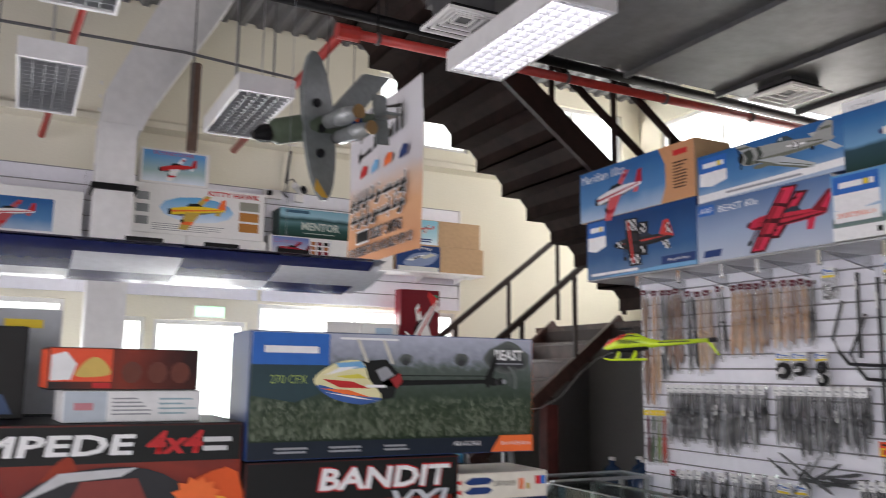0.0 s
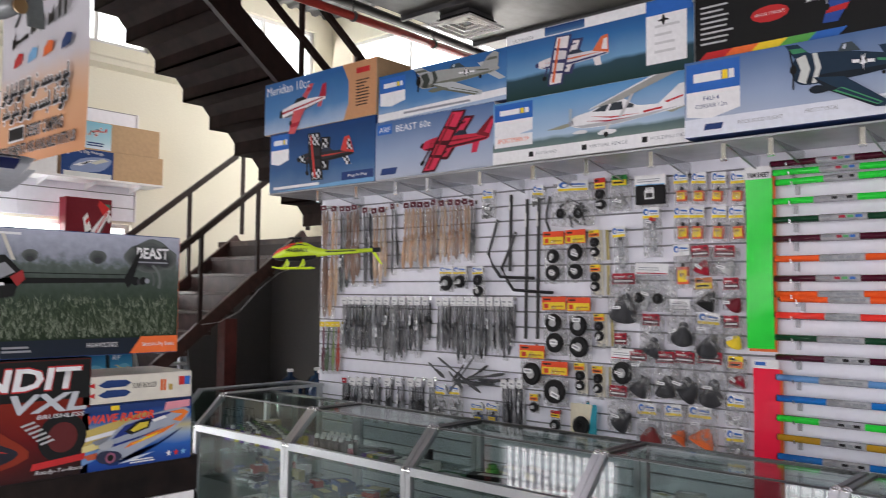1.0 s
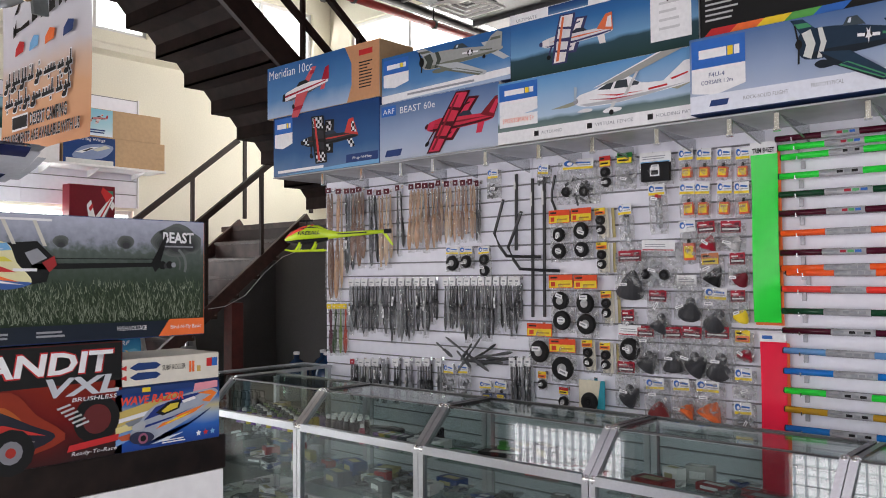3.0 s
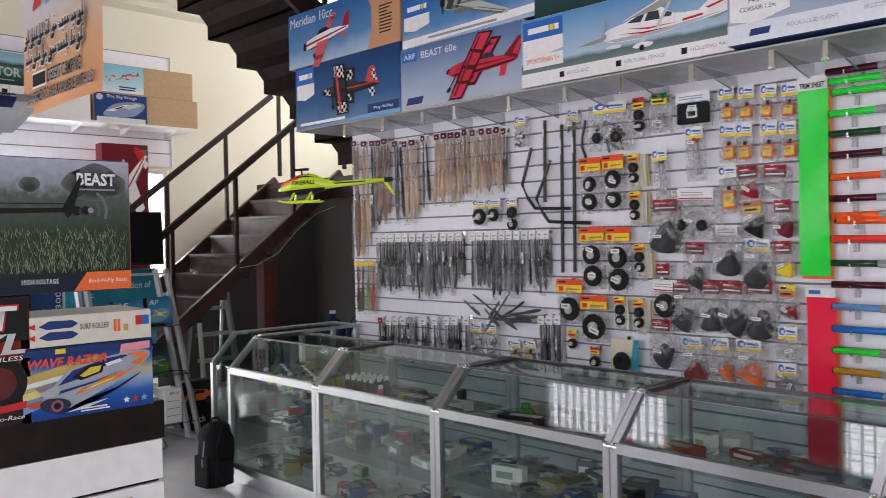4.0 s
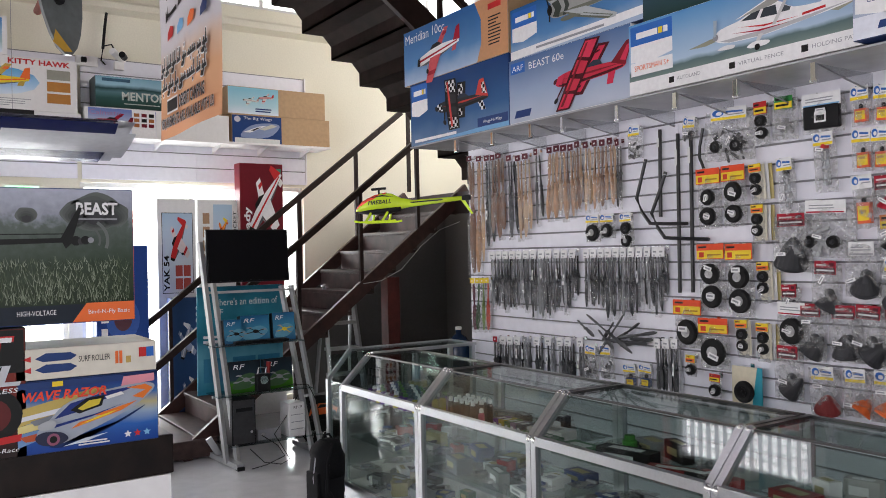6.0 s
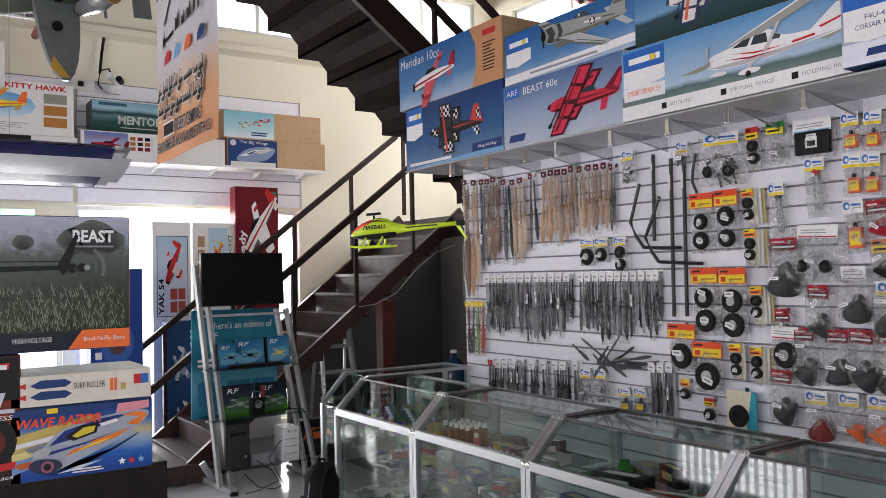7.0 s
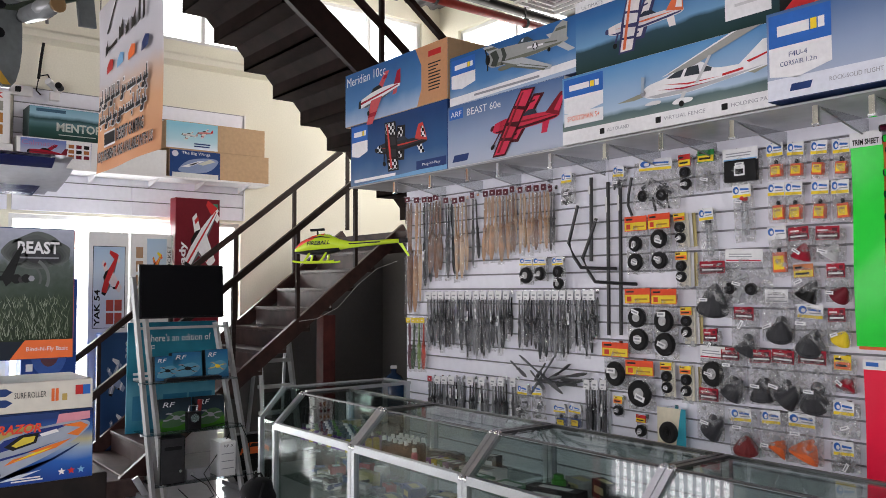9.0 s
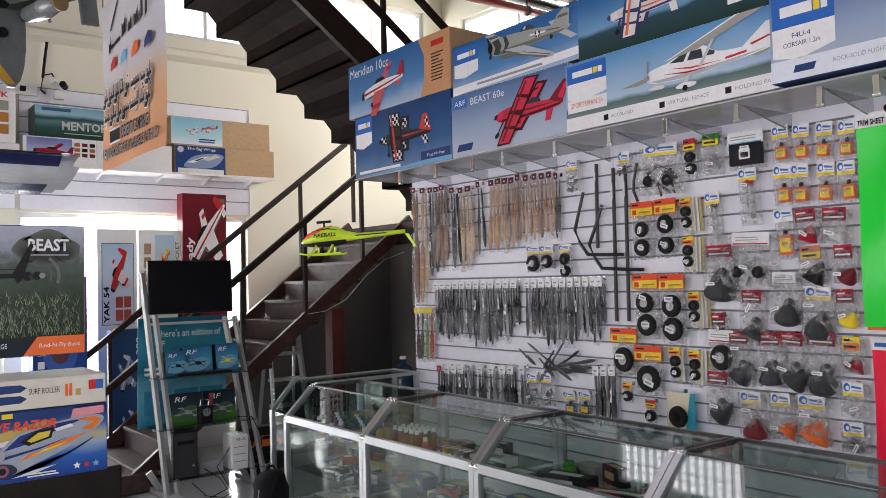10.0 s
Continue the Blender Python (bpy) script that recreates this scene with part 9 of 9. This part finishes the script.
def water_bottle(x, y, z=0.0):
    b_ = thing("water_bottle", pose(x, y, z), "large blue translucent water bottle in the recess", "water bottle", "water bottles under the stairs")
    part("body", lathe(((0.12, 0), (0.135, 0.02), (0.135, 0.1), (0.128, 0.12), (0.135, 0.14), (0.135, 0.3), (0.08, 0.4), (0.03, 0.43), (0.03, 0.48)), 20), mat("blue_bottle_plastic", (0.015, 0.04, 0.10), 0.2, coat=0.1), b_, "", True)
    part("cap", lathe(((0.034, 0.475), (0.034, 0.5), (0.03, 0.505)), 14), WHITE, b_)


water_bottle(5.3, 7.35)
water_bottle(5.62, 7.3)
water_bottle(5.46, 7.05)
tb = thing("low_table", pose(5.42, 7.2, 0), "plain dark low table below the bottles", "table")
for o in [o for o in bpy.data.objects if o.name.startswith("water_bottle")]:
    o.location.z = 0.40
part("top", box(-0.4, 0.4, -0.35, 0.35, 0.37, 0.40, 0.004), WOOD, tb)
for x in (-0.36, 0.36):
    for y in (-0.31, 0.31):
        part("leg", bar((x, y, 0), (x, y, 0.37), 0.04, 0.04), WOOD, tb)
mp_ = thing("mop", pose(5.0, 6.75, 0), "mop with a dark handle leaning in the recess", "mop")
part("handle", rod((0, 0, 0.05), (0.55, 0.15, 1.35), 0.012, 8), ink(0.08, 0.03, 0.03), mp_)
part("head", lathe(((0.09, 0), (0.07, 0.05), (0.02, 0.1)), 12), GREYINK, mp_)

# the radio controlled helicopter, in the air
he = thing("model_helicopter", pose(2.0, 3.27, 1.86, 0, -3, -46.7), "fluorescent yellow and red radio controlled model helicopter hovering", "model helicopter")
NEON, NRED = mat("fluorescent_yellow_shell", (0.58, 0.80, 0.02), 0.22, coat=0.6, grain=0.03), mat("fluorescent_red_shell", (0.85, 0.07, 0.03), 0.22, coat=0.6, grain=0.03)


def hull(sections, seg=14):
    """Sections of (x, middle z, half width, half height) skinned into a hull."""
    bm = bmesh.new()
    rings = [[bm.verts.new((x, w * math.cos(2 * math.pi * k / seg), z + h * math.sin(2 * math.pi * k / seg))) for k in range(seg)] for x, z, w, h in sections]
    for a, b in zip(rings, rings[1:]):
        for i in range(seg):
            j = (i + 1) % seg
            bm.faces.new((a[i], a[j], b[j], b[i]))
    bm.faces.new(rings[0][::-1])
    bm.faces.new(rings[-1])
    return bm


part("canopy", hull(((0.0, -0.005, 0.003, 0.004), (0.02, 0.0, 0.018, 0.016), (0.06, 0.01, 0.028, 0.028), (0.11, 0.02, 0.032, 0.036), (0.15, 0.018, 0.028, 0.034), (0.19, 0.008, 0.018, 0.022), (0.24, 0.004, 0.011, 0.013), (0.44, 0.008, 0.007, 0.008))), NEON, he, "", True)
part("nose_flash", hull(((0.004, 0.0, 0.006, 0.006), (0.03, 0.016, 0.019, 0.014), (0.08, 0.034, 0.025, 0.016), (0.13, 0.046, 0.016, 0.011))), NRED, he, "red nose flash", True)
part("belly", hull(((0.01, -0.014, 0.01, 0.005), (0.06, -0.016, 0.027, 0.012), (0.14, -0.016, 0.028, 0.014), (0.19, -0.01, 0.016, 0.01))), INKBLACK, he, "black underside", True)
for sgn in (-1, 1):
    part("skid", tube(((0.005, sgn * 0.045, -0.05), (0.03, sgn * 0.045, -0.056), (0.16, sgn * 0.045, -0.06), (0.175, sgn * 0.045, -0.058)), 0.004, 8), NEON, he)
    for x in (0.05, 0.12):
        part("skid_strut", tube(((x + 0.02, sgn * 0.016, -0.015), (x + 0.01, sgn * 0.034, -0.04), (x, sgn * 0.045, -0.057)), 0.005, 8), NEON, he)
    part("side_flash", flat(((0.05, 0.036), (0.12, 0.046), (0.17, 0.034), (0.12, 0.040)), 0.0285 * -sgn), INKBLACK, he)
    part("name_bar", rect(0.22, 0.36, 0.005, 0.010, 0.0118 * -sgn), INKBLACK, he)
words("FIREBALL", 0.062, 0.158, 0.010, 0.016, INKBLACK, he, 0.0345, 0.25, bold=0.02)
part("rotor_mast", rod((0.1, 0, 0.05), (0.1, 0, 0.078), 0.004, 8), BLACK, he)
part("rotor_head", box(0.07, 0.13, -0.008, 0.008, 0.068, 0.078, 0.003), BLACK, he)
part("tail_gearbox", box(0.435, 0.47, -0.01, 0.01, -0.002, 0.018, 0.004), BLACK, he)
part("tail_fin", flat(((0.43, 0.0), (0.445, 0.002), (0.475, -0.055), (0.468, -0.057)), -0.002), NEON, he)
part("boom_strut", rod((0.17, 0.01, -0.01), (0.40, 0.006, 0.0), 0.0025, 6), BLACK, he)
# small goods inside the glass counters
CAPS = [ink(0.16, 0.05, 0.30), ink(0.55, 0.42, 0.03), ink(0.10, 0.22, 0.06), ink(0.30, 0.20, 0.32), ink(0.08, 0.09, 0.11), ink(0.40, 0.08, 0.06)]
rg = random.Random(21)


def bottle(m, r, h, hue, cap, label, kind="paint_bottle"):
    b_ = thing(kind, m, label, "bottle", "paint bottles in the counter")
    shared("body", ("bottle", r, h), lambda: lathe(((r, 0), (r, h * 0.72), (r * 0.6, h * 0.8), (r * 0.6, h * 0.82)), 10), hue, b_)
    shared("cap", ("cap", r, h), lambda: lathe(((r * 0.75, h * 0.82), (r * 0.7, h), (r * 0.5, h * 1.02)), 10), cap, b_)
    return b_


def packet(m, w, d_, h, hue, label, mark=WHITE):
    p_ = thing("parts_carton", m, label, "small box", "small boxes in the counter")
    shared("body", ("pk", w, d_, h), lambda: box(-w / 2, w / 2, -d_ / 2, d_ / 2, 0, h, 0.002), hue, p_)
    shared("face_label", ("pkf", w, d_, h), lambda: rect(-w * 0.35, w * 0.2, h * 0.3, h * 0.7, d_ / 2 + 0.001), mark, p_)
    shared("top_label", ("pkt", w, d_, h), lambda: box(-w * 0.3, w * 0.3, -d_ * 0.3, d_ * 0.2, h, h + 0.0008), mark, p_)
    return p_


def bagged(m, w, l_, hue, label):
    p_ = thing("parts_bag", m, label, "parts bag", "bags of parts in the counter")
    shared("bag", ("flatbag", w, l_), lambda: bag_mesh(w, l_, 0.02, 2), FILM, p_, pose(0, -l_ / 2, 0.016, 90))
    for k in range(3):
        a = rg.uniform(0, 3.1)
        shared("loose_part", ("bit", w), lambda: box(-w * 0.25, w * 0.25, -0.008, 0.008, 0.002, 0.018, 0.003), hue, p_, pose(rg.uniform(-w, w) * 0.2, rg.uniform(-l_, l_) * 0.25, 0.002 + 0.012 * k, 0, 0, math.degrees(a)))
    return p_


HUES = [(BLACK, "black carton of model electronics"), (ink(0.03, 0.06, 0.18), "dark blue carton of spare parts"), (ink(0.30, 0.31, 0.31), "grey carton of small parts"), (WHITE_CARD, "white carton of small parts"), (ink(0.16, 0.17, 0.17), "grey carton of spare parts"),
        (ink(0.28, 0.03, 0.03), "red carton of spare parts"), (ink(0.05, 0.14, 0.07), "green carton of a servo"), (ink(0.30, 0.26, 0.10), "olive tin of parts"), (ink(0.10, 0.11, 0.13), "dark carton of spare parts"), (ink(0.48, 0.48, 0.46), "pale carton of small parts"), (BLACK, "black carton of model electronics")]
for u, (a, b) in enumerate(zip(UNIT_Y[:5], UNIT_Y[1:6])):
    base, w = pose(2.98, a, 0, 0, 0, -90), a - b
    if u == 0:
        for i in range(12):
            for j in range(5):
                bottle(base @ pose(0.27 + i * 0.056, 0.10 + j * 0.054, 0.7065), 0.022, 0.10, (CAPS[0], CAPS[0], CAPS[1], CAPS[3], WHITE_CARD, CAPS[0], CAPS[1], CAPS[3])[(i * 3 + j // 2) % 8], (CAPS[4], WHITE, CAPS[4], CAPS[2], CAPS[4])[(i + 2 * j) % 5], "small paint bottle in a row on the glass shelf")
        for i in range(4):
            for j in range(3):
                bottle(base @ pose(0.08 + i * 0.05, 0.2 + j * 0.06, 0.7065), 0.022, 0.18, INKBLACK, BLACK, "tall black spray bottle on the glass shelf")
    if u == 1:
        for i in range(5):
            for j in range(3):
                bottle(base @ pose(0.10 + i * 0.055, 0.17 + j * 0.06, 0.7065), 0.018, 0.13, ink(0.045, 0.035, 0.03), WHITE, "small glue bottle with a white nozzle cap")
        bottle(base @ pose(0.44, 0.14, 0.7065), 0.018, 0.11, ink(0.55, 0.12, 0.18), WHITE, "pink glue bottle with a white nozzle")
        for i in range(5):
            packet(base @ pose(0.5 + 0.05 * i, 0.24, 0.7065, 0, 0, rg.uniform(-6, 6)), 0.045, 0.10, 0.06, CAPS[i], "small coloured carton standing in a row")
        packet(base @ pose(0.82, 0.3, 0.7065, 0, 0, 8), 0.26, 0.12, 0.05, WHITE_CARD, "white kit carton on the glass shelf", GREYINK)
        packet(base @ pose(0.84, 0.22, 0.7065), 0.3, 0.06, 0.035, ink(0.04, 0.16, 0.08), "green flat carton on the glass shelf")
    if u == 2:
        packet(base @ pose(0.42, 0.22, 0.7065, 0, 0, 12), 0.28, 0.09, 0.07, BLACK, "black battery charger box")
        bottle(base @ pose(0.30, 0.36, 0.7065), 0.035, 0.09, ink(0.08, 0.32, 0.06), ink(0.06, 0.25, 0.05), "round green plastic tub", "plastic_tub")
        packet(base @ pose(0.14, 0.2, 0.7065), 0.2, 0.1, 0.04, ink(0.05, 0.2, 0.08), "green flat carton on the glass shelf")
        for i in range(3):
            packet(base @ pose(0.70 + 0.1 * i, 0.18 + 0.03 * i, 0.7065, 0, 0, 20 - 12 * i), 0.2, 0.07, 0.05, ink(0.38, 0.03, 0.03) if i != 1 else BLACK, "red and black battery pack")
    for z, d0, count in ((0.7065, 0.2, 12 if u > 2 else 6), (0.4365, 0.12, 32), (0.126, 0.10, 22)):
        for k in range(count):
            x, y = rg.uniform(0.1, w - 0.1), rg.uniform(d0 + (0.22 if z > 0.6 and u < 3 else 0.0), 0.52)
            if rg.random() < 0.55:
                bagged(base @ pose(x, y, z, 0, 0, rg.uniform(-40, 40)), 0.13, 0.17, rg.choice((CONE_DARK, GREYINK, ink(0.06, 0.1, 0.25), CONE_DARK)), "clear bag of dark model parts lying flat")
            else:
                hue, lab = rg.choice(HUES)
                ws = rg.choice((0.09, 0.13, 0.17))
                packet(base @ pose(x, y, z, 0, 0, rg.uniform(-25, 25)), ws, rg.choice((0.06, 0.1)), rg.choice((0.035, 0.06, 0.085)), hue, lab, rg.choice((WHITE, GREYINK, GREYINK, ink(0.42, 0.38, 0.2))))
for k in range(6):
    bagged(pose(3.25 + 0.14 * k, 5.6, 0.508 if k % 2 else 0.126, 0, 0, rg.uniform(0, 90)), 0.16, 0.2, ink(0.5, 0.52, 0.55), "clear bag of pale parts in the corner counter")
bm = bmesh.new()
bmesh.ops.create_icosphere(bm, subdivisions=3, radius=0.2)
for v in bm.verts:
    v.co = (v.co.x * 0.9 + 0.02 * math.sin(v.co.y * 40), v.co.y * 0.55, max(0.0, v.co.z * 0.55 + 0.02 * math.sin(v.co.x * 31)))
tagged(part("plastic_wrap", bm, film("white_wrap", (0.8, 0.8, 0.8), 0.5)), "crumpled heap of clear plastic wrapping in the counter", "wrapping").location = (3.7, 5.62, 0.507)
